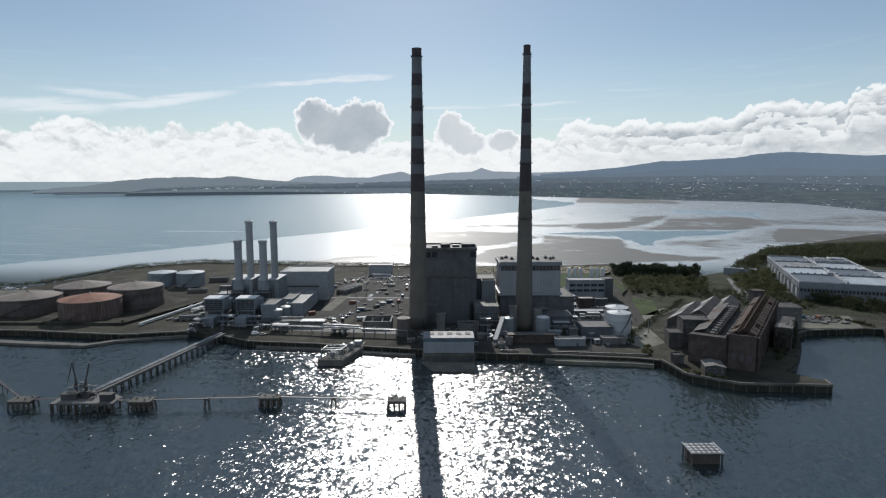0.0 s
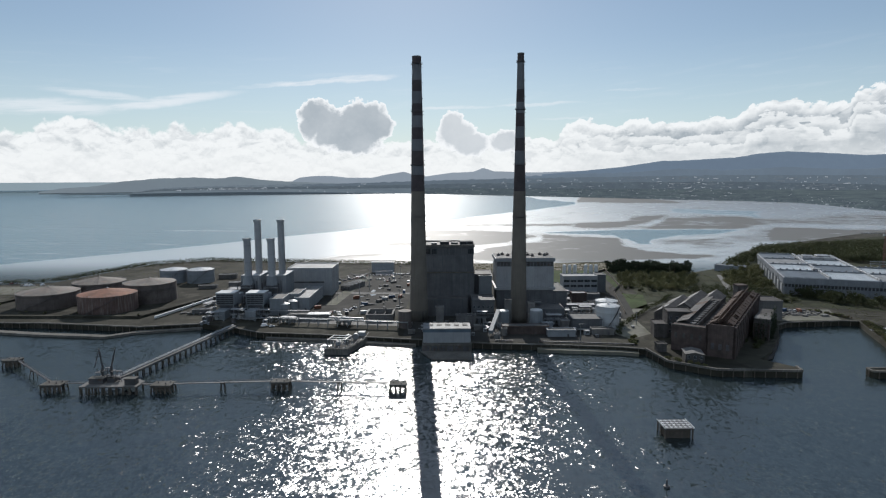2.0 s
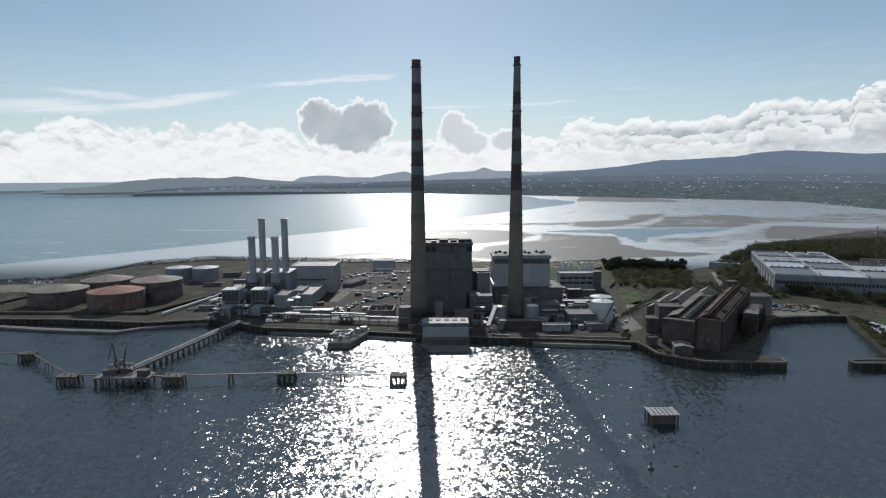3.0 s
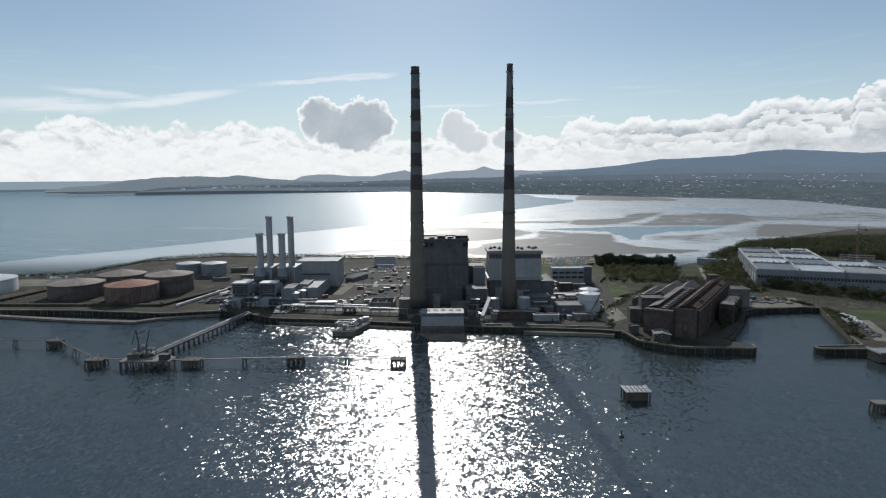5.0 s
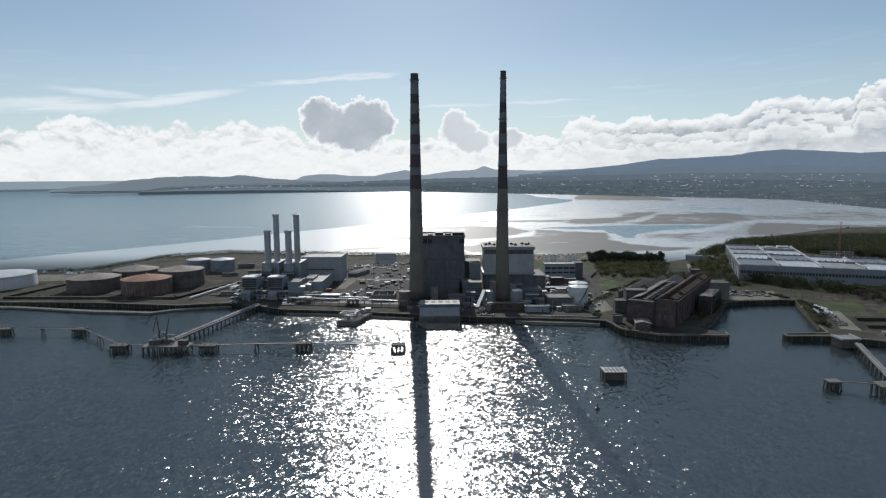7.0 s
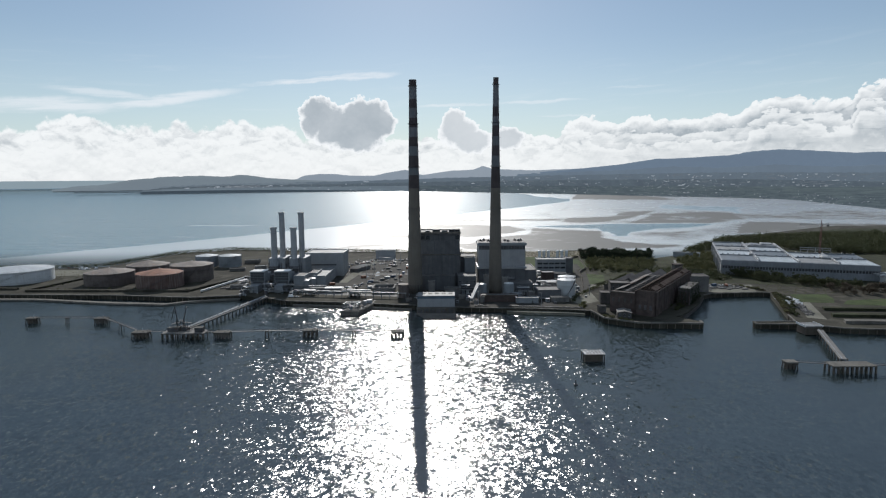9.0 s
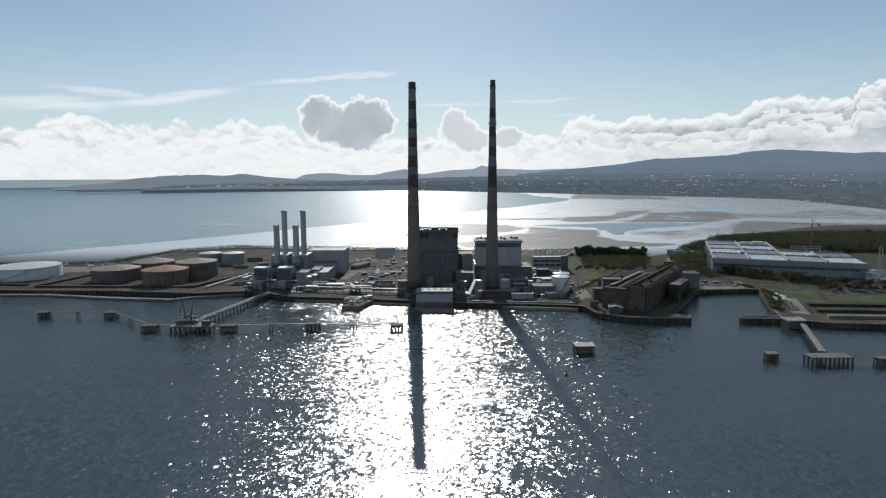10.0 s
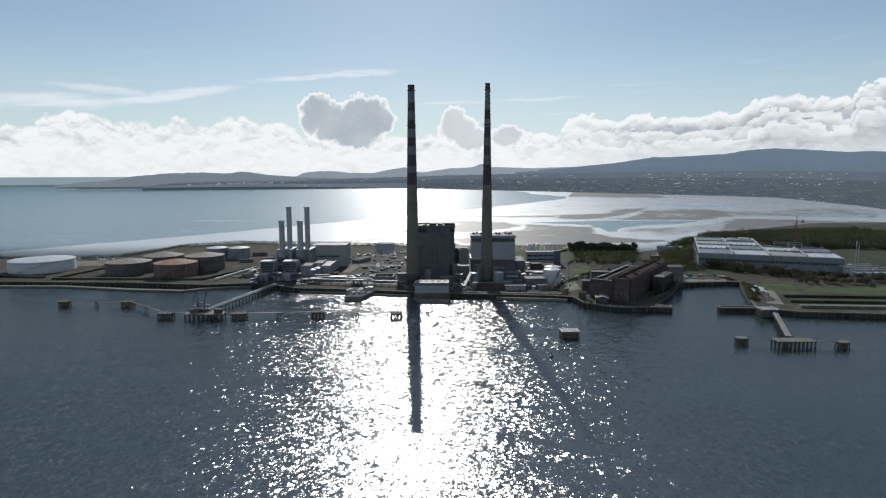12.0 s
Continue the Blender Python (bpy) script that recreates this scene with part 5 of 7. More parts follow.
for i in range(1, 21):
    f = i / 21
    for s in (-1.8, 1.8):
        bm = bmesh.new()
        add_pile(bm, HX * f + nx * s, HY * f + ny * s, -3, 4.2, 0.32)
        part("timber_post", bm, TIMBER, J)
    part("cross_head", beam((HX * f - nx * 2.4, HY * f - ny * 2.4, 3.9), (HX * f + nx * 2.4, HY * f + ny * 2.4, 3.9), 0.6, 0.6), QUAY, J)
jh = thing("jetty_platform", "broad jetty head platform on timber piles", "jetty", -166, -151.5, 0)
part("deck", slab([(-15, -7.5), (17, -7.5), (17, 2), (7, 9), (-1, 9), (-15, 2)], 4.0, 4.9), CONCRETE, jh)
for i in range(9):
    for j in range(2):
        bm = bmesh.new()
        add_pile(bm, -14 + i * 3.8, -6.6 + j * 7, -3, 4.0, 0.36)
        part("timber_post", bm, TIMBER, jh)
for i in range(10):
    part("fender", box(-14.5 + i * 3.4, -13.9 + i * 3.4, -8.0, -7.4, 0.4, 4.7), TIMBER, jh)
for x, y, w, d, h in ((-8, -1, 8, 4, 3.0), (12, -3, 6, 4, 3.4), (-1, 1, 4, 3, 2.2)):
    hut = thing("jetty_hut", "dark steel equipment hut on the jetty head", "hut", -166 + x, -151.5 + y, 4.9, group="jetty huts")
    part("wall", box(-w / 2, w / 2, -d / 2, d / 2, 0, h, 0.05), DARK_STEEL, hut)
    part("roof", box(-w / 2 - 0.2, w / 2 + 0.2, -d / 2 - 0.2, d / 2 + 0.2, h, h + 0.2), QUAY, hut)
for x, lean in ((-6.5, -1.6), (-1.5, 2.4)):
    c = thing("loading_arm", "tall dark steel marine loading arm, folded", "loading arm", -166 + x, -149.5, 4.9, group="loading arms")
    part("riser", beam((0, 0, 0), (0, 0, 9), 0.9), DARK_STEEL, c)
    part("inner_arm", beam((0, 0, 8), (lean, 0.4, 18.4), 0.6), DARK_STEEL, c)
    part("outer_arm", beam((lean, 0.4, 18.4), (lean - 2.6, -0.4, 8), 0.45), DARK_STEEL, c)
    part("counterweight", box(-1.0, 0.4, -0.6, 0.6, 5.2, 7.0, 0.1), DARK_STEEL, c)
    part("base", box(-1.5, 1.5, -1.5, 1.5, 0, 1.2, 0.1), DARK_STEEL, c)
    for z in (3, 6):
        part("landing", box(-1.8, 1.8, -1.8, 1.8, z, z + 0.15), DARK_STEEL, c)
    for sx in (-1.8, 1.8):
        for sy in (-1.8, 1.8):
            part("corner_post", beam((sx, sy, 0), (sx, sy, 7.1), 0.16), DARK_STEEL, c)

for x, y, w, h in ((-9.5, 2.5, 3.0, 5.0), (2.5, 2.0, 3.4, 6.0), (-4.0, 3.4, 3.0, 7.5)):
    c = thing("hose_tower", "dark steel hose tower at the loading arms", "tower", -166 + x, -151.5 + y, 4.9, group="hose towers")
    for sx in (-w / 2, w / 2):
        for sy in (-1, 1):
            part("leg", beam((sx, sy, 0), (sx * 0.8, sy * 0.8, h), 0.2), DARK_STEEL, c)
    for z in (h * 0.45, h):
        part("landing", box(-w / 2, w / 2, -1, 1, z - 0.15, z), DARK_STEEL, c)
    part("reel", turned([(0.9, -0.5), (0.9, 0.5)], 14), DARK_STEEL, c).matrix_local = Matrix.Translation((0, 0, 1.2)) @ Matrix.Rotation(math.pi / 2, 4, "X")

# intake platform with portal frames, like a moored barge
V = thing("intake_platform", "dark steel river intake platform with portal frames", "platform", -50, -66, 0)
part("hull", slab([(-11, -17), (5, -18), (14, 10), (15, 24), (6, 24), (-3, 10)], -2, 3.4), QUAY, V)
part("deck", slab([(-10.6, -16.6), (4.7, -17.6), (13.6, 10), (14.6, 24), (6.4, 24), (-2.6, 10)], 3.4, 3.8), QUAY, V)
for k, (x0, x1, y) in enumerate(((-9, 3, -15), (-8, 4, -10), (-7, 5.5, -4))):
    bm = bmesh.new()
    for x in np.linspace(x0, x1, 4):
        add_beam(bm, (x, y, 3.8), (x, y, 9.6), 0.35)
    add_beam(bm, (x0, y, 9.6), (x1, y, 9.6), 0.45)
    add_beam(bm, (x0, y, 6.6), (x1, y, 6.6), 0.3)
    part("portal", bm, STEEL, V, "pale steel portal frame")
for x0, y0, x1, y1 in ((-9, -15, -7, -4), (3, -15, 5.5, -4)):
    part("beam", beam((x0, y0, 9.6), (x1, y1, 9.6), 0.45), STEEL, V)
for x, y in ((2, 3), (7, 6)):
    part("drum_screen", turned([(2.2, -1.5), (2.2, 1.5)], 20), STEEL, V).matrix_local = Matrix.Translation((x, y, 6.4)) @ Matrix.Rotation(math.pi / 2, 4, "X")
for x, y, w, d, h in ((-3, -8, 3, 3, 3), (1, -1, 3, 3, 2.2), (10, 17, 5, 5, 3.2), (-5, -1, 2, 3, 1.8)):
    part("machine_box", box(x - w / 2, x + w / 2, y - d / 2, y + d / 2, 3.8, 3.8 + h, 0.1), DARK_STEEL if h < 3 else CLAD_GREY, V)
bm = bmesh.new()
rail = [(-10.4, -16.4), (4.5, -17.4), (13.4, 10), (14.2, 23)]
for (ax, ay), (bx, by) in zip(rail, rail[1:]):
    n = int(math.hypot(bx - ax, by - ay) / 2)
    for i in range(n + 1):
        add_beam(bm, (ax + (bx - ax) * i / n, ay + (by - ay) * i / n, 3.8), (ax + (bx - ax) * i / n, ay + (by - ay) * i / n, 5), 0.1)
    add_beam(bm, (ax, ay, 5), (bx, by, 5), 0.1)
part("railing", bm, STEEL, V)

# lone dolphin with a slatted pale top
R = thing("river_dolphin", "dark river dolphin topped by pale slatted panels", "dolphin", 125.8, -213.5, 0)
part("caisson", box(-5.6, 5.6, -4.0, 4.2, -3, 4.2, 0.1), TIMBER, R)
part("frame", box(-6.7, 6.7, -5.2, 5.2, 4.6, 5.0), DARK_STEEL, R)
for i in range(6):
    for j in range(4):
        x0, y0 = -6.35 + i * 2.14, -4.9 + j * 2.48
        cx, cy = x0 + 1.0, y0 + 1.25
        star = [(cx + r * math.cos(k * math.pi / 4), cy + r * 1.15 * math.sin(k * math.pi / 4)) for k, r in enumerate((0.95, 0.4) * 4)]
        part("panel", slab(star, 5.0, 5.2), WHITE, R, "white star-shaped grille piece")
for s in (-6.7, 6.45):
    part("side_rail", box(s, s + 0.25, -5.3, 5.3, 4.9, 5.5), WHITE, R, "bright side rail")
for x in (-6.2, 6.2):
    for y in (-4.6, 0, 4.6):
        bm = bmesh.new()
        add_pile(bm, x, y, -3, 4.6, 0.3)
        part("timber_post", bm, TIMBER, R)
bo = thing("floating_boom", "string of pale floats on the water below the quay", "boom", -91, -60, 0)
path = [(-121, -50), (-111, -49), (-101, -51), (-88.5, -56), (-77, -62.5), (-68, -72), (-61.5, -83)]
for (ax, ay), (bx, by) in zip(path, path[1:]):
    for i in range(7):
        f = i / 7
        part("float", turned([(0.2, -0.2), (0.42, 0.05), (0.42, 0.3), (0.2, 0.5)], 8, True, True, ax + (bx - ax) * f + 91, ay + (by - ay) * f + 60), TANK_WHITE, bo)
    part("rope", beam((ax + 91, ay + 60, 0.1), (bx + 91, by + 60, 0.1), 0.12), TIMBER, bo)
bu = thing("buoy", "small dark channel buoy with cage top", "buoy", 104.4, -261, 0)
part("float", turned([(0.9, -0.4), (1.2, 0.0), (1.2, 0.6), (0.5, 0.9)], 16), DARK_STEEL, bu)
part("cage", turned([(0.5, 0.9), (0.25, 2.4), (0.4, 2.5), (0.3, 3.1)], 8), DARK_STEEL, bu)

# the other jetty
dolphin(242.5, -233, 7.5, 6, 4.6, "small timber dolphin beside the far jetty", 4, 3, False)
dolphin(306, -244, 7.5, 6, 4.6, "small timber dolphin at the jetty's outer end", 4, 3, False)
jh2 = thing("jetty_platform", "timber jetty head with stout piles", "jetty", 274, -240, 0)
part("deck", box(-12.5, 14, -5, 5, 4.2, 4.8, 0.06), QUAY, jh2)
for i in range(10):
    for j in range(3):
        bm = bmesh.new()
        add_pile(bm, -11.8 + i * 2.8, -4.3 + j * 4.3, -3, 4.0, 0.42)
        part("timber_post", bm, TIMBER, jh2)
walkway((246, -234), (261.5, -239), 4.3, 4.5, 0)
walkway((288, -241), (302.5, -243), 4.5, 4.3, 0)
tr = thing("trestle", "slim concrete trestle from shore to jetty head", "trestle", 306, -160, 0)
for i in range(10):
    f0, f1 = i / 10, (i + 0.97) / 10
    part("deck_slab", beam((-30 * f0, -72 * f0, 4.9), (-30 * f1, -72 * f1, 4.9), 4.0, 0.6), CONCRETE, tr)
    bm = bmesh.new()
    for s in (-1.4, 1.4):
        add_pile(bm, -30 * f0 + s, -76 * f0 - s * 0.4, -3, 4.6, 0.3)
    part("bent", bm, TIMBER, tr)
part("pipe", beam((-1.4, -0.6, 5.5), (-31.4, -72.6, 5.5), 0.5), STEEL, tr)
gp = thing("landing_stage", "pale railed landing stage platform over dark piles", "landing stage", 303, -152, 0)
part("deck", box(-6.5, 6.5, -6, 6, 6.2, 7.0, 0.08), CONCRETE, gp)
for i in range(7):
    part("plank", box(-6.3, 6.3, -5.8 + i * 1.66, -4.3 + i * 1.66, 7.0, 7.15), ROOF_LIGHT, gp)
part("skirt", box(-6, 6, -5.5, 5.5, 0.5, 6.2), TIMBER, gp)
for s in (-6.6, 6.2):
    part("side_beam", box(s, s + 0.4, -6.2, 6.2, 6.4, 7.9), WHITE, gp, "bright side beam")

# ---------- brick ruins by the basin ----------
SLATE = mat("old_slates", (0.085, 0.08, 0.08), 0.75, stain=(0.09, 0.075, 0.065), scale=0.2, var=0.35, spec=0.15)
OLD_IRON = mat("old_iron", (0.08, 0.056, 0.046), 0.85, stain=(0.09, 0.05, 0.035), scale=0.3, spec=0.15)
SOOT = mat("sooty_render", (0.098, 0.092, 0.088), 0.95, streak=0.55, stain=(0.035, 0.032, 0.03), var=0.35, spec=0.15)


def gable(name, label, x, y, w, d, h, rise, wall, roof, rz=0, z=4.0, sheets=8, lights=False, windows=0, category="shed"):
    """A pitched-roof building, its ridge along y, the roof laid in strips."""
    t = thing(name, label, category, x, y, z, rz)
    bm = bmesh.new()
    lo = [bm.verts.new(p) for p in ((-w / 2, -d / 2, 0), (w / 2, -d / 2, 0), (w / 2, d / 2, 0), (-w / 2, d / 2, 0))]
    hi = [bm.verts.new(p) for p in ((-w / 2, -d / 2, h), (w / 2, -d / 2, h), (w / 2, d / 2, h), (-w / 2, d / 2, h))]
    r0, r1 = bm.verts.new((0, -d / 2, h + rise)), bm.verts.new((0, d / 2, h + rise))
    for q in ((lo[0], lo[1], hi[1], r0, hi[0]), (lo[1], lo[2], hi[2], hi[1]), (lo[2], lo[3], hi[3], r1, hi[2]), (lo[3], lo[0], hi[0], hi[3])):
        bm.faces.new(q)
    part("wall", bm, wall, t)
    for i in range(sheets):
        y0, y1 = -d / 2 - 0.3 + i * (d + 0.6) / sheets, -d / 2 - 0.3 + (i + 0.985) * (d + 0.6) / sheets
        for s in (-1, 1):
            bm = bmesh.new()
            e = 1.06
            ps = [(0, y0, h + rise + 0.1), (s * w / 2 * e, y0, h - rise * 0.06 + 0.1), (s * w / 2 * e, y1, h - rise * 0.06 + 0.1), (0, y1, h + rise + 0.1)]
            a = [bm.verts.new(p) for p in ps]
            b = [bm.verts.new((p[0], p[1], p[2] + 0.18)) for p in ps]
            bm.faces.new(a[::-1])
            bm.faces.new(b)
            for k in range(4):
                bm.faces.new((a[k], a[(k + 1) % 4], b[(k + 1) % 4], b[k]))
            bmesh.ops.recalc_face_normals(bm, faces=bm.faces)
            lit = lights and i % 5 == 1 and s < 0
            part("roof_light" if lit else "roof_sheet", bm, ROOF_LIGHT if lit else roof, t)
    for i in range(windows):
        window(t, -w / 2 + (i + 0.5) * w / windows, -d / 2, h * 0.45, 1.4, 2.0)
    return t


H = thing("ruined_power_hall", "long derelict brick power hall, roof stripped to trusses", "ruin", 188.2, -103.2, 4, -33.5)
HL = 132.0
for x0, x1, h in ((-0.6, 0.6, 20), (15.4, 16.6, 20)):
    part("side_wall", box(x0, x1, 0, HL, 0, h, 0.1), BRICK, H)
    for i in range(16):
        part("pier", box(x0 - 0.35, x1 + 0.35, i * HL / 15.2, i * HL / 15.2 + 1.6, 0, h + 0.4), BRICK, H)
for x0, x1, h in ((0.6, 15.4, 21),):
    part("gable_wall", box(x0, x1, -0.6, 0.6, 0, h, 0.1), BRICK, H)
    part("gable_wall", box(x0, x1, HL - 0.6, HL + 0.6, 0, h, 0.1), BRICK, H)
    for i in range(3):
        # dark slabs on the wall stand for the shade inside empty windows
        part("window_hole", box(x0 + 2 + i * 4.4, x0 + 4 + i * 4.4, -0.75, -0.58, 5, 9), DARK_STEEL, H)
for i in range(30):
    y0 = 2 + i * 4.2
    bm = bmesh.new()
    add_beam(bm, (0, y0, 20), (8, y0, 24.5), 0.35)
    add_beam(bm, (8, y0, 24.5), (16, y0, 20), 0.35)
    add_beam(bm, (0, y0, 20), (16, y0, 20), 0.3)
    part("truss", bm, OLD_IRON, H, "rusty roof truss")
for k, x in enumerate((1.2, 4.2, 8, 11.8, 14.8)):
    z = 24.8 - abs(x - 8) * 0.56
    part("purlin", beam((x, 0.5, z), (x, HL - 0.5, z), 0.35), OLD_IRON, H)
for i in range(14):
    y0 = 3 + i * 9
    for x, dz in ((2.8, 0), (13.2, 0)):
        if (i * 7 + int(x)) % 9:
            bm = bmesh.new()
            z = 24.9 - abs(x - 8) * 0.56
            add_box(bm, -2.2, 2.2, 0, 7.6, 0, 0.15, 0, Matrix.Translation((x, y0, z)) @ Matrix.Rotation((0.51 if x > 8 else -0.51), 4, "Y"))
            part("roof_sheet", bm, OLD_IRON, H, "rusty brown corrugated roof sheet")
part("valley_floor", box(0.6, 15.4, 0.6, HL - 0.6, 0.2, 9), SOOT, H)

W = thing("ruined_annex", "derelict brick annex with rows of square roof openings", "ruin", 187, -92, 4, -33.5)
part("wall", box(-15, -0.8, 0, 104, 0, 16.5, 0.1), SOOT, W)
part("front_block", box(-15, 6.6, -7, -0.1, 0, 17.2, 0.2), BRICK, W, "blank sooty brick front block")
part("valley_roof", box(-0.7, 6.3, 0, 104, 0, 13.2, 0.1), SOOT, W)
part("valley_lip", box(4.6, 6.3, 0, 104, 13.2, 17.4, 0.1), CONCRETE, W, "pale rendered lip of the valley gutter")
for i in range(6):
    part("coping", box(-15.2 + i * 3.65, -11.7 + i * 3.65, -7.2, -6.4, 17.2, 17.7, 0.05), QUAY, W)
for i in range(4):
    part("blind_window", box(-13 + i * 5, -11.4 + i * 5, -7.12, -6.95, 9, 12.5), SOOT, W)
for i in range(13):
    part("roof_hatch", box(-5.6, -1.8, 2 + i * 7.4, 6.6 + i * 7.4, 16.5, 17.5, 0.1), SLATE, W)
    # a dark sheet on each hatch imitates its shaded inside
    part("hatch_pane", box(-5.0, -2.4, 2.6 + i * 7.4, 6.0 + i * 7.4, 17.5, 17.6), LOUVRE, W, "dark sheet standing for the shade in an empty hatch")
for i in range(9):
    bm = bmesh.new()
    add_box(bm, -4.2, 4.2, 0, 9.8, 0, 0.3, 0, Matrix.Translation((-10.6, 4 + i * 10.5, 18.0)) @ Matrix.Rotation(-0.32, 4, "Y"))
    part("roof_sheet", bm, OLD_IRON if i % 4 == 2 else SLATE, W)
block("brick_tower", "square sooty brick block with flat roof", "ruin", 189, -52, 17, 16, 18.5, SOOT, SLATE, rz=-8, windows=((4, 1.4, 2, 4), (9, 1.4, 2, 4), (13.5, 1.4, 2, 4)))
block("brick_lean_to", "low sooty brick lean-to beside the tower", "ruin", 176, -52, 9, 14, 9.5, SOOT, SLATE, rz=-8)
gable("pitched_shed", "old pitched shed with rusty sheets and pale rooflights", 209, 4, 17, 60, 9, 5, SOOT, SLATE, -34, lights=True)
gable("pitched_shed", "old pitched slate shed with pale rooflights", 228, 14, 17, 66, 10, 5.5, SOOT, SLATE, -34, lights=True)
gable("pitched_shed", "old pitched shed with patched roof", 246, 22, 15, 60, 10, 5, SOOT, SLATE, -34, lights=True)
gable("gatehouse", "small pale roofed brick gatehouse on the harbour wall", 176, -112, 11, 13, 5, 1.2, SOOT, CONCRETE, -12, windows=3, category="gatehouse")
block("rear_block", "square grey rendered block at the head of the basin", "ruin", 279, 4, 26, 20, 15, CONCRETE, SOOT, rz=-6)
block("hut", "tiny dark brick hut by the harbour wall", "hut", 163, -92, 6, 6, 5, SOOT, SLATE)
ct = thing("brick_stack", "square dark brick stump of an old stack", "stack", 268, 16, 4)
part("shaft", box(-4, 4, -4, 4, 0, 24, 0.2), SOOT, ct)
part("cap", box(-4.4, 4.4, -4.4, 4.4, 24, 25, 0.1), BRICK, ct)
ow = thing("outfall_screen", "weedy concrete bank sloping into the basin", "bank", 250, -60, 0, kind="structure")
part("bank", slab([(-26, -44), (-16, -38), (12, 4), (29, 36), (34, 44), (20, 46), (-2, 4)], -3, 2.4), SOOT, ow)

# ---------- covered treatment works ----------
T = thing("treatment_works", "vast flat-roofed grey treatment works with pale roof bays", "treatment works", 353, 101, 4, -21)
STRIP = mat("bright_sheet_roof", (0.42, 0.44, 0.45), 0.3, 0.0, stain=(0.30, 0.31, 0.315), scale=0.05, var=0.12)
WORKS_WALL = mat("works_cladding", (0.19, 0.205, 0.225), 0.6, streak=0.3, var=0.12)
BLUE_ROOF = mat("blue_grey_sheet_roof", (0.075, 0.097, 0.122), 0.55, 0.0, stain=(0.12, 0.14, 0.155), scale=0.05, var=0.15)
WINGS = ((0, 80, 0, 199), (80.3, 155, 0, 94))
for x0, x1, y0, y1 in WINGS:
    part("lower_wall", box(x0, x1, y0, y1, 0, 7.5, 0.1), WORKS_WALL, T)
    part("window_band", box(x0 + 0.3, x1 - 0.3, y0 + 0.3, y1 - 0.3, 7.5, 10.6), DARK_STEEL, T)
    part("fascia", box(x0 - 0.6 * (x0 < 1), x1 + 0.6 * (x0 > 1), y0 - 0.8, y1 + 0.6, 10.6, 16.8, 0.15), WORKS_WALL, T, "deep pale grey fascia")
for i in range(51):
    part("louvre", box(1.4 + i * 3.0, 3.4 + i * 3.0, -0.12, 0.2, 7.7, 10.4), LOUVRE, T, "dark ribbon window")
for i in range(52):
    part("mullion", box(0.2 + i * 3.0, 0.9 + i * 3.0, -0.3, 0.25, 7.5, 10.6), WORKS_WALL, T)
for i in range(26):
    part("wall_seam", box(3 + i * 6.0, 3.25 + i * 6.0, -0.95, -0.7, 10.8, 16.6), WORKS_WALL, T)
    part("wall_seam", box(-0.85, -0.5, 4 + i * 7.6, 4.3 + i * 7.6, 10.8, 16.6), WORKS_WALL, T)
for i in range(9):
    part("side_panel", box(-0.5, -0.1, 6 + i * 21, 20 + i * 21, 0.5, 9.5), CLAD_LIGHT, T, "pale end wall panel")
    part("side_duct", beam((-2.2, 8 + i * 21, 0), (-2.2, 8 + i * 21, 12 + i % 3), 0.9), STEEL, T)
# roof bays, some bright with glare put into their colour, some dull blue
for bx0, bx1, n, tones in ((0.8, 37, 4, (1, 0, 2, 1)), (41, 78, 3, (0, 1, 0)), (82, 116, 2, (2, 0)), (120, 153.5, 2, (0, 1))):
    deep = 199 / 4 if bx0 < 80 else 47
    for j in range(n):
        y0, y1 = 0.8 + j * deep, (j + 1) * deep - 2.6
        m = (STRIP, BLUE_ROOF, ROOF_LIGHT)[tones[j]]
        for k in range(6):
            xa = bx0 + (bx1 - bx0) * k / 6
            part("roof_sheet", box(xa + 0.06, xa + (bx1 - bx0) / 6 - 0.06, y0, y1, 16.8, 17.1 + 0.05 * (k % 2)), m, T)
        part("roof_kerb", box(bx0, bx1, y1 + 0.3, y1 + 1.5, 16.8, 18.3, 0.08), CLAD_GREY, T)
        for c in range(6):
            fx = bx0 + (bx1 - bx0) * (c + 0.5) / 6
            part("roof_vent", box(fx - 0.7, fx + 0.7, y1 + 0.2, y1 + 1.7, 18.3, 19.3, 0.08), DARK_STEEL if (c + j) % 2 else STEEL, T)
for x, y1 in ((39, 197), (79.2, 197), (118, 93)):
    part("roof_duct", box(x - 0.9, x + 0.9, 1, y1, 16.8, 18.9, 0.15), CLAD_LIGHT, T, "raised pale roof duct")
    for i in range(int(y1 / 12)):
        part("duct_collar", box(x - 1.15, x + 1.15, 6 + i * 12, 6.7 + i * 12, 16.8, 19.2), STEEL, T)
for x, y, w, d, h in ((42, 152, 34, 4, 3.0), (44, 160, 30, 3, 2.2), (46, 172, 10, 12, 2.6), (60, 170, 14, 16, 3.4), (30, 96, 16, 5, 2.4), (34, 52, 8, 8, 2.6), (108, 40, 18, 5, 2.6), (112, 52, 6, 22, 2.2)):
    part("roof_plant", box(x, x + w, y, y + d, 16.8, 16.8 + h, 0.15), STEEL, T, "galvanised roof plant and ducts")
for i in range(10):
    part("roof_pipe", beam((44 + i * 3.4, 150, 18.6), (44 + i * 3.4, 190, 18.6 + 0.3 * (i % 3)), 0.5), STEEL, T)
for x in (96, 104, 112, 120, 128):
    part("bridge_post", beam((x, 97, 0), (x, 97, 24), 0.5), STEEL, T)
part("pipe_bridge", beam((95, 97, 24), (129, 97, 24), 0.8), STEEL, T, "white pipe bridge")
part("pipe_bridge", beam((95, 97, 21.5), (129, 97, 21.5), 0.6), STEEL, T, "white pipe bridge")
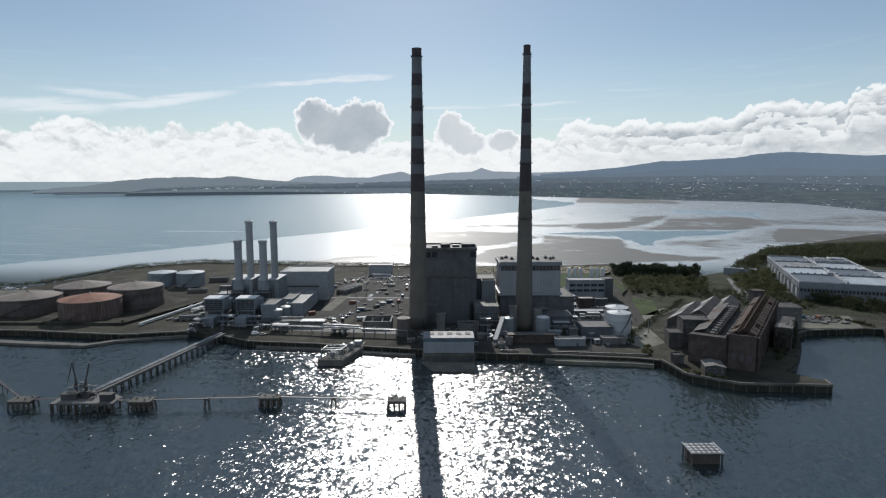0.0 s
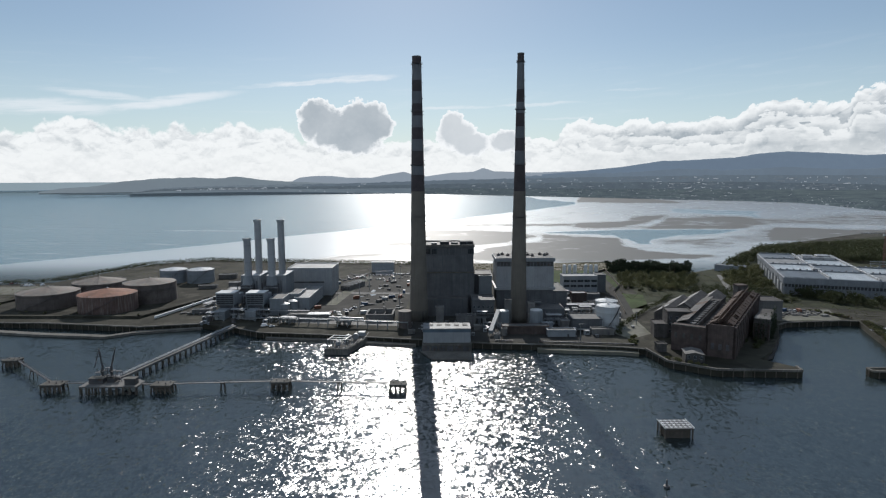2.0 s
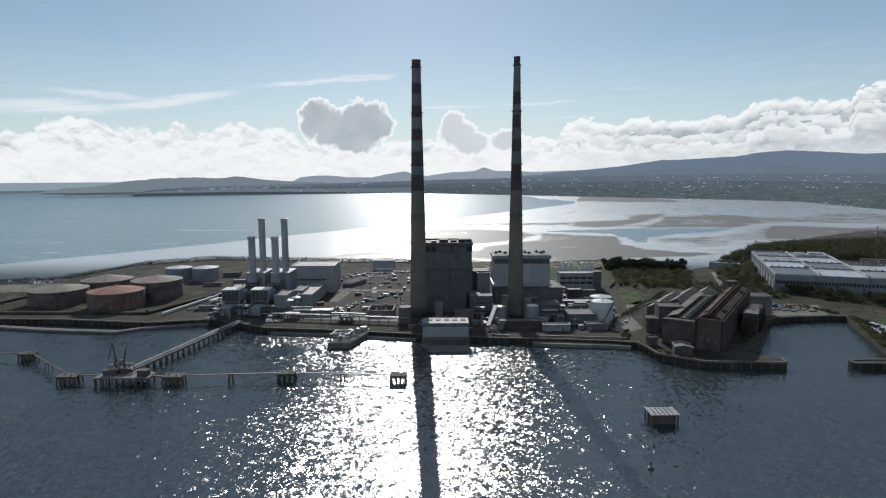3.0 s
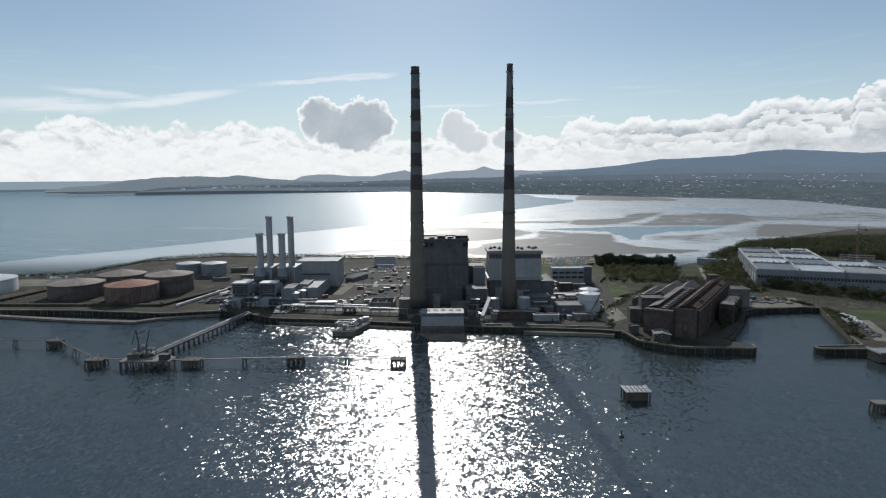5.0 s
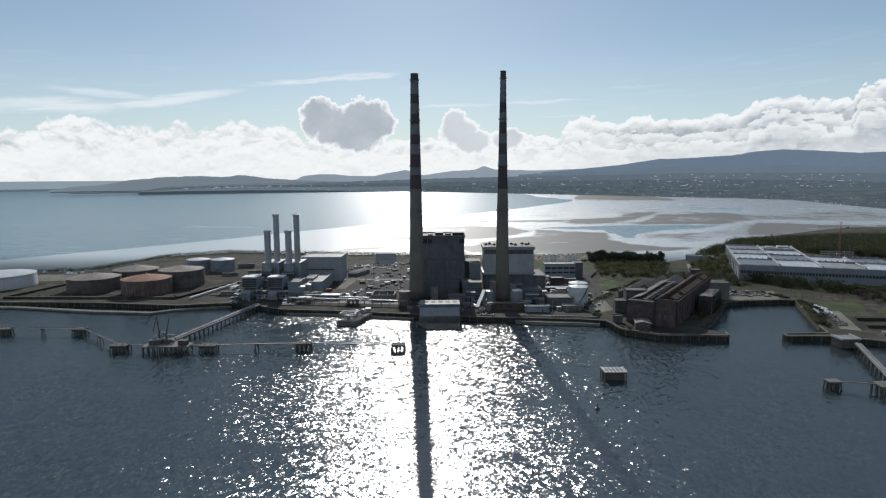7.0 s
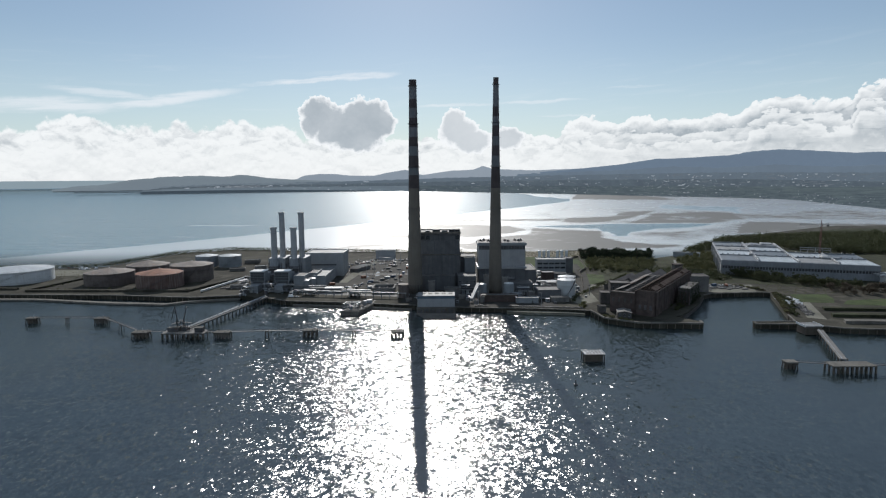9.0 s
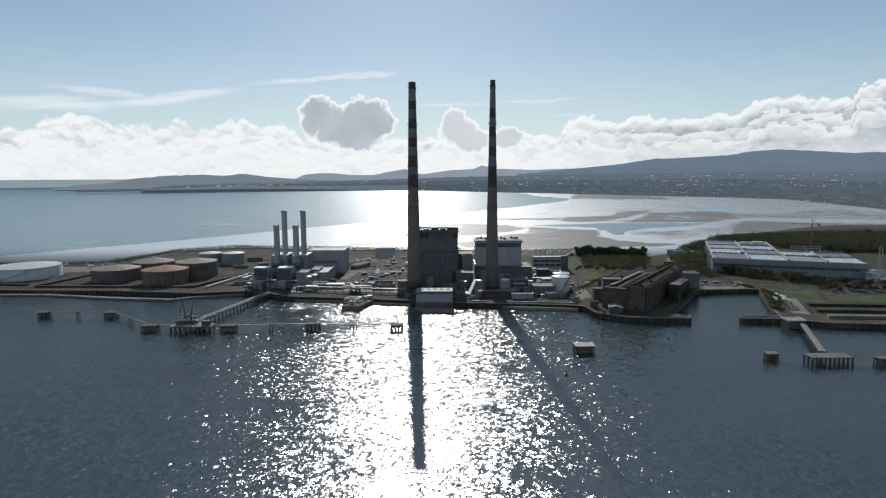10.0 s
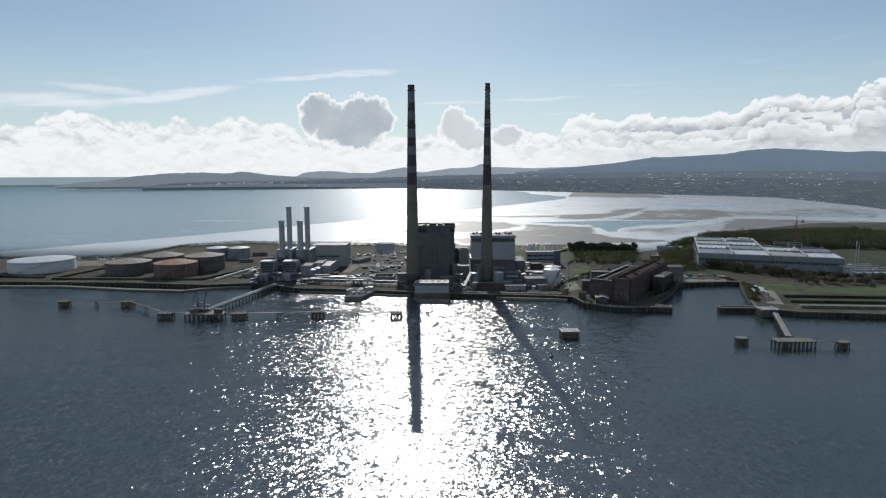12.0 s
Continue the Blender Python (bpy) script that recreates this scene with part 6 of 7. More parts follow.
for i in range(2):
    sx = 167 + i * 2.6
    st = thing("flue", "slim pale vertical flue beside the works", "flue", 358 + sx * 0.857 + 30 * 0.515, 114 - sx * 0.515 + 30 * 0.857, 4, group="slim flues")
    part("pipe", turned([(0.55, 0), (0.55, 36 - 3 * i)], 14), CLAD_LIGHT, st)
    part("cowl", turned([(0.6, 35 - 3 * i), (0.75, 36.3 - 3 * i)], 14), STEEL, st)
pb = thing("process_plant", "cluttered pale steel process plant with ducts and tanks", "process plant", 508, 36, 4)
for i in range(9):
    x, y = -12 + (i % 3) * 12, -10 + (i // 3) * 12
    part("vessel", turned([(3, 0), (3, 5 + i % 4), (1, 6.5 + i % 4)], 16, True, True, x, y), TANK_WHITE, pb)
for i in range(8):
    part("duct", beam((-18, -14 + i * 4.5, 7 + i % 3), (26, -14 + i * 4.5, 7 + (i * 2) % 3), 1.2), STEEL, pb)
for i in range(5):
    part("shed_roof", box(-16 + i * 10, -9 + i * 10, -22, -15, 4.5, 5.1), STRIP, pb)
    part("shed_wall", box(-15.5 + i * 10, -9.5 + i * 10, -21.5, -15.5, 0, 4.5), CLAD_GREY, pb)
block("low_store", "low green-roofed store beside the works", "shed", 372, 250, 34, 12, 7, CLAD_GREY, ROOF_LIGHT, rz=-31)


def tower_crane(x, y, h, jib, rz):
    c = thing("tower_crane", "red and white lattice tower crane", "crane", x, y, 4, rz)
    m = mat("crane_red", (0.22, 0.10, 0.085), 0.6)
    bm = bmesh.new()
    for sx in (-0.9, 0.9):
        for sy in (-0.9, 0.9):
            add_beam(bm, (sx, sy, 0), (sx, sy, h), 0.2)
    for i in range(int(h / 2)):
        z = i * 2.0
        for s in (-0.9, 0.9):
            add_beam(bm, (-0.9, s, z), (0.9, s, z + 2), 0.16)
            add_beam(bm, (s, -0.9, z + 2), (s, 0.9, z), 0.16)
    part("mast", bm, m, c)
    bm = bmesh.new()
    for s in (-0.7, 0.7):
        add_beam(bm, (-jib * 0.35, s, h), (jib, s, h), 0.3)
    add_beam(bm, (-jib * 0.35, 0, h + 1.4), (jib, 0, h + 1.4), 0.3)
    for i in range(int(jib * 1.35 / 2)):
        x0 = -jib * 0.35 + i * 2
        add_beam(bm, (x0, -0.7, h), (x0 + 1, 0, h + 1.4), 0.14)
        add_beam(bm, (x0 + 1, 0, h + 1.4), (x0 + 2, 0.7, h), 0.14)
    part("jib", bm, STEEL, c)
    part("head", beam((0, 0, h), (0, 0, h + 7), 0.6), m, c)
    for xx in (jib * 0.8, -jib * 0.33):
        part("tie", beam((0, 0, h + 7), (xx, 0, h + 1.4), 0.14), STEEL, c)
    part("ballast", box(-jib * 0.35, -jib * 0.35 + 3, -1, 1, h - 2.6, h, 0.1), CONCRETE, c)
    part("cab", box(0.9, 2.8, -1, 1, h - 2.6, h - 0.2, 0.1), WHITE, c)


tower_crane(560, 250, 45, 30, 178)

# settling basins and banks beyond the harbour
for y0, x0, lab in ((-92, 352, "grassy bank"), (-116, 344, "grassy bank"), (-138, 340, "stone bank")):
    tagged(part("bank", slab([(x0, y0), (430, y0 - 8), (900, y0 - 10), (900, y0 - 3), (430, y0 - 1), (x0 + 2, y0 + 6)], 3.9, 6.2), SCRUB if "grassy" in lab else QUAY), lab + " between shallow basins", "bank", kind="structure")
for y0, x0 in ((-80, 372), (-104, 362), (-128, 352)):
    tagged(part("basin_floor", slab([(x0, y0), (430, y0 - 6), (900, y0 - 8), (900, y0 - 18), (428, y0 - 16), (x0 - 4, y0 - 10)], 3.9, 4.08), CONCRETE if y0 == -104 else EARTH), "drained shallow basin floor, damp and dark", "basin", kind="structure")

# overgrown block between the hall and the basin
iv = thing("overgrown_block", "ivy-covered masonry block beside the ruined hall", "ruin", 242.4, -67.2, 4, -33.5)
part("wall", box(-5, 5, 0, 40, -0.5, 15, 0.3), SOOT, iv)
part("top", box(-5.2, 5.2, -0.2, 14, 15, 15.4, 0.1), CONCRETE, iv, "pale broken flat top")
for i in range(4):
    part("buttress", box(-5.2 + i * 3.0, -4.0 + i * 3.0, -0.9, 0.1, -0.5, 12, 0.15), BRICK, iv)

# ---------- plants ----------
BARK = mat("bark", (0.09, 0.07, 0.05), 0.95)


def leaf_mat(name, a, b):
    """Leaves in two tones, a little light coming through them."""
    mt = bpy.data.materials.new(name)
    mt.use_nodes = True
    n = Nodes(mt.node_tree)
    p = mt.node_tree.nodes["Principled BSDF"]
    isl = n.add("ShaderNodeNewGeometry")
    rnd = n.add("ShaderNodeObjectInfo").outputs["Random"]
    f = n.m("ADD", n.m("MULTIPLY", isl.outputs["Random Per Island"], 0.6), n.m("MULTIPLY", rnd, 0.4))
    n.link(n.mix(f, rgb(*a), rgb(*b)), p.inputs["Base Color"])
    p.inputs["Roughness"].default_value = 0.7
    p.inputs["Specular IOR Level"].default_value = 0.12
    tr = n.add("ShaderNodeBsdfTranslucent")
    n.link(n.mix(f, rgb(*a), rgb(*b)), tr.inputs[0])
    mx = n.add("ShaderNodeMixShader")
    mx.inputs[0].default_value = 0.22
    n.link(p.outputs[0], mx.inputs[1])
    n.link(tr.outputs[0], mx.inputs[2])
    n.link(mx.outputs[0], mt.node_tree.nodes["Material Output"].inputs[0])
    return mt


LEAF = leaf_mat("broad_leaves", (0.042, 0.05, 0.026), (0.09, 0.097, 0.046))
LEAF_OLIVE = leaf_mat("olive_leaves", (0.085, 0.092, 0.042), (0.16, 0.155, 0.075))
LEAF_BROWN = leaf_mat("bare_twigs", (0.075, 0.06, 0.046), (0.135, 0.112, 0.082))
NEEDLE = leaf_mat("pine_needles", (0.022, 0.032, 0.02), (0.048, 0.062, 0.034))
rng = random.Random(7)


def leaf_cloud(verts, faces, c, r, n, size, flat=0.8):
    """Scatters small bent sprays through a lump."""
    for _ in range(n):
        d = Vector((rng.gauss(0, 1), rng.gauss(0, 1), rng.gauss(0, 1))).normalized()
        p = Vector(c) + Vector((d.x, d.y, d.z * flat)) * r * rng.uniform(0.55, 1.05)
        a = Vector((rng.uniform(-1, 1), rng.uniform(-1, 1), rng.uniform(-0.6, 0.6))).normalized()
        b = a.cross(d).normalized()
        s = size * rng.uniform(0.6, 1.4)
        i = len(verts)
        verts += [p - a * s, p + b * s * 0.6 + d * s * 0.25, p + a * s, p - b * s * 0.6 + d * s * 0.2]
        faces.append((i, i + 1, i + 2, i + 3))


def plant_model(name, label, category, h, crown_r, leaf, kind, seed, group):
    global rng
    rng = random.Random(seed)
    t = thing(name, label, category, 0, 0, -500, group=group)
    bm = bmesh.new()
    if kind != "bush":
        rings = [(h * 0.035, 0), (h * 0.026, h * 0.25), (h * 0.016, h * 0.6), (h * 0.006, h * 0.95)]
        add_rings(bm, rings, 7)
        for i in range(7):
            a, z = rng.uniform(0, 6.28), h * rng.uniform(0.3, 0.7)
            e = Vector((math.cos(a) * crown_r * 0.7, math.sin(a) * crown_r * 0.7, z + h * rng.uniform(0.05, 0.25)))
            add_beam(bm, (0, 0, z), e, h * 0.013)
    else:
        for i in range(6):
            a = rng.uniform(0, 6.28)
            add_beam(bm, (0, 0, 0), (math.cos(a) * crown_r * 0.5, math.sin(a) * crown_r * 0.5, h * 0.7), 0.12)
    part("trunk" if kind != "bush" else "stem", bm, BARK, t)
    verts, faces = [], []
    if kind == "pine":
        for i in range(11):
            f = i / 10
            z = h * (0.3 + 0.68 * f)
            r = crown_r * (1.0 - f * 0.75) * rng.uniform(0.8, 1.1)
            for k in range(4):
                a = rng.uniform(0, 6.28)
                leaf_cloud(verts, faces, (math.cos(a) * r * 0.6, math.sin(a) * r * 0.6, z), r * 0.55, 16, 0.55, 0.5)
    elif kind == "broad":
        for i in range(15):
            a, rr = rng.uniform(0, 6.28), crown_r * math.sqrt(rng.random()) * 0.8
            z = h * rng.uniform(0.4, 0.9)
            leaf_cloud(verts, faces, (math.cos(a) * rr, math.sin(a) * rr, z), crown_r * rng.uniform(0.3, 0.48), 42, 0.5)
    else:
        for i in range(9):
            a, rr = rng.uniform(0, 6.28), crown_r * math.sqrt(rng.random()) * 0.8
            leaf_cloud(verts, faces, (math.cos(a) * rr, math.sin(a) * rr, h * rng.uniform(0.25, 0.75)), h * rng.uniform(0.28, 0.42), 34, 0.42)
    me = bpy.data.meshes.new("crown")
    me.from_pydata(verts, [], faces)
    me.materials.append(leaf)
    ob = new("crown", me)
    ob.parent = t
    return t


PINES = [plant_model("pine_tree", "dark green pine in a shelter belt", "tree", 11, 4.4, NEEDLE, "broad", s, "shelter belt pines") for s in (1, 2)]
BROADS = [plant_model("tree", "dense green broadleaf tree in scrub woodland", "tree", 10, 4.2, LEAF, "broad", s, "woodland trees") for s in (3, 4)]
OLIVES = [plant_model("tree", "pale olive leafing tree at the wood's edge", "tree", 8.5, 3.8, LEAF_OLIVE, "broad", s, "edge trees") for s in (5, 6)]
BROWNS = [plant_model("tree", "brown leafless twiggy tree beside the lawns", "tree", 8, 3.8, LEAF_BROWN, "broad", s, "twiggy trees") for s in (8, 9)]
BUSHES = [plant_model("bush", "low dark green shrub on rough ground", "bush", 3.6, 2.6, LEAF, "bush", s, "shrubs") for s in (10, 11)]
BUSHES_O = [plant_model("bush", "low olive-brown shrub on rough ground", "bush", 3.2, 2.6, LEAF_OLIVE, "bush", s, "olive shrubs") for s in (12, 13)]
MODELS = [PINES, BROADS, OLIVES, BROWNS, BUSHES, BUSHES_O]
USED = set()


def plant(models, x, y, s=1.0, z=4.0):
    src = models[rng.randrange(len(models))]
    sz = s * rng.uniform(0.75, 1.25)
    m = Matrix.Translation((x, y, z - 0.05)) @ Matrix.Rotation(rng.uniform(0, 6.28), 4, "Z") @ Matrix.Diagonal((sz, sz, sz * rng.uniform(0.85, 1.15), 1))
    if src.name not in USED:
        USED.add(src.name)
        src.matrix_basis = m
    else:
        copy_thing(src, Matrix.Identity(4)).matrix_basis = m


def inside(x, y, pts):
    c = False
    for (ax, ay), (bx, by) in zip(pts, pts[1:] + pts[:1]):
        if (ay > y) != (by > y) and x < (bx - ax) * (y - ay) / (by - ay) + ax:
            c = not c
    return c


def grove(models, pts, n, s=1.0, z=4.0):
    xs, ys = zip(*pts)
    k = 0
    for _ in range(n * 20):
        x, y = rng.uniform(min(xs), max(xs)), rng.uniform(min(ys), max(ys))
        if inside(x, y, pts):
            plant(models, x, y, s, z)
            k += 1
            if k >= n:
                return


def row(models, pts, step, s=1.0, jitter=1.5, z=4.0):
    for (ax, ay), (bx, by) in zip(pts, pts[1:]):
        n = max(1, int(math.hypot(bx - ax, by - ay) / step))
        for i in range(n):
            f = (i + rng.random() * 0.6) / n
            plant(models, ax + (bx - ax) * f + rng.uniform(-jitter, jitter), ay + (by - ay) * f + rng.uniform(-jitter, jitter), s, z)


def leaf_mass(name, label, leaf, lumps, n=14, size=0.5):
    """Dense undergrowth and hedges, many lumps in one."""
    verts, faces = [], []
    for x, y, r, h in lumps:
        leaf_cloud(verts, faces, (x, y, 4 + h * 0.5), r, n, size, h / (2 * r))
    me = bpy.data.meshes.new(name)
    me.from_pydata(verts, [], faces)
    me.materials.append(leaf)
    return tagged(new(name, me), label, "undergrowth", kind="stuff")


def lumps_in(pts, n, r0, r1, h0, h1):
    xs, ys = zip(*pts)
    out = []
    while len(out) < n:
        x, y = rng.uniform(min(xs), max(xs)), rng.uniform(min(ys), max(ys))
        if inside(x, y, pts):
            out.append((x, y, rng.uniform(r0, r1), rng.uniform(h0, h1)))
    return out


def lumps_along(pts, step, r0, r1, h0, h1, jitter=1.2):
    out = []
    for (ax, ay), (bx, by) in zip(pts, pts[1:]):
        k = int(math.hypot(bx - ax, by - ay) / step) + 1
        for i in range(k):
            f = i / k
            out.append((ax + (bx - ax) * f + rng.uniform(-jitter, jitter), ay + (by - ay) * f + rng.uniform(-jitter, jitter), rng.uniform(r0, r1), rng.uniform(h0, h1)))
    return out


rng = random.Random(20)
WOOD = [(376, 282), (420, 306), (462, 352), (560, 334), (620, 276), (700, 250), (860, 240), (860, 560), (720, 540), (531, 482)]
leaf_mass("woodland", "dense dark green woodland behind the treatment works", LEAF, lumps_in(WOOD, 2600, 4, 6.5, 7, 13), 44, 0.9)
leaf_mass("undergrowth", "dense olive scrub around the lane", LEAF_OLIVE, lumps_in([(318, 130), (352, 118), (378, 190), (424, 270), (400, 292), (362, 250), (330, 180)], 520, 1.8, 3.6, 3, 7.5) + lumps_in([(208, 140), (262, 120), (300, 170), (312, 222), (240, 232), (214, 190)], 560, 1.5, 3.2, 2, 6.5), 26, 0.55)
leaf_mass("undergrowth", "dark undergrowth beneath the pines and hedges", NEEDLE, lumps_in([(222, 246), (250, 236), (305, 226), (324, 238), (312, 264), (228, 280)], 420, 2, 3.6, 4, 10.5), 30, 0.7)
leaf_mass("hedge", "dark rough hedges along the shore and lots", LEAF, lumps_along([(148, -50), (154, -30), (192, 26), (222, 66), (240, 95)], 2.2, 1.6, 2.6, 2.5, 4.5) + lumps_along([(-640, 190), (-510, 172), (-424, 194)], 1.0, 2.2, 3.4, 3.6, 6.4) + lumps_along([(-424, 196), (-384, 330), (-313, 374), (-200, 354), (-132, 341), (-5, 328), (56, 328)], 1.0, 2.2, 3.6, 3.8, 6.8) + lumps_along([(-380, 310), (-313, 362), (-200, 344), (-132, 332), (-5, 320)], 4.0, 1.6, 3.2, 2.0, 4.0, 6) + lumps_in([(262, 88), (300, 60), (345, 60), (356, 112), (322, 128), (300, 150), (262, 118)], 320, 1.5, 3, 2, 5.5) + lumps_in([(352, 96), (372, 52), (420, 16), (452, 6), (458, 22), (424, 46), (380, 92)], 300, 1.8, 3.4, 3, 7.5), 24, 0.55)
leaf_mass("thicket", "brown leafless thicket beside the lawns", LEAF_BROWN, lumps_in([(398, -26), (470, -34), (900, -42), (900, 10), (500, 0), (452, 4), (420, 8)], 800, 1.8, 3.4, 3, 7) + lumps_in([(345, 8), (352, -20), (318, -104), (312, -108), (350, -14), (330, 34)], 110, 1, 2, 1, 2.6), 15, 0.5)
leaf_mass("ivy", "dark ivy over the masonry block by the basin", NEEDLE, [(242.4 + 0.834 * a + 0.552 * b, -67.2 - 0.552 * a + 0.834 * b, rng.uniform(1.2, 2.2), rng.uniform(2, 26)) for a, b in [(5.2, rng.uniform(0, 40)) for _ in range(60)] + [(rng.uniform(-5, 5), -0.6) for _ in range(20)]], 26, 0.5)
rng = random.Random(21)
grove(PINES, [(222, 246), (250, 236), (305, 226), (322, 238), (312, 262), (228, 276)], 62, 1.0)
grove(OLIVES, [(208, 140), (262, 120), (300, 170), (312, 222), (240, 232), (214, 190)], 34, 0.85)
grove(BUSHES, [(204, 120), (262, 100), (300, 160), (300, 210), (220, 200)], 30, 1.0)
row(BUSHES_O, [(150, -78), (156, -60)], 4, 0.9)
grove(BROADS, [(376, 282), (420, 300), (470, 352), (560, 330), (700, 300), (900, 330), (900, 520), (560, 480), (531, 470)], 90, 1.15)
grove(BROADS, [(560, 330), (640, 270), (900, 230), (900, 330)], 60, 1.1)
grove(OLIVES, [(318, 130), (352, 118), (378, 190), (420, 262), (400, 290), (362, 250), (330, 180)], 44, 0.95)
grove(BUSHES, [(300, 60), (345, 60), (356, 112), (322, 128), (300, 90)], 34, 1.1)
grove(BROADS, [(352, 96), (372, 52), (420, 16), (452, 6), (458, 22), (424, 46), (380, 92)], 46, 0.8)
grove(BROWNS, [(398, -26), (470, -34), (640, -40), (640, 10), (500, 0), (452, 4), (420, 8)], 70, 0.85)
grove(BUSHES_O, [(345, 8), (352, -20), (318, -104), (312, -108), (350, -14), (330, 34)], 44, 0.8)
grove(BUSHES, [(318, -120), (345, -60), (352, -30), (346, -28), (312, -112)], 26, 0.8)
row(BUSHES_O, [(-420, 200), (-384, 330)], 5, 0.8)
row(BUSHES, [(-400, 120), (-392, 60), (-400, 24)], 8, 0.6)
grove(BUSHES_O, [(-410, 24), (-232, 16), (-226, 30), (-404, 40)], 26, 0.4)
row(BUSHES_O, [(160, -112), (170, -118), (180, -128)], 4, 0.8)
grove(BUSHES, [(205, -90), (232, -92), (262, -50), (278, -20), (262, -20), (222, -78)], 26, 0.9)
for m in MODELS:
    for src in m:
        if src.name not in USED:
            plant([src], 560, 420, 1.0)

# marram and weed tufts, too many to count
verts, faces = [], []
rng = random.Random(5)
for _ in range(1500):
    x, y = rng.uniform(60, 250), rng.uniform(264, 328)
    leaf_cloud(verts, faces, (x, y, 4.3), 0.9, 5, 0.5, 0.5)
for pts, n in (([(-420, 200), (-384, 330), (-314, 374), (-130, 338), (-120, 250), (-220, 245), (-340, 245)], 1800), ([(-500, 30), (-420, 26), (-400, 120), (-410, 180), (-500, 160)], 500), ([(280, 40), (340, 34), (350, 120), (330, 220), (262, 200)], 900), ([(345, -20), (400, -20), (460, 0), (360, 60)], 500), ([(180, 70), (205, 200), (260, 110), (240, 95)], 500)):
    xs, ys = zip(*pts)
    for _ in range(n):
        x, y = rng.uniform(min(xs), max(xs)), rng.uniform(min(ys), max(ys))
        if inside(x, y, pts):
            leaf_cloud(verts, faces, (x, y, 4.15), rng.uniform(0.4, 0.9), 6, 0.35, 0.3)
me = bpy.data.meshes.new("weed_tufts")
me.from_pydata(verts, [], faces)
me.materials.append(LEAF_OLIVE)
tagged(new("weed_tufts", me), "olive and brown grass and weed tufts on rough ground", "weeds", kind="stuff")

# ---------- vehicles and clutter ----------
TYRE = mat("tyre_rubber", (0.02, 0.02, 0.02), 0.9, bump=0)


def car_model(name, label, paint, van=False):
    c = thing(name, label, "van" if van else "car", 0, 0, -500, group="parked vehicles")
    L, Wd, hb, ht = (5.4, 2.0, 1.1, 2.4) if van else (4.4, 1.8, 0.85, 1.45)
    bm = bmesh.new()
    add_box(bm, -L / 2, L / 2, -Wd / 2, Wd / 2, 0.3, hb, 0.12)
    part("body", bm, paint, c)
    bm = bmesh.new()
    vs = [bm.verts.new(p) for p in ((-L * 0.42, -Wd * 0.46, hb), (L * (0.38 if van else 0.22), -Wd * 0.46, hb), (L * (0.38 if van else 0.22), Wd * 0.46, hb), (-L * 0.42, Wd * 0.46, hb), (-L * 0.36, -Wd * 0.4, ht), (L * (0.28 if van else 0.06), -Wd * 0.4, ht), (L * (0.28 if van else 0.06), Wd * 0.4, ht), (-L * 0.36, Wd * 0.4, ht))]
    for q in ((0, 1, 5, 4), (1, 2, 6, 5), (2, 3, 7, 6), (3, 0, 4, 7)):
        bm.faces.new([vs[k] for k in q])
    part("cabin", bm, paint if van else GLASS, c)
    part("roof", box(-L * 0.37, L * (0.29 if van else 0.07), -Wd * 0.41, Wd * 0.41, ht - 0.02, ht + 0.05, 0.03), paint, c)
    for sx in (-L * 0.31, L * 0.31):
        for sy in (-Wd / 2 + 0.05, Wd / 2 - 0.05):
            part("wheel", turned([(0.32, -0.1), (0.32, 0.1)], 12), TYRE, c).matrix_local = Matrix.Translation((sx, sy, 0.32)) @ Matrix.Rotation(math.pi / 2, 4, "X")
    return c


CARS = [car_model("car", "parked silver car with dark windows", mat("silver_paint", (0.45, 0.46, 0.48), 0.25, 0.5, var=0.05, bump=0)),
        car_model("car", "parked white car with dark windows", mat("white_car_paint", (0.75, 0.75, 0.75), 0.25, var=0.05, bump=0)),
        car_model("car", "parked dark blue car with dark windows", mat("blue_car_paint", (0.03, 0.04, 0.08), 0.25, 0.2, var=0.05, bump=0)),
        car_model("car", "parked dull red car with dark windows", mat("red_car_paint", (0.22, 0.04, 0.035), 0.3, var=0.05, bump=0)),
        car_model("van", "parked plain white panel van", mat("white_car_paint", (0.75, 0.75, 0.75)), True)]
CAR_USED = set()


def park(x, y, rz):
    src = CARS[rng.choice((0, 0, 1, 1, 2, 3, 4))]
    m = pose(x, y, 4.08, 0, 0, rz)
    if src.name not in CAR_USED:
        CAR_USED.add(src.name)
        src.matrix_basis = m
    else:
        copy_thing(src, m)


rng = random.Random(11)
for x0, y0, dx, dy, n, rz in ((-92, 192, 3.0, 4.5, 7, 20), (-66, 196, 3.4, 1.0, 8, 95), (-46, 186, 3.2, 0.4, 7, 90), (-40, 236, 3.2, 0.2, 8, 90), (-70, 226, 3.2, 0.2, 9, 90), (-80, 26, 3.2, 1.6, 7, 60), (-66, 36, 2.4, 3.4, 6, 40), (-472, 180, 5, 1.2, 6, 80), (-440, 168, 4, 0.6, 6, 85), (118, 96, 3.0, 0.2, 6, 90), (300, 20, 5, 1, 5, 20), (-120, -20, 6, -1, 4, 10), (152, 30, 1.5, 5, 5, 10), (-100, 200, -4, 6, 5, 30)):
    for i in range(n):
        if rng.random() < 0.85:
            park(x0 + dx * i + rng.uniform(-0.3, 0.3), y0 + dy * i + rng.uniform(-0.3, 0.3), rz + rng.uniform(-5, 5))
for src in CARS:
    if src.name not in CAR_USED:
        src.matrix_basis = pose(-30, 205, 4.08, 0, 0, 90)


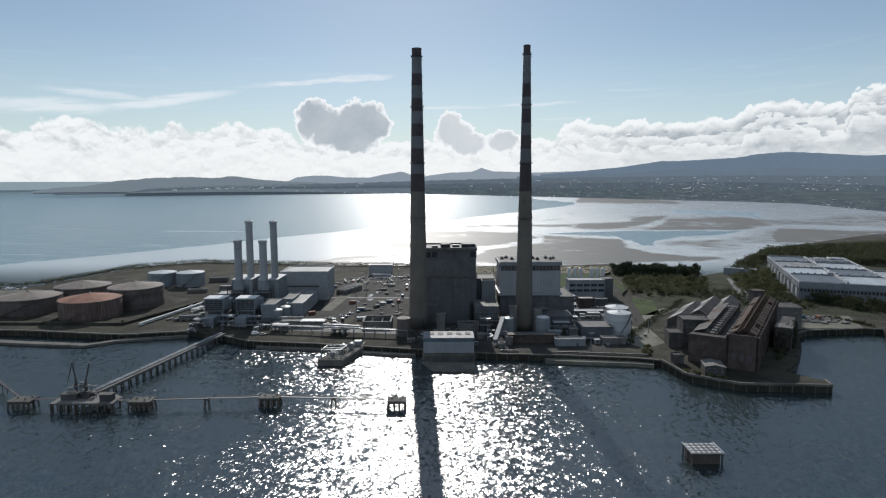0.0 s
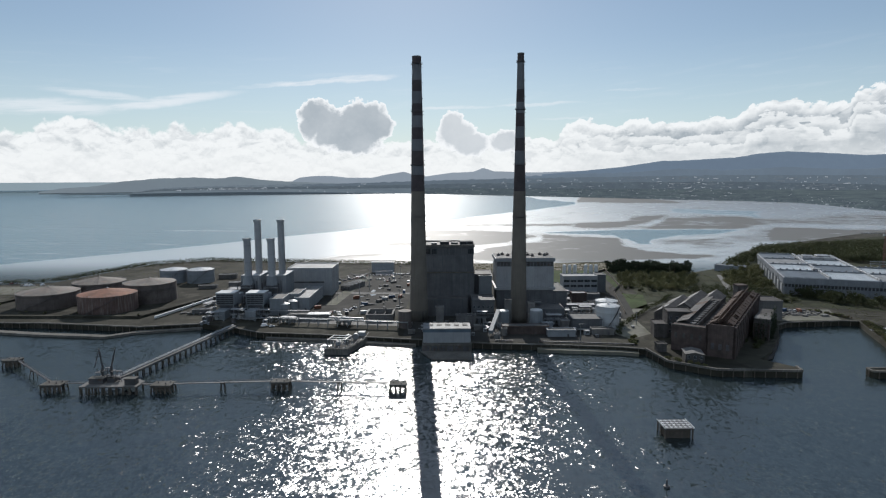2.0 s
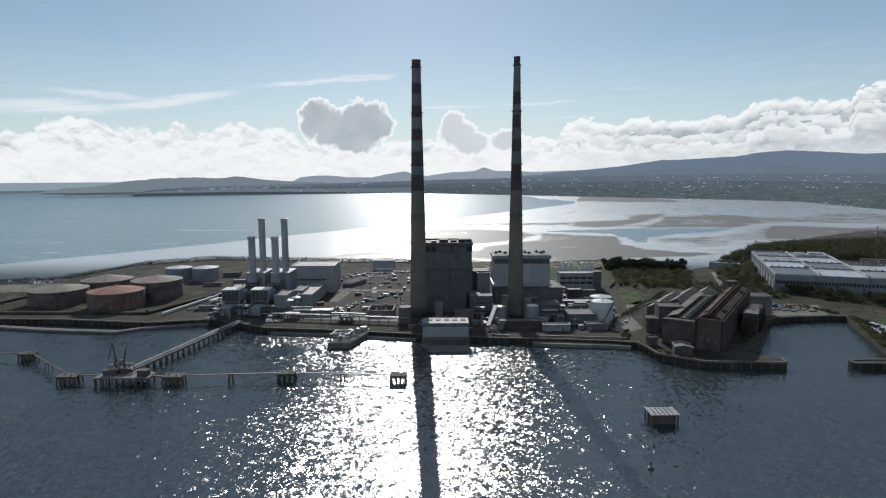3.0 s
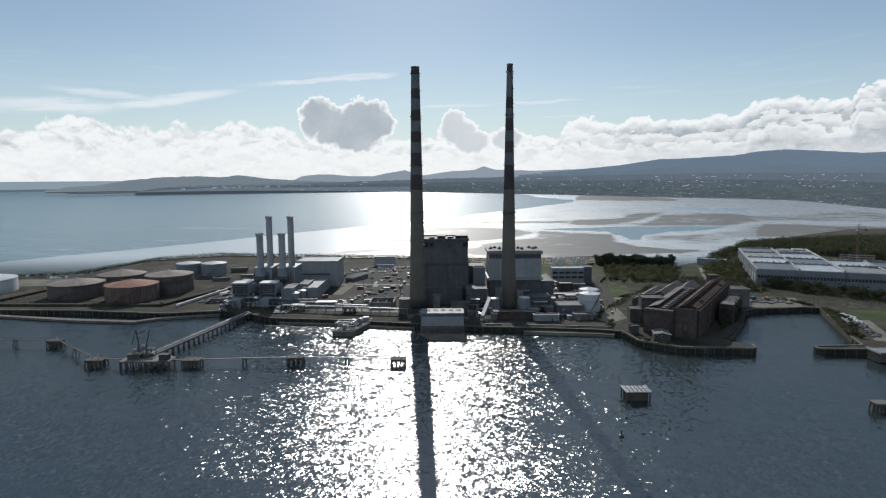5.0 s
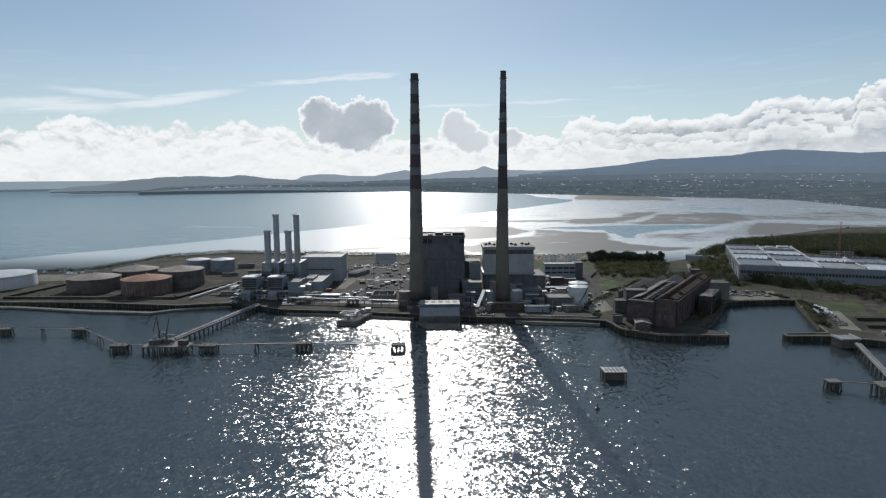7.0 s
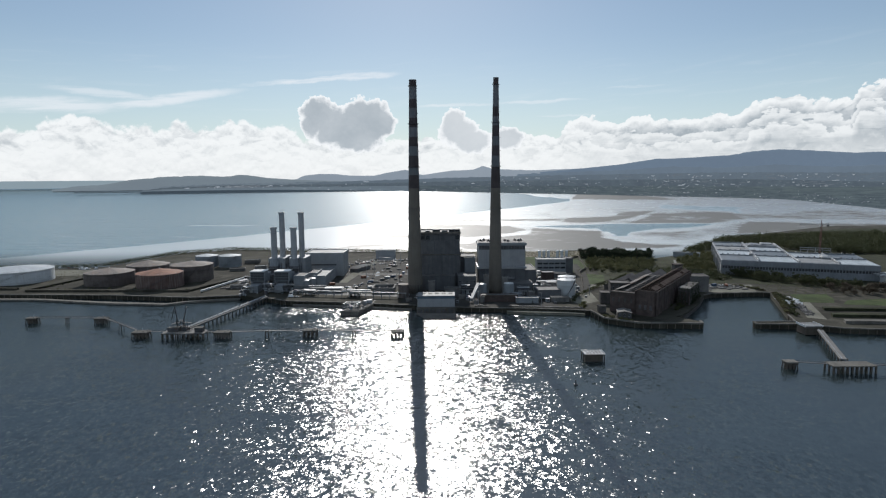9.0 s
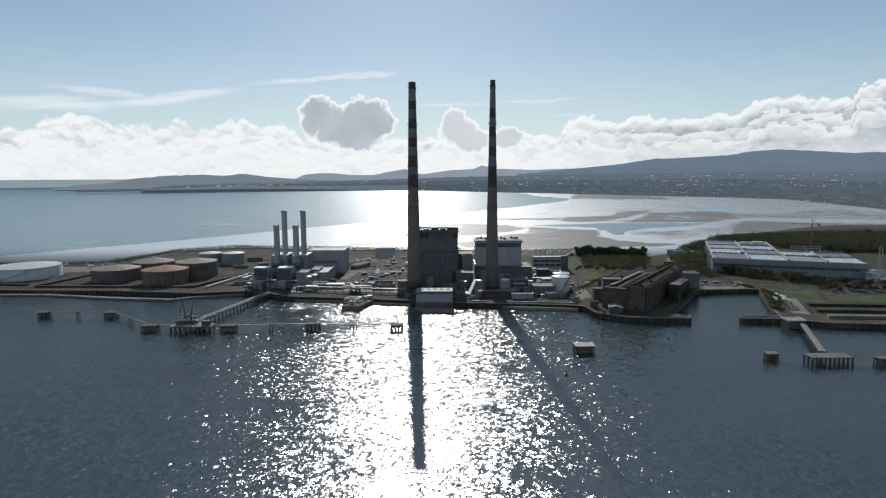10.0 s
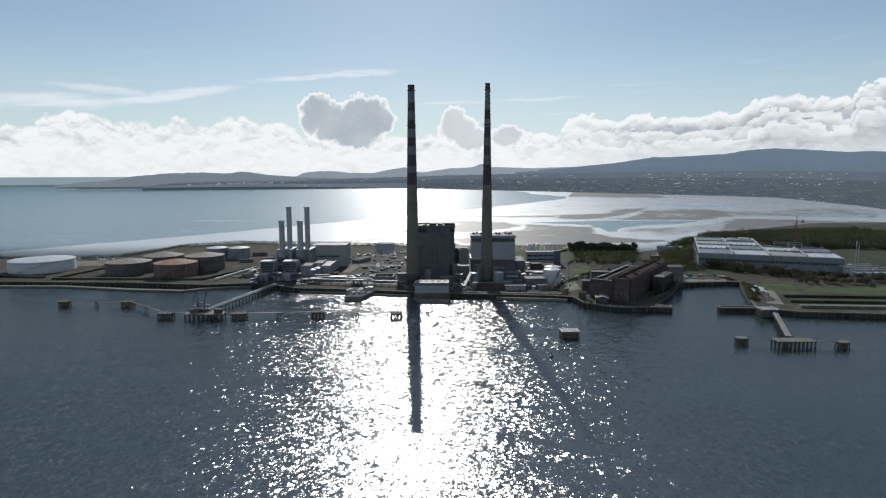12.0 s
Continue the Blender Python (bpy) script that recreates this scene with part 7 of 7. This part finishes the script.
def container(x, y, rz, m, label):
    c = thing("container", label, "container", x, y, 4.06, rz, group="shipping containers")
    bm = bmesh.new()
    add_box(bm, -3, 3, -1.2, 1.2, 0.1, 2.6, 0.04)
    for i in range(14):
        for s in (-1, 1):
            add_box(bm, -2.8 + i * 0.42, -2.6 + i * 0.42, min(s * 1.2, s * 1.27), max(s * 1.2, s * 1.27), 0.2, 2.5)
    part("box", bm, m, c)
    part("door", box(3.0, 3.06, -1.1, 1.1, 0.2, 2.5), m, c)


C_BLUE = mat("container_blue", (0.05, 0.09, 0.16), 0.6, streak=0.3)
C_RUST = mat("container_rust", (0.24, 0.10, 0.06), 0.7, streak=0.4)
for i, (x, y, r) in enumerate(((-30, 93, 5), (-22, 94, 80), (-36, 84, 0), (-20, 120, 90), (-92, 46, 30), (-48, 24, 10), (-95, 170, 60), (-18, 160, 90), (-19, 178, 90), (310, 24, 30), (322, 22, 80), (-185, 40, 70), (-192, 70, 75), (-178, 60, 70), (160, 50, 80), (-52, 60, 0), (-64, 90, 20))):
    container(x, y, r, (C_BLUE, C_RUST, CLAD_LIGHT)[i % 3], ("blue steel shipping container in the yard", "rusty red steel shipping container in the yard", "pale grey steel shipping container in the yard")[i % 3])


def mast(x, y, h, label="tall slim steel floodlight mast in the yard"):
    c = thing("floodlight_mast", label, "mast", x, y, 4, group="floodlight masts")
    part("pole", turned([(0.35, 0), (0.16, h)], 10), STEEL, c)
    part("crossarm", box(-1.6, 1.6, -0.15, 0.15, h - 0.6, h - 0.3), STEEL, c)
    for s in (-1.4, -0.5, 0.5, 1.4):
        part("lamp", box(s - 0.25, s + 0.25, -0.4, 0.1, h - 0.3, h + 0.1, 0.05), DARK_STEEL, c)


for x, y, h in ((-54, 43, 25), (-57, 136, 22), (-20, 60, 14), (-100, 20, 14), (60, -60, 12), (116, -66, 12), (-170, 10, 14), (170, -20, 10), (-30, 210, 14)):
    mast(x, y, h)
for x, y, w, d, h in ((-205, 164, 14, 9, 4), (-232, 216, 20, 8, 4.5), (-190, 120, 14, 20, 5), (-182, 90, 10, 14, 4), (-188, 30, 16, 6, 3.2), (-160, 120, 12, 18, 7), (-230, 150, 18, 6, 3), (-175, 140, 16, 10, 4)):
    block("site_shed", "low grey site shed with pale flat roof", "shed", x, y, w, d, h, CONCRETE, ROOF_LIGHT if w > 13 else ROOF_DARK, rz=8, group="site sheds")
for x, y, w, d, h in ((8, -30, 5, 4, 3), (46, -34, 6, 4, 3.5), (58, -58, 4, 4, 3), (98, -34, 8, 5, 5), (112, -30, 6, 6, 6), (150, 20, 8, 6, 4), (152, 46, 6, 5, 5), (30, -42, 8, 4, 3), (-4, -44, 5, 3, 2.5), (128, 84, 10, 8, 7), (64, -50, 4, 3, 5)):
    block("kiosk", "small grey plant kiosk on the apron", "kiosk", x, y, w, d, h, CONCRETE if w < 7 else CLAD_GREY, ROOF_LIGHT if w > 5 else ROOF_DARK, group="plant kiosks")
for x0, x1, y0, z in ((-122, -92, 14, 8), (-150, -112, -4, 6), (100, 128, -10, 6), (40, 62, -6, 9), (-150, -116, 6, 10), (112, 150, -42, 5)):
    g = thing("pipe_bundle", "raised bundle of pipes on steel posts", "pipes", x0, y0, 4, group="pipe bundles")
    for k in range(3):
        part("pipe", beam((0, k * 0.9, z - 4 + 1), (x1 - x0, k * 0.9, z - 4 + 1), 0.45), (STEEL, CLAD_LIGHT, DARK_STEEL)[k], g)
    for k in range(4):
        f = (x1 - x0) * k / 3
        part("post", beam((f, 0.9, 0), (f, 0.9, z - 3.2), 0.3), STEEL, g)
CAB = []
for k, (w, d, hh, m, lab) in enumerate(((2.4, 1.6, 2.2, CLAD_GREY, "grey steel equipment cabinet among the plant"), (3.6, 2.4, 2.8, CLAD_LIGHT, "pale plant enclosure with vented doors"), (2.2, 2.2, 3.4, DARK_STEEL, "dark steel vessel skid among the plant"), (1.6, 1.6, 1.2, STEEL, "small galvanised valve box"))):
    c = thing("equipment_cabinet", lab, "equipment", 0, 0, -500, group="plant equipment")
    part("case", box(-w / 2, w / 2, -d / 2, d / 2, 0, hh, 0.08), m, c)
    part("lid", box(-w / 2 - 0.1, w / 2 + 0.1, -d / 2 - 0.1, d / 2 + 0.1, hh, hh + 0.12), STEEL, c)
    part("vent", box(-w * 0.3, w * 0.3, -d / 2 - 0.05, -d / 2 + 0.02, hh * 0.3, hh * 0.8), DARK_STEEL, c)
    CAB.append([c, False])
rng = random.Random(77)
for x0, x1, y0, y1, n in ((-176, -112, -14, 14, 26), (-176, -118, 26, 52, 16), (-104, -60, -2, 22, 14), (44, 60, -40, -8, 8), (96, 136, -60, -14, 18), (118, 150, 20, 78, 18), (-6, 44, -52, -8, 14), (-92, -70, 190, 236, 5), (-40, -16, 190, 236, 4), (-210, -178, 20, 130, 16), (-150, -136, 100, 150, 8), (150, 166, -40, 30, 8), (100, 128, 70, 108, 8)):
    for _ in range(n):
        e = CAB[rng.randrange(4)]
        s = rng.uniform(0.7, 1.3)
        m = pose(rng.uniform(x0, x1), rng.uniform(y0, y1), 4.02, 0, 0, rng.choice((0, 90, 8, -8))) @ Matrix.Diagonal((s, s, s, 1))
        if not e[1]:
            e[0].matrix_basis, e[1] = m, True
        else:
            copy_thing(e[0], Matrix.Identity(4)).matrix_basis = m


def process_skid(x, y, w, d, h, rz, vessels):
    """An open steel frame in two decks with vessels and pipework."""
    k = thing("process_skid", "open steel process frame with vessels and pipes", "process plant", x, y, 4.04, rz, group="process skids")
    for sx in (-w / 2, 0, w / 2):
        for sy in (-d / 2, d / 2):
            part("column", beam((sx, sy, 0), (sx, sy, h), 0.28), DARK_STEEL, k)
    for z in (h * 0.5, h):
        part("deck", box(-w / 2, w / 2, -d / 2, d / 2, z - 0.12, z + 0.08), STEEL, k)
        for sy in (-d / 2, d / 2):
            part("handrail", beam((-w / 2, sy, z + 1.1), (w / 2, sy, z + 1.1), 0.09), STEEL, k)
            for i in range(5):
                part("stanchion", beam((-w / 2 + w * i / 4, sy, z), (-w / 2 + w * i / 4, sy, z + 1.1), 0.08), STEEL, k)
    for sx in (-1, 1):
        part("brace", beam((0, -d / 2 - 0.05, 0.2), (sx * w / 2, -d / 2 - 0.05, h * 0.5), 0.16), DARK_STEEL, k)
    for i in range(vessels):
        vx = -w / 2 + (i + 0.5) * w / vessels
        part("vessel", turned([(0.3, 0.1), (d * 0.22, 0.6), (d * 0.22, h * 0.42), (0.2, h * 0.48)], 12, True, True, vx, 0), (CLAD_GREY, TANK_WHITE, STEEL)[i % 3], k)
    for i in range(3):
        part("pipe", beam((-w / 2 - 2, -d * 0.3 + i * 0.7, h * 0.5 + 0.5), (w / 2 + 2, -d * 0.3 + i * 0.7, h * 0.5 + 0.5), 0.3), (STEEL, CLAD_LIGHT, DARK_STEEL)[i], k)
    return k


for x, y, w, d, h, rz, vs in ((-148, 4, 12, 6, 9, 0, 3), (-168, 2, 10, 6, 7, 8, 2), (-128, 6, 10, 5, 8, 0, 2), (-104, -8, 12, 5, 5, -8, 4), (-58, -16, 12, 5, 5, -8, 3), (-150, 44, 14, 6, 12, 0, 3), (-126, 48, 10, 6, 10, 0, 2), (36, -22, 12, 6, 8, 0, 3), (8, -40, 10, 5, 5, -6, 3), (50, -14, 8, 6, 10, 0, 2), (106, -18, 12, 6, 8, 0, 3), (118, 4, 10, 6, 7, 0, 2), (140, 22, 10, 6, 6, 0, 3), (134, 90, 12, 6, 7, 0, 3), (98, 12, 6, 5, 12, 0, 1), (-190, 52, 14, 6, 5, 74, 3), (-186, 100, 12, 6, 5, 74, 2)):
    process_skid(x, y, w, d, h, rz, vs)
# street lamps along the yard roads
for i in range(9):
    lp = thing("lamp_post", "slim grey street lamp beside the yard road", "lamp post", -84 + i * 2.2, 70 + i * 18, 4, group="yard lamp posts")
    part("pole", turned([(0.14, 0), (0.08, 8)], 8), STEEL, lp)
    part("arm", beam((0, 0, 7.9), (1.6, 0, 8.2), 0.1), STEEL, lp)
    part("lantern", box(1.4, 2.1, -0.15, 0.15, 8.1, 8.3, 0.04), CLAD_LIGHT, lp)
PUDDLE = mat("puddle", (0.012, 0.014, 0.016), 0.12, var=0.1, bump=0)
for x, y, a, b in ((-52, 128, 2.4, 9), (-50, 108, 3, 5), (-47, 148, 2, 8), (-70, 160, 4, 2), (-60, 100, 2, 2), (-78, 205, 8, 2.4), (-40, 70, 2, 3)):
    pts = [(x + a * math.cos(k * 0.524) * rng.uniform(0.7, 1.2), y + b * math.sin(k * 0.524) * rng.uniform(0.7, 1.2)) for k in range(12)]
    tagged(part("puddle", slab(pts, 3.95, 4.085), PUDDLE), "shallow shining rain puddle on the yard", "puddle", kind="structure")
PALLET = thing("stacked_pallets", "pale stack of timber pallets and sheeting", "pallets", -60, 52, 4.05, 12, group="stacked pallets")
for i in range(5):
    part("pallet", box(-1.2, 1.2, -1.0, 1.0, i * 0.3, i * 0.3 + 0.2), CONCRETE, PALLET)
rng = random.Random(91)
for x0, x1, y0, y1, n in ((-60, -16, 30, 110, 16), (-96, -70, 190, 245, 14), (-44, -14, 195, 250, 14), (-70, -20, 126, 182, 8), (-206, -176, 20, 150, 16), (120, 160, -8, 70, 14), (296, 340, 2, 28, 14)):
    for _ in range(n):
        k = rng.uniform(0.6, 1.6)
        copy_thing(PALLET, pose(rng.uniform(x0, x1), rng.uniform(y0, y1), 4.06, 0, 0, rng.uniform(0, 180)) @ Matrix.Diagonal((k * rng.uniform(0.7, 2.2), k, k * rng.uniform(0.4, 1.0), 1)))
# fence along the service road
fc = thing("fence", "dark close-boarded fence along the service road", "fence", 173, 18, 4)
fp = [(0, 0), (18, 98), (33, 130), (48, 242), (34, 224)]
for (ax, ay), (bx, by) in zip(fp, fp[1:]):
    n = int(math.hypot(bx - ax, by - ay) / 6)
    for i in range(n):
        f0, f1 = i / n, (i + 0.97) / n
        part("panel", slab([(ax + (bx - ax) * f0 - 0.1, ay + (by - ay) * f0), (ax + (bx - ax) * f1 - 0.1, ay + (by - ay) * f1), (ax + (bx - ax) * f1 + 0.1, ay + (by - ay) * f1), (ax + (bx - ax) * f0 + 0.1, ay + (by - ay) * f0)], 0, 2.4), TIMBER, fc)

# heaps of scrap and pale rubble
for nm, lab, pts, m, n in (("scrap_heap", "pale scrap and rubble heap on the wharf", [(298, 8), (330, 8), (344, 26), (306, 28)], CONCRETE, 130), ("rubble_heap", "pale heap of broken concrete and white debris", [(338, -40), (352, -36), (356, -46), (346, -72), (338, -66)], WHITE, 260), ("rubble_heap", "scattered pale debris along the concrete strip", [(326, -112), (334, -108), (348, -66), (340, -64)], CONCRETE, 160)):
    bm = bmesh.new()
    k = 0
    while k < n:
        xs, ys = zip(*pts)
        x, y = rng.uniform(min(xs), max(xs)), rng.uniform(min(ys), max(ys))
        if inside(x, y, pts):
            s = rng.uniform(0.3, 1.3)
            add_box(bm, -s, s, -s * 0.6, s * 0.6, 0, s * 0.7, 0, Matrix.Translation((x, y, 4.05)) @ Euler((rng.uniform(-0.4, 0.4), rng.uniform(-0.4, 0.4), rng.uniform(0, 6))).to_matrix().to_4x4())
            k += 1
    tagged(part(nm, bm, m), lab, "rubble", kind="stuff")

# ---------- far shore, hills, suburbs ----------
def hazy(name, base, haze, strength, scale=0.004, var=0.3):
    """Far land and sea: its own colour, with haze painted in as emission."""
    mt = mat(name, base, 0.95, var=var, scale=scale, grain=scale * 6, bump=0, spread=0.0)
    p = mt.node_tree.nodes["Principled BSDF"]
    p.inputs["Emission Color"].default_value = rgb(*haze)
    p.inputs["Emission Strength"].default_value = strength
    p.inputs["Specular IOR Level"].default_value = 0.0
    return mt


def at_bearing(az, el, d):
    a = radians(az)
    return Vector((EYE.x + d * math.sin(a), EYE.y + d * math.cos(a), EYE.z + d * math.tan(radians(el))))


def foot_distance(el):
    D = EYE.z / math.tan(radians(max(0.4, -el)))
    return D if D < 2000 else 2000 + 2800 * (1 - math.exp(-(D - 2000) / 2800))


def ridge(name, label, profile, d0, d1, low, material, rough=0.05, seed=0):
    """A range of hills: a slope rising from its foot to the crest and falling away behind."""
    az0, az1 = profile[0][0], profile[-1][0]
    n = int((az1 - az0) / 0.2)
    bm = bmesh.new()
    cols = []
    for i in range(n + 1):
        az = az0 + (az1 - az0) * i / n
        top = float(np.interp(az, [p[0] for p in profile], [p[1] for p in profile]))
        lo = float(np.interp(az, [p[0] for p in low], [p[1] for p in low]))
        top += rough * noise.noise((az * 1.7, seed, 0)) + rough * 0.5 * noise.noise((az * 5.1, seed, 3))
        near = min(d0, foot_distance(lo) - 4) if d0 < 4000 else d0
        back = min(d1, foot_distance(top) - 14) if d0 < 4000 else d1
        col = []
        for k in range(9):
            f = k / 8
            e = lo + (top - lo) * (1 - (1 - f) ** 1.6) + rough * 0.8 * noise.noise((az * 2.2, f * 4, seed + 7)) * math.sin(math.pi * f)
            col.append(bm.verts.new(at_bearing(az, e, near + (back - near) * f)))
        col.append(bm.verts.new(at_bearing(az, top - 0.6, back + 60)))
        cols.append(col)
    for a, b in zip(cols, cols[1:]):
        for k in range(9):
            bm.faces.new((a[k], b[k], b[k + 1], a[k + 1]))
    ob = part(name, bm, material, smooth=True)
    return tagged(ob, label, "hills", kind="structure")


COAST = [(-27.1, -0.99), (-19.9, -0.93), (-15, -0.99), (-9.9, -1.08), (-0.2, -1.3), (6, -1.47), (11.2, -1.59), (16.3, -1.7), (21.1, -1.81), (25.6, -1.86), (29.8, -1.96), (31.8, -2.12), (33.7, -2.31), (36.1, -2.52), (42, -3.3), (48, -4.2)]
STRIP_TOP = [(-27.1, -0.9), (-25, -0.55), (-19.9, -0.38), (-9.9, -0.27), (0.7, 0.02), (11.2, 0.2), (25.5, 0.32), (36, 0.2), (48, 0.1)]
LOW = [(-60, -1.2), (60, -1.2)]
LOW_SLOPE = [(-60, -1.2), (20, -1.25), (30, -1.6), (36, -2.0), (48, -3.0)]
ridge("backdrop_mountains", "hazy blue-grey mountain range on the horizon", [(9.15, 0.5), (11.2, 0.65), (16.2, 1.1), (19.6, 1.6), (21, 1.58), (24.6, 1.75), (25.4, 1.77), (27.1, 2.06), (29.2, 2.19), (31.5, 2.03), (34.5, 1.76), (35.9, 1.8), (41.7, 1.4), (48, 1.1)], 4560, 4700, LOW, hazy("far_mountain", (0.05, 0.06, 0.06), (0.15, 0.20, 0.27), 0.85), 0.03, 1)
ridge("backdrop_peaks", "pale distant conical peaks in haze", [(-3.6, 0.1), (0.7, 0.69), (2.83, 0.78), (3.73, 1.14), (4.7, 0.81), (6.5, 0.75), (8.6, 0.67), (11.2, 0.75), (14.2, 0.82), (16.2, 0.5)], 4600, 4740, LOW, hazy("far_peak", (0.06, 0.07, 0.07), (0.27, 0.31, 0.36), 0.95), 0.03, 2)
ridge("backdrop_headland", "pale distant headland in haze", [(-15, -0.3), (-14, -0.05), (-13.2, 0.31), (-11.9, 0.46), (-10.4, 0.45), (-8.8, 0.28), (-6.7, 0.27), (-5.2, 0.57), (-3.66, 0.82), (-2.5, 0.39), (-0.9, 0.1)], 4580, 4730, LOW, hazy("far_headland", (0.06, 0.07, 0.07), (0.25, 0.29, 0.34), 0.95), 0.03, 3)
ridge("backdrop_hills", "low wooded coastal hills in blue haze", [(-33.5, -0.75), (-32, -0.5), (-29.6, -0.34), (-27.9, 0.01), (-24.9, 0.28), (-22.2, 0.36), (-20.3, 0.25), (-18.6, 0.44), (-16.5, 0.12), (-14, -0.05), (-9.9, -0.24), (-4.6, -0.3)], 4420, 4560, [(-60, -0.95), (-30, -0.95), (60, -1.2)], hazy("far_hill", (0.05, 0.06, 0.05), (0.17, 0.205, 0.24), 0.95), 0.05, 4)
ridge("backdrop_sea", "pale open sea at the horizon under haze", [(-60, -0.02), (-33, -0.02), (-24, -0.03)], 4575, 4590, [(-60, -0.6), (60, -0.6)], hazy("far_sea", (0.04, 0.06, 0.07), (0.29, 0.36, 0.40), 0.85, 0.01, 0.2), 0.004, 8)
# each suburb layer farther back emits more, to paint thicker haze
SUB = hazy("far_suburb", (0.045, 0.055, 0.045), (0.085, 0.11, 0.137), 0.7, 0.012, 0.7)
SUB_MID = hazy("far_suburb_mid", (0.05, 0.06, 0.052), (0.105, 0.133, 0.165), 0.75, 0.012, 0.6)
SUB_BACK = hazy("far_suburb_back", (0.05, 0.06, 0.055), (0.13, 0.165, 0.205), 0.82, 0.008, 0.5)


def between(f):
    return [(az, float(np.interp(az, [q[0] for q in COAST], [q[1] for q in COAST])) * (1 - f) + e * f) for az, e in STRIP_TOP]


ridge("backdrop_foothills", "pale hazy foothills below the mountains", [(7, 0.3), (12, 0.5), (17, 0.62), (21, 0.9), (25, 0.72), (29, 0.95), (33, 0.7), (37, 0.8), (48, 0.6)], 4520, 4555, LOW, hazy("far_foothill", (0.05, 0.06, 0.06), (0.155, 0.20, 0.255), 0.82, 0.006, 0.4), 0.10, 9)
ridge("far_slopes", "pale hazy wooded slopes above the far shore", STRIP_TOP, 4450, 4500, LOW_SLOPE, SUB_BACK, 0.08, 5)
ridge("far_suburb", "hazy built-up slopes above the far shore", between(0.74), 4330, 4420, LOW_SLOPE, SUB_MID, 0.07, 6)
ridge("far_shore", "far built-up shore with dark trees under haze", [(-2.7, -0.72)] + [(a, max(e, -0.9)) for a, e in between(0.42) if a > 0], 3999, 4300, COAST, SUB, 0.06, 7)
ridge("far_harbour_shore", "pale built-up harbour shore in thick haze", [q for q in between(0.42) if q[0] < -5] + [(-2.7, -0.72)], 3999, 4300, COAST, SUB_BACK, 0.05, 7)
# the shoreline's own step up from the sand
for az0, az1, e, dd in ((-33.4, -26.9, -0.9, 4150), (-32, -26.9, -1.01, 4050)):
    bm = bmesh.new()
    for i in range(20):
        a, b = az0 + (az1 - az0) * i / 20, az0 + (az1 - az0) * (i + 1) / 20
        p, q = at_bearing(a, e, dd), at_bearing(b, e, dd)
        add_beam(bm, p, q, 3, 6)
    tagged(part("far_pier", bm, SUB), "long thin harbour pier far across the bay", "pier", kind="structure")
rng = random.Random(31)
# house walls emit light to imitate hazy sun glints; roofs emit haze only
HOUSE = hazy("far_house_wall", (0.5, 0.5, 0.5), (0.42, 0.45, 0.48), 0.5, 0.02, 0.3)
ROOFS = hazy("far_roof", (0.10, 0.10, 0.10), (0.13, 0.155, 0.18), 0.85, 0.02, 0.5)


def on_slope(az, f):
    """A spot on the far shore's slopes, from the beach (0) to their crest (1)."""
    lo = float(np.interp(az, [q[0] for q in COAST], [q[1] for q in COAST]))
    hi = float(np.interp(az, [q[0] for q in STRIP_TOP], [q[1] for q in STRIP_TOP]))
    if f < 0.40:
        g, d0, d1, e0, e1 = f / 0.42, min(3999, foot_distance(lo) - 4), min(4300, foot_distance(lo + (hi - lo) * 0.42) - 14), lo, lo + (hi - lo) * 0.42
    elif f < 0.72:
        g, d0, d1, e0, e1 = (f - 0.40) / 0.34, 4330, 4420, lo + (hi - lo) * 0.42, lo + (hi - lo) * 0.74
        return at_bearing(az, lo + (hi - lo) * f, 4322)
    else:
        return at_bearing(az, lo + (hi - lo) * f, 4440)
    return at_bearing(az, e0 + (e1 - e0) * (1 - (1 - g) ** 1.6) + 0.03, d0 + (d1 - d0) * g - 8)


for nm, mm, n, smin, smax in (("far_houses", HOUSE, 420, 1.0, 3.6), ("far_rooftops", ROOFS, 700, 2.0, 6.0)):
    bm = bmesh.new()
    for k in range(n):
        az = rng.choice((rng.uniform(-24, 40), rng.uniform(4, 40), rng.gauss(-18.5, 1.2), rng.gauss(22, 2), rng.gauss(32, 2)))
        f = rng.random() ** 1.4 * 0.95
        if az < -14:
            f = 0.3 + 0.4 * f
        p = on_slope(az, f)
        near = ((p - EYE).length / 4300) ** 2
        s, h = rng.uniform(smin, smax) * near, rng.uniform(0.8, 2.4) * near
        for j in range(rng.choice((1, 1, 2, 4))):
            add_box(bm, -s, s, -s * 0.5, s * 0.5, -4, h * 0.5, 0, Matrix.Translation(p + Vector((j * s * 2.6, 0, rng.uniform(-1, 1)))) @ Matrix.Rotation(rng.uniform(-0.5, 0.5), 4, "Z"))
    tagged(part(nm, bm, mm), "houses scattered along the far shore, pale from an added glow" if nm == "far_houses" else "hazy grey rooftops along the far shore", "houses", kind="stuff")
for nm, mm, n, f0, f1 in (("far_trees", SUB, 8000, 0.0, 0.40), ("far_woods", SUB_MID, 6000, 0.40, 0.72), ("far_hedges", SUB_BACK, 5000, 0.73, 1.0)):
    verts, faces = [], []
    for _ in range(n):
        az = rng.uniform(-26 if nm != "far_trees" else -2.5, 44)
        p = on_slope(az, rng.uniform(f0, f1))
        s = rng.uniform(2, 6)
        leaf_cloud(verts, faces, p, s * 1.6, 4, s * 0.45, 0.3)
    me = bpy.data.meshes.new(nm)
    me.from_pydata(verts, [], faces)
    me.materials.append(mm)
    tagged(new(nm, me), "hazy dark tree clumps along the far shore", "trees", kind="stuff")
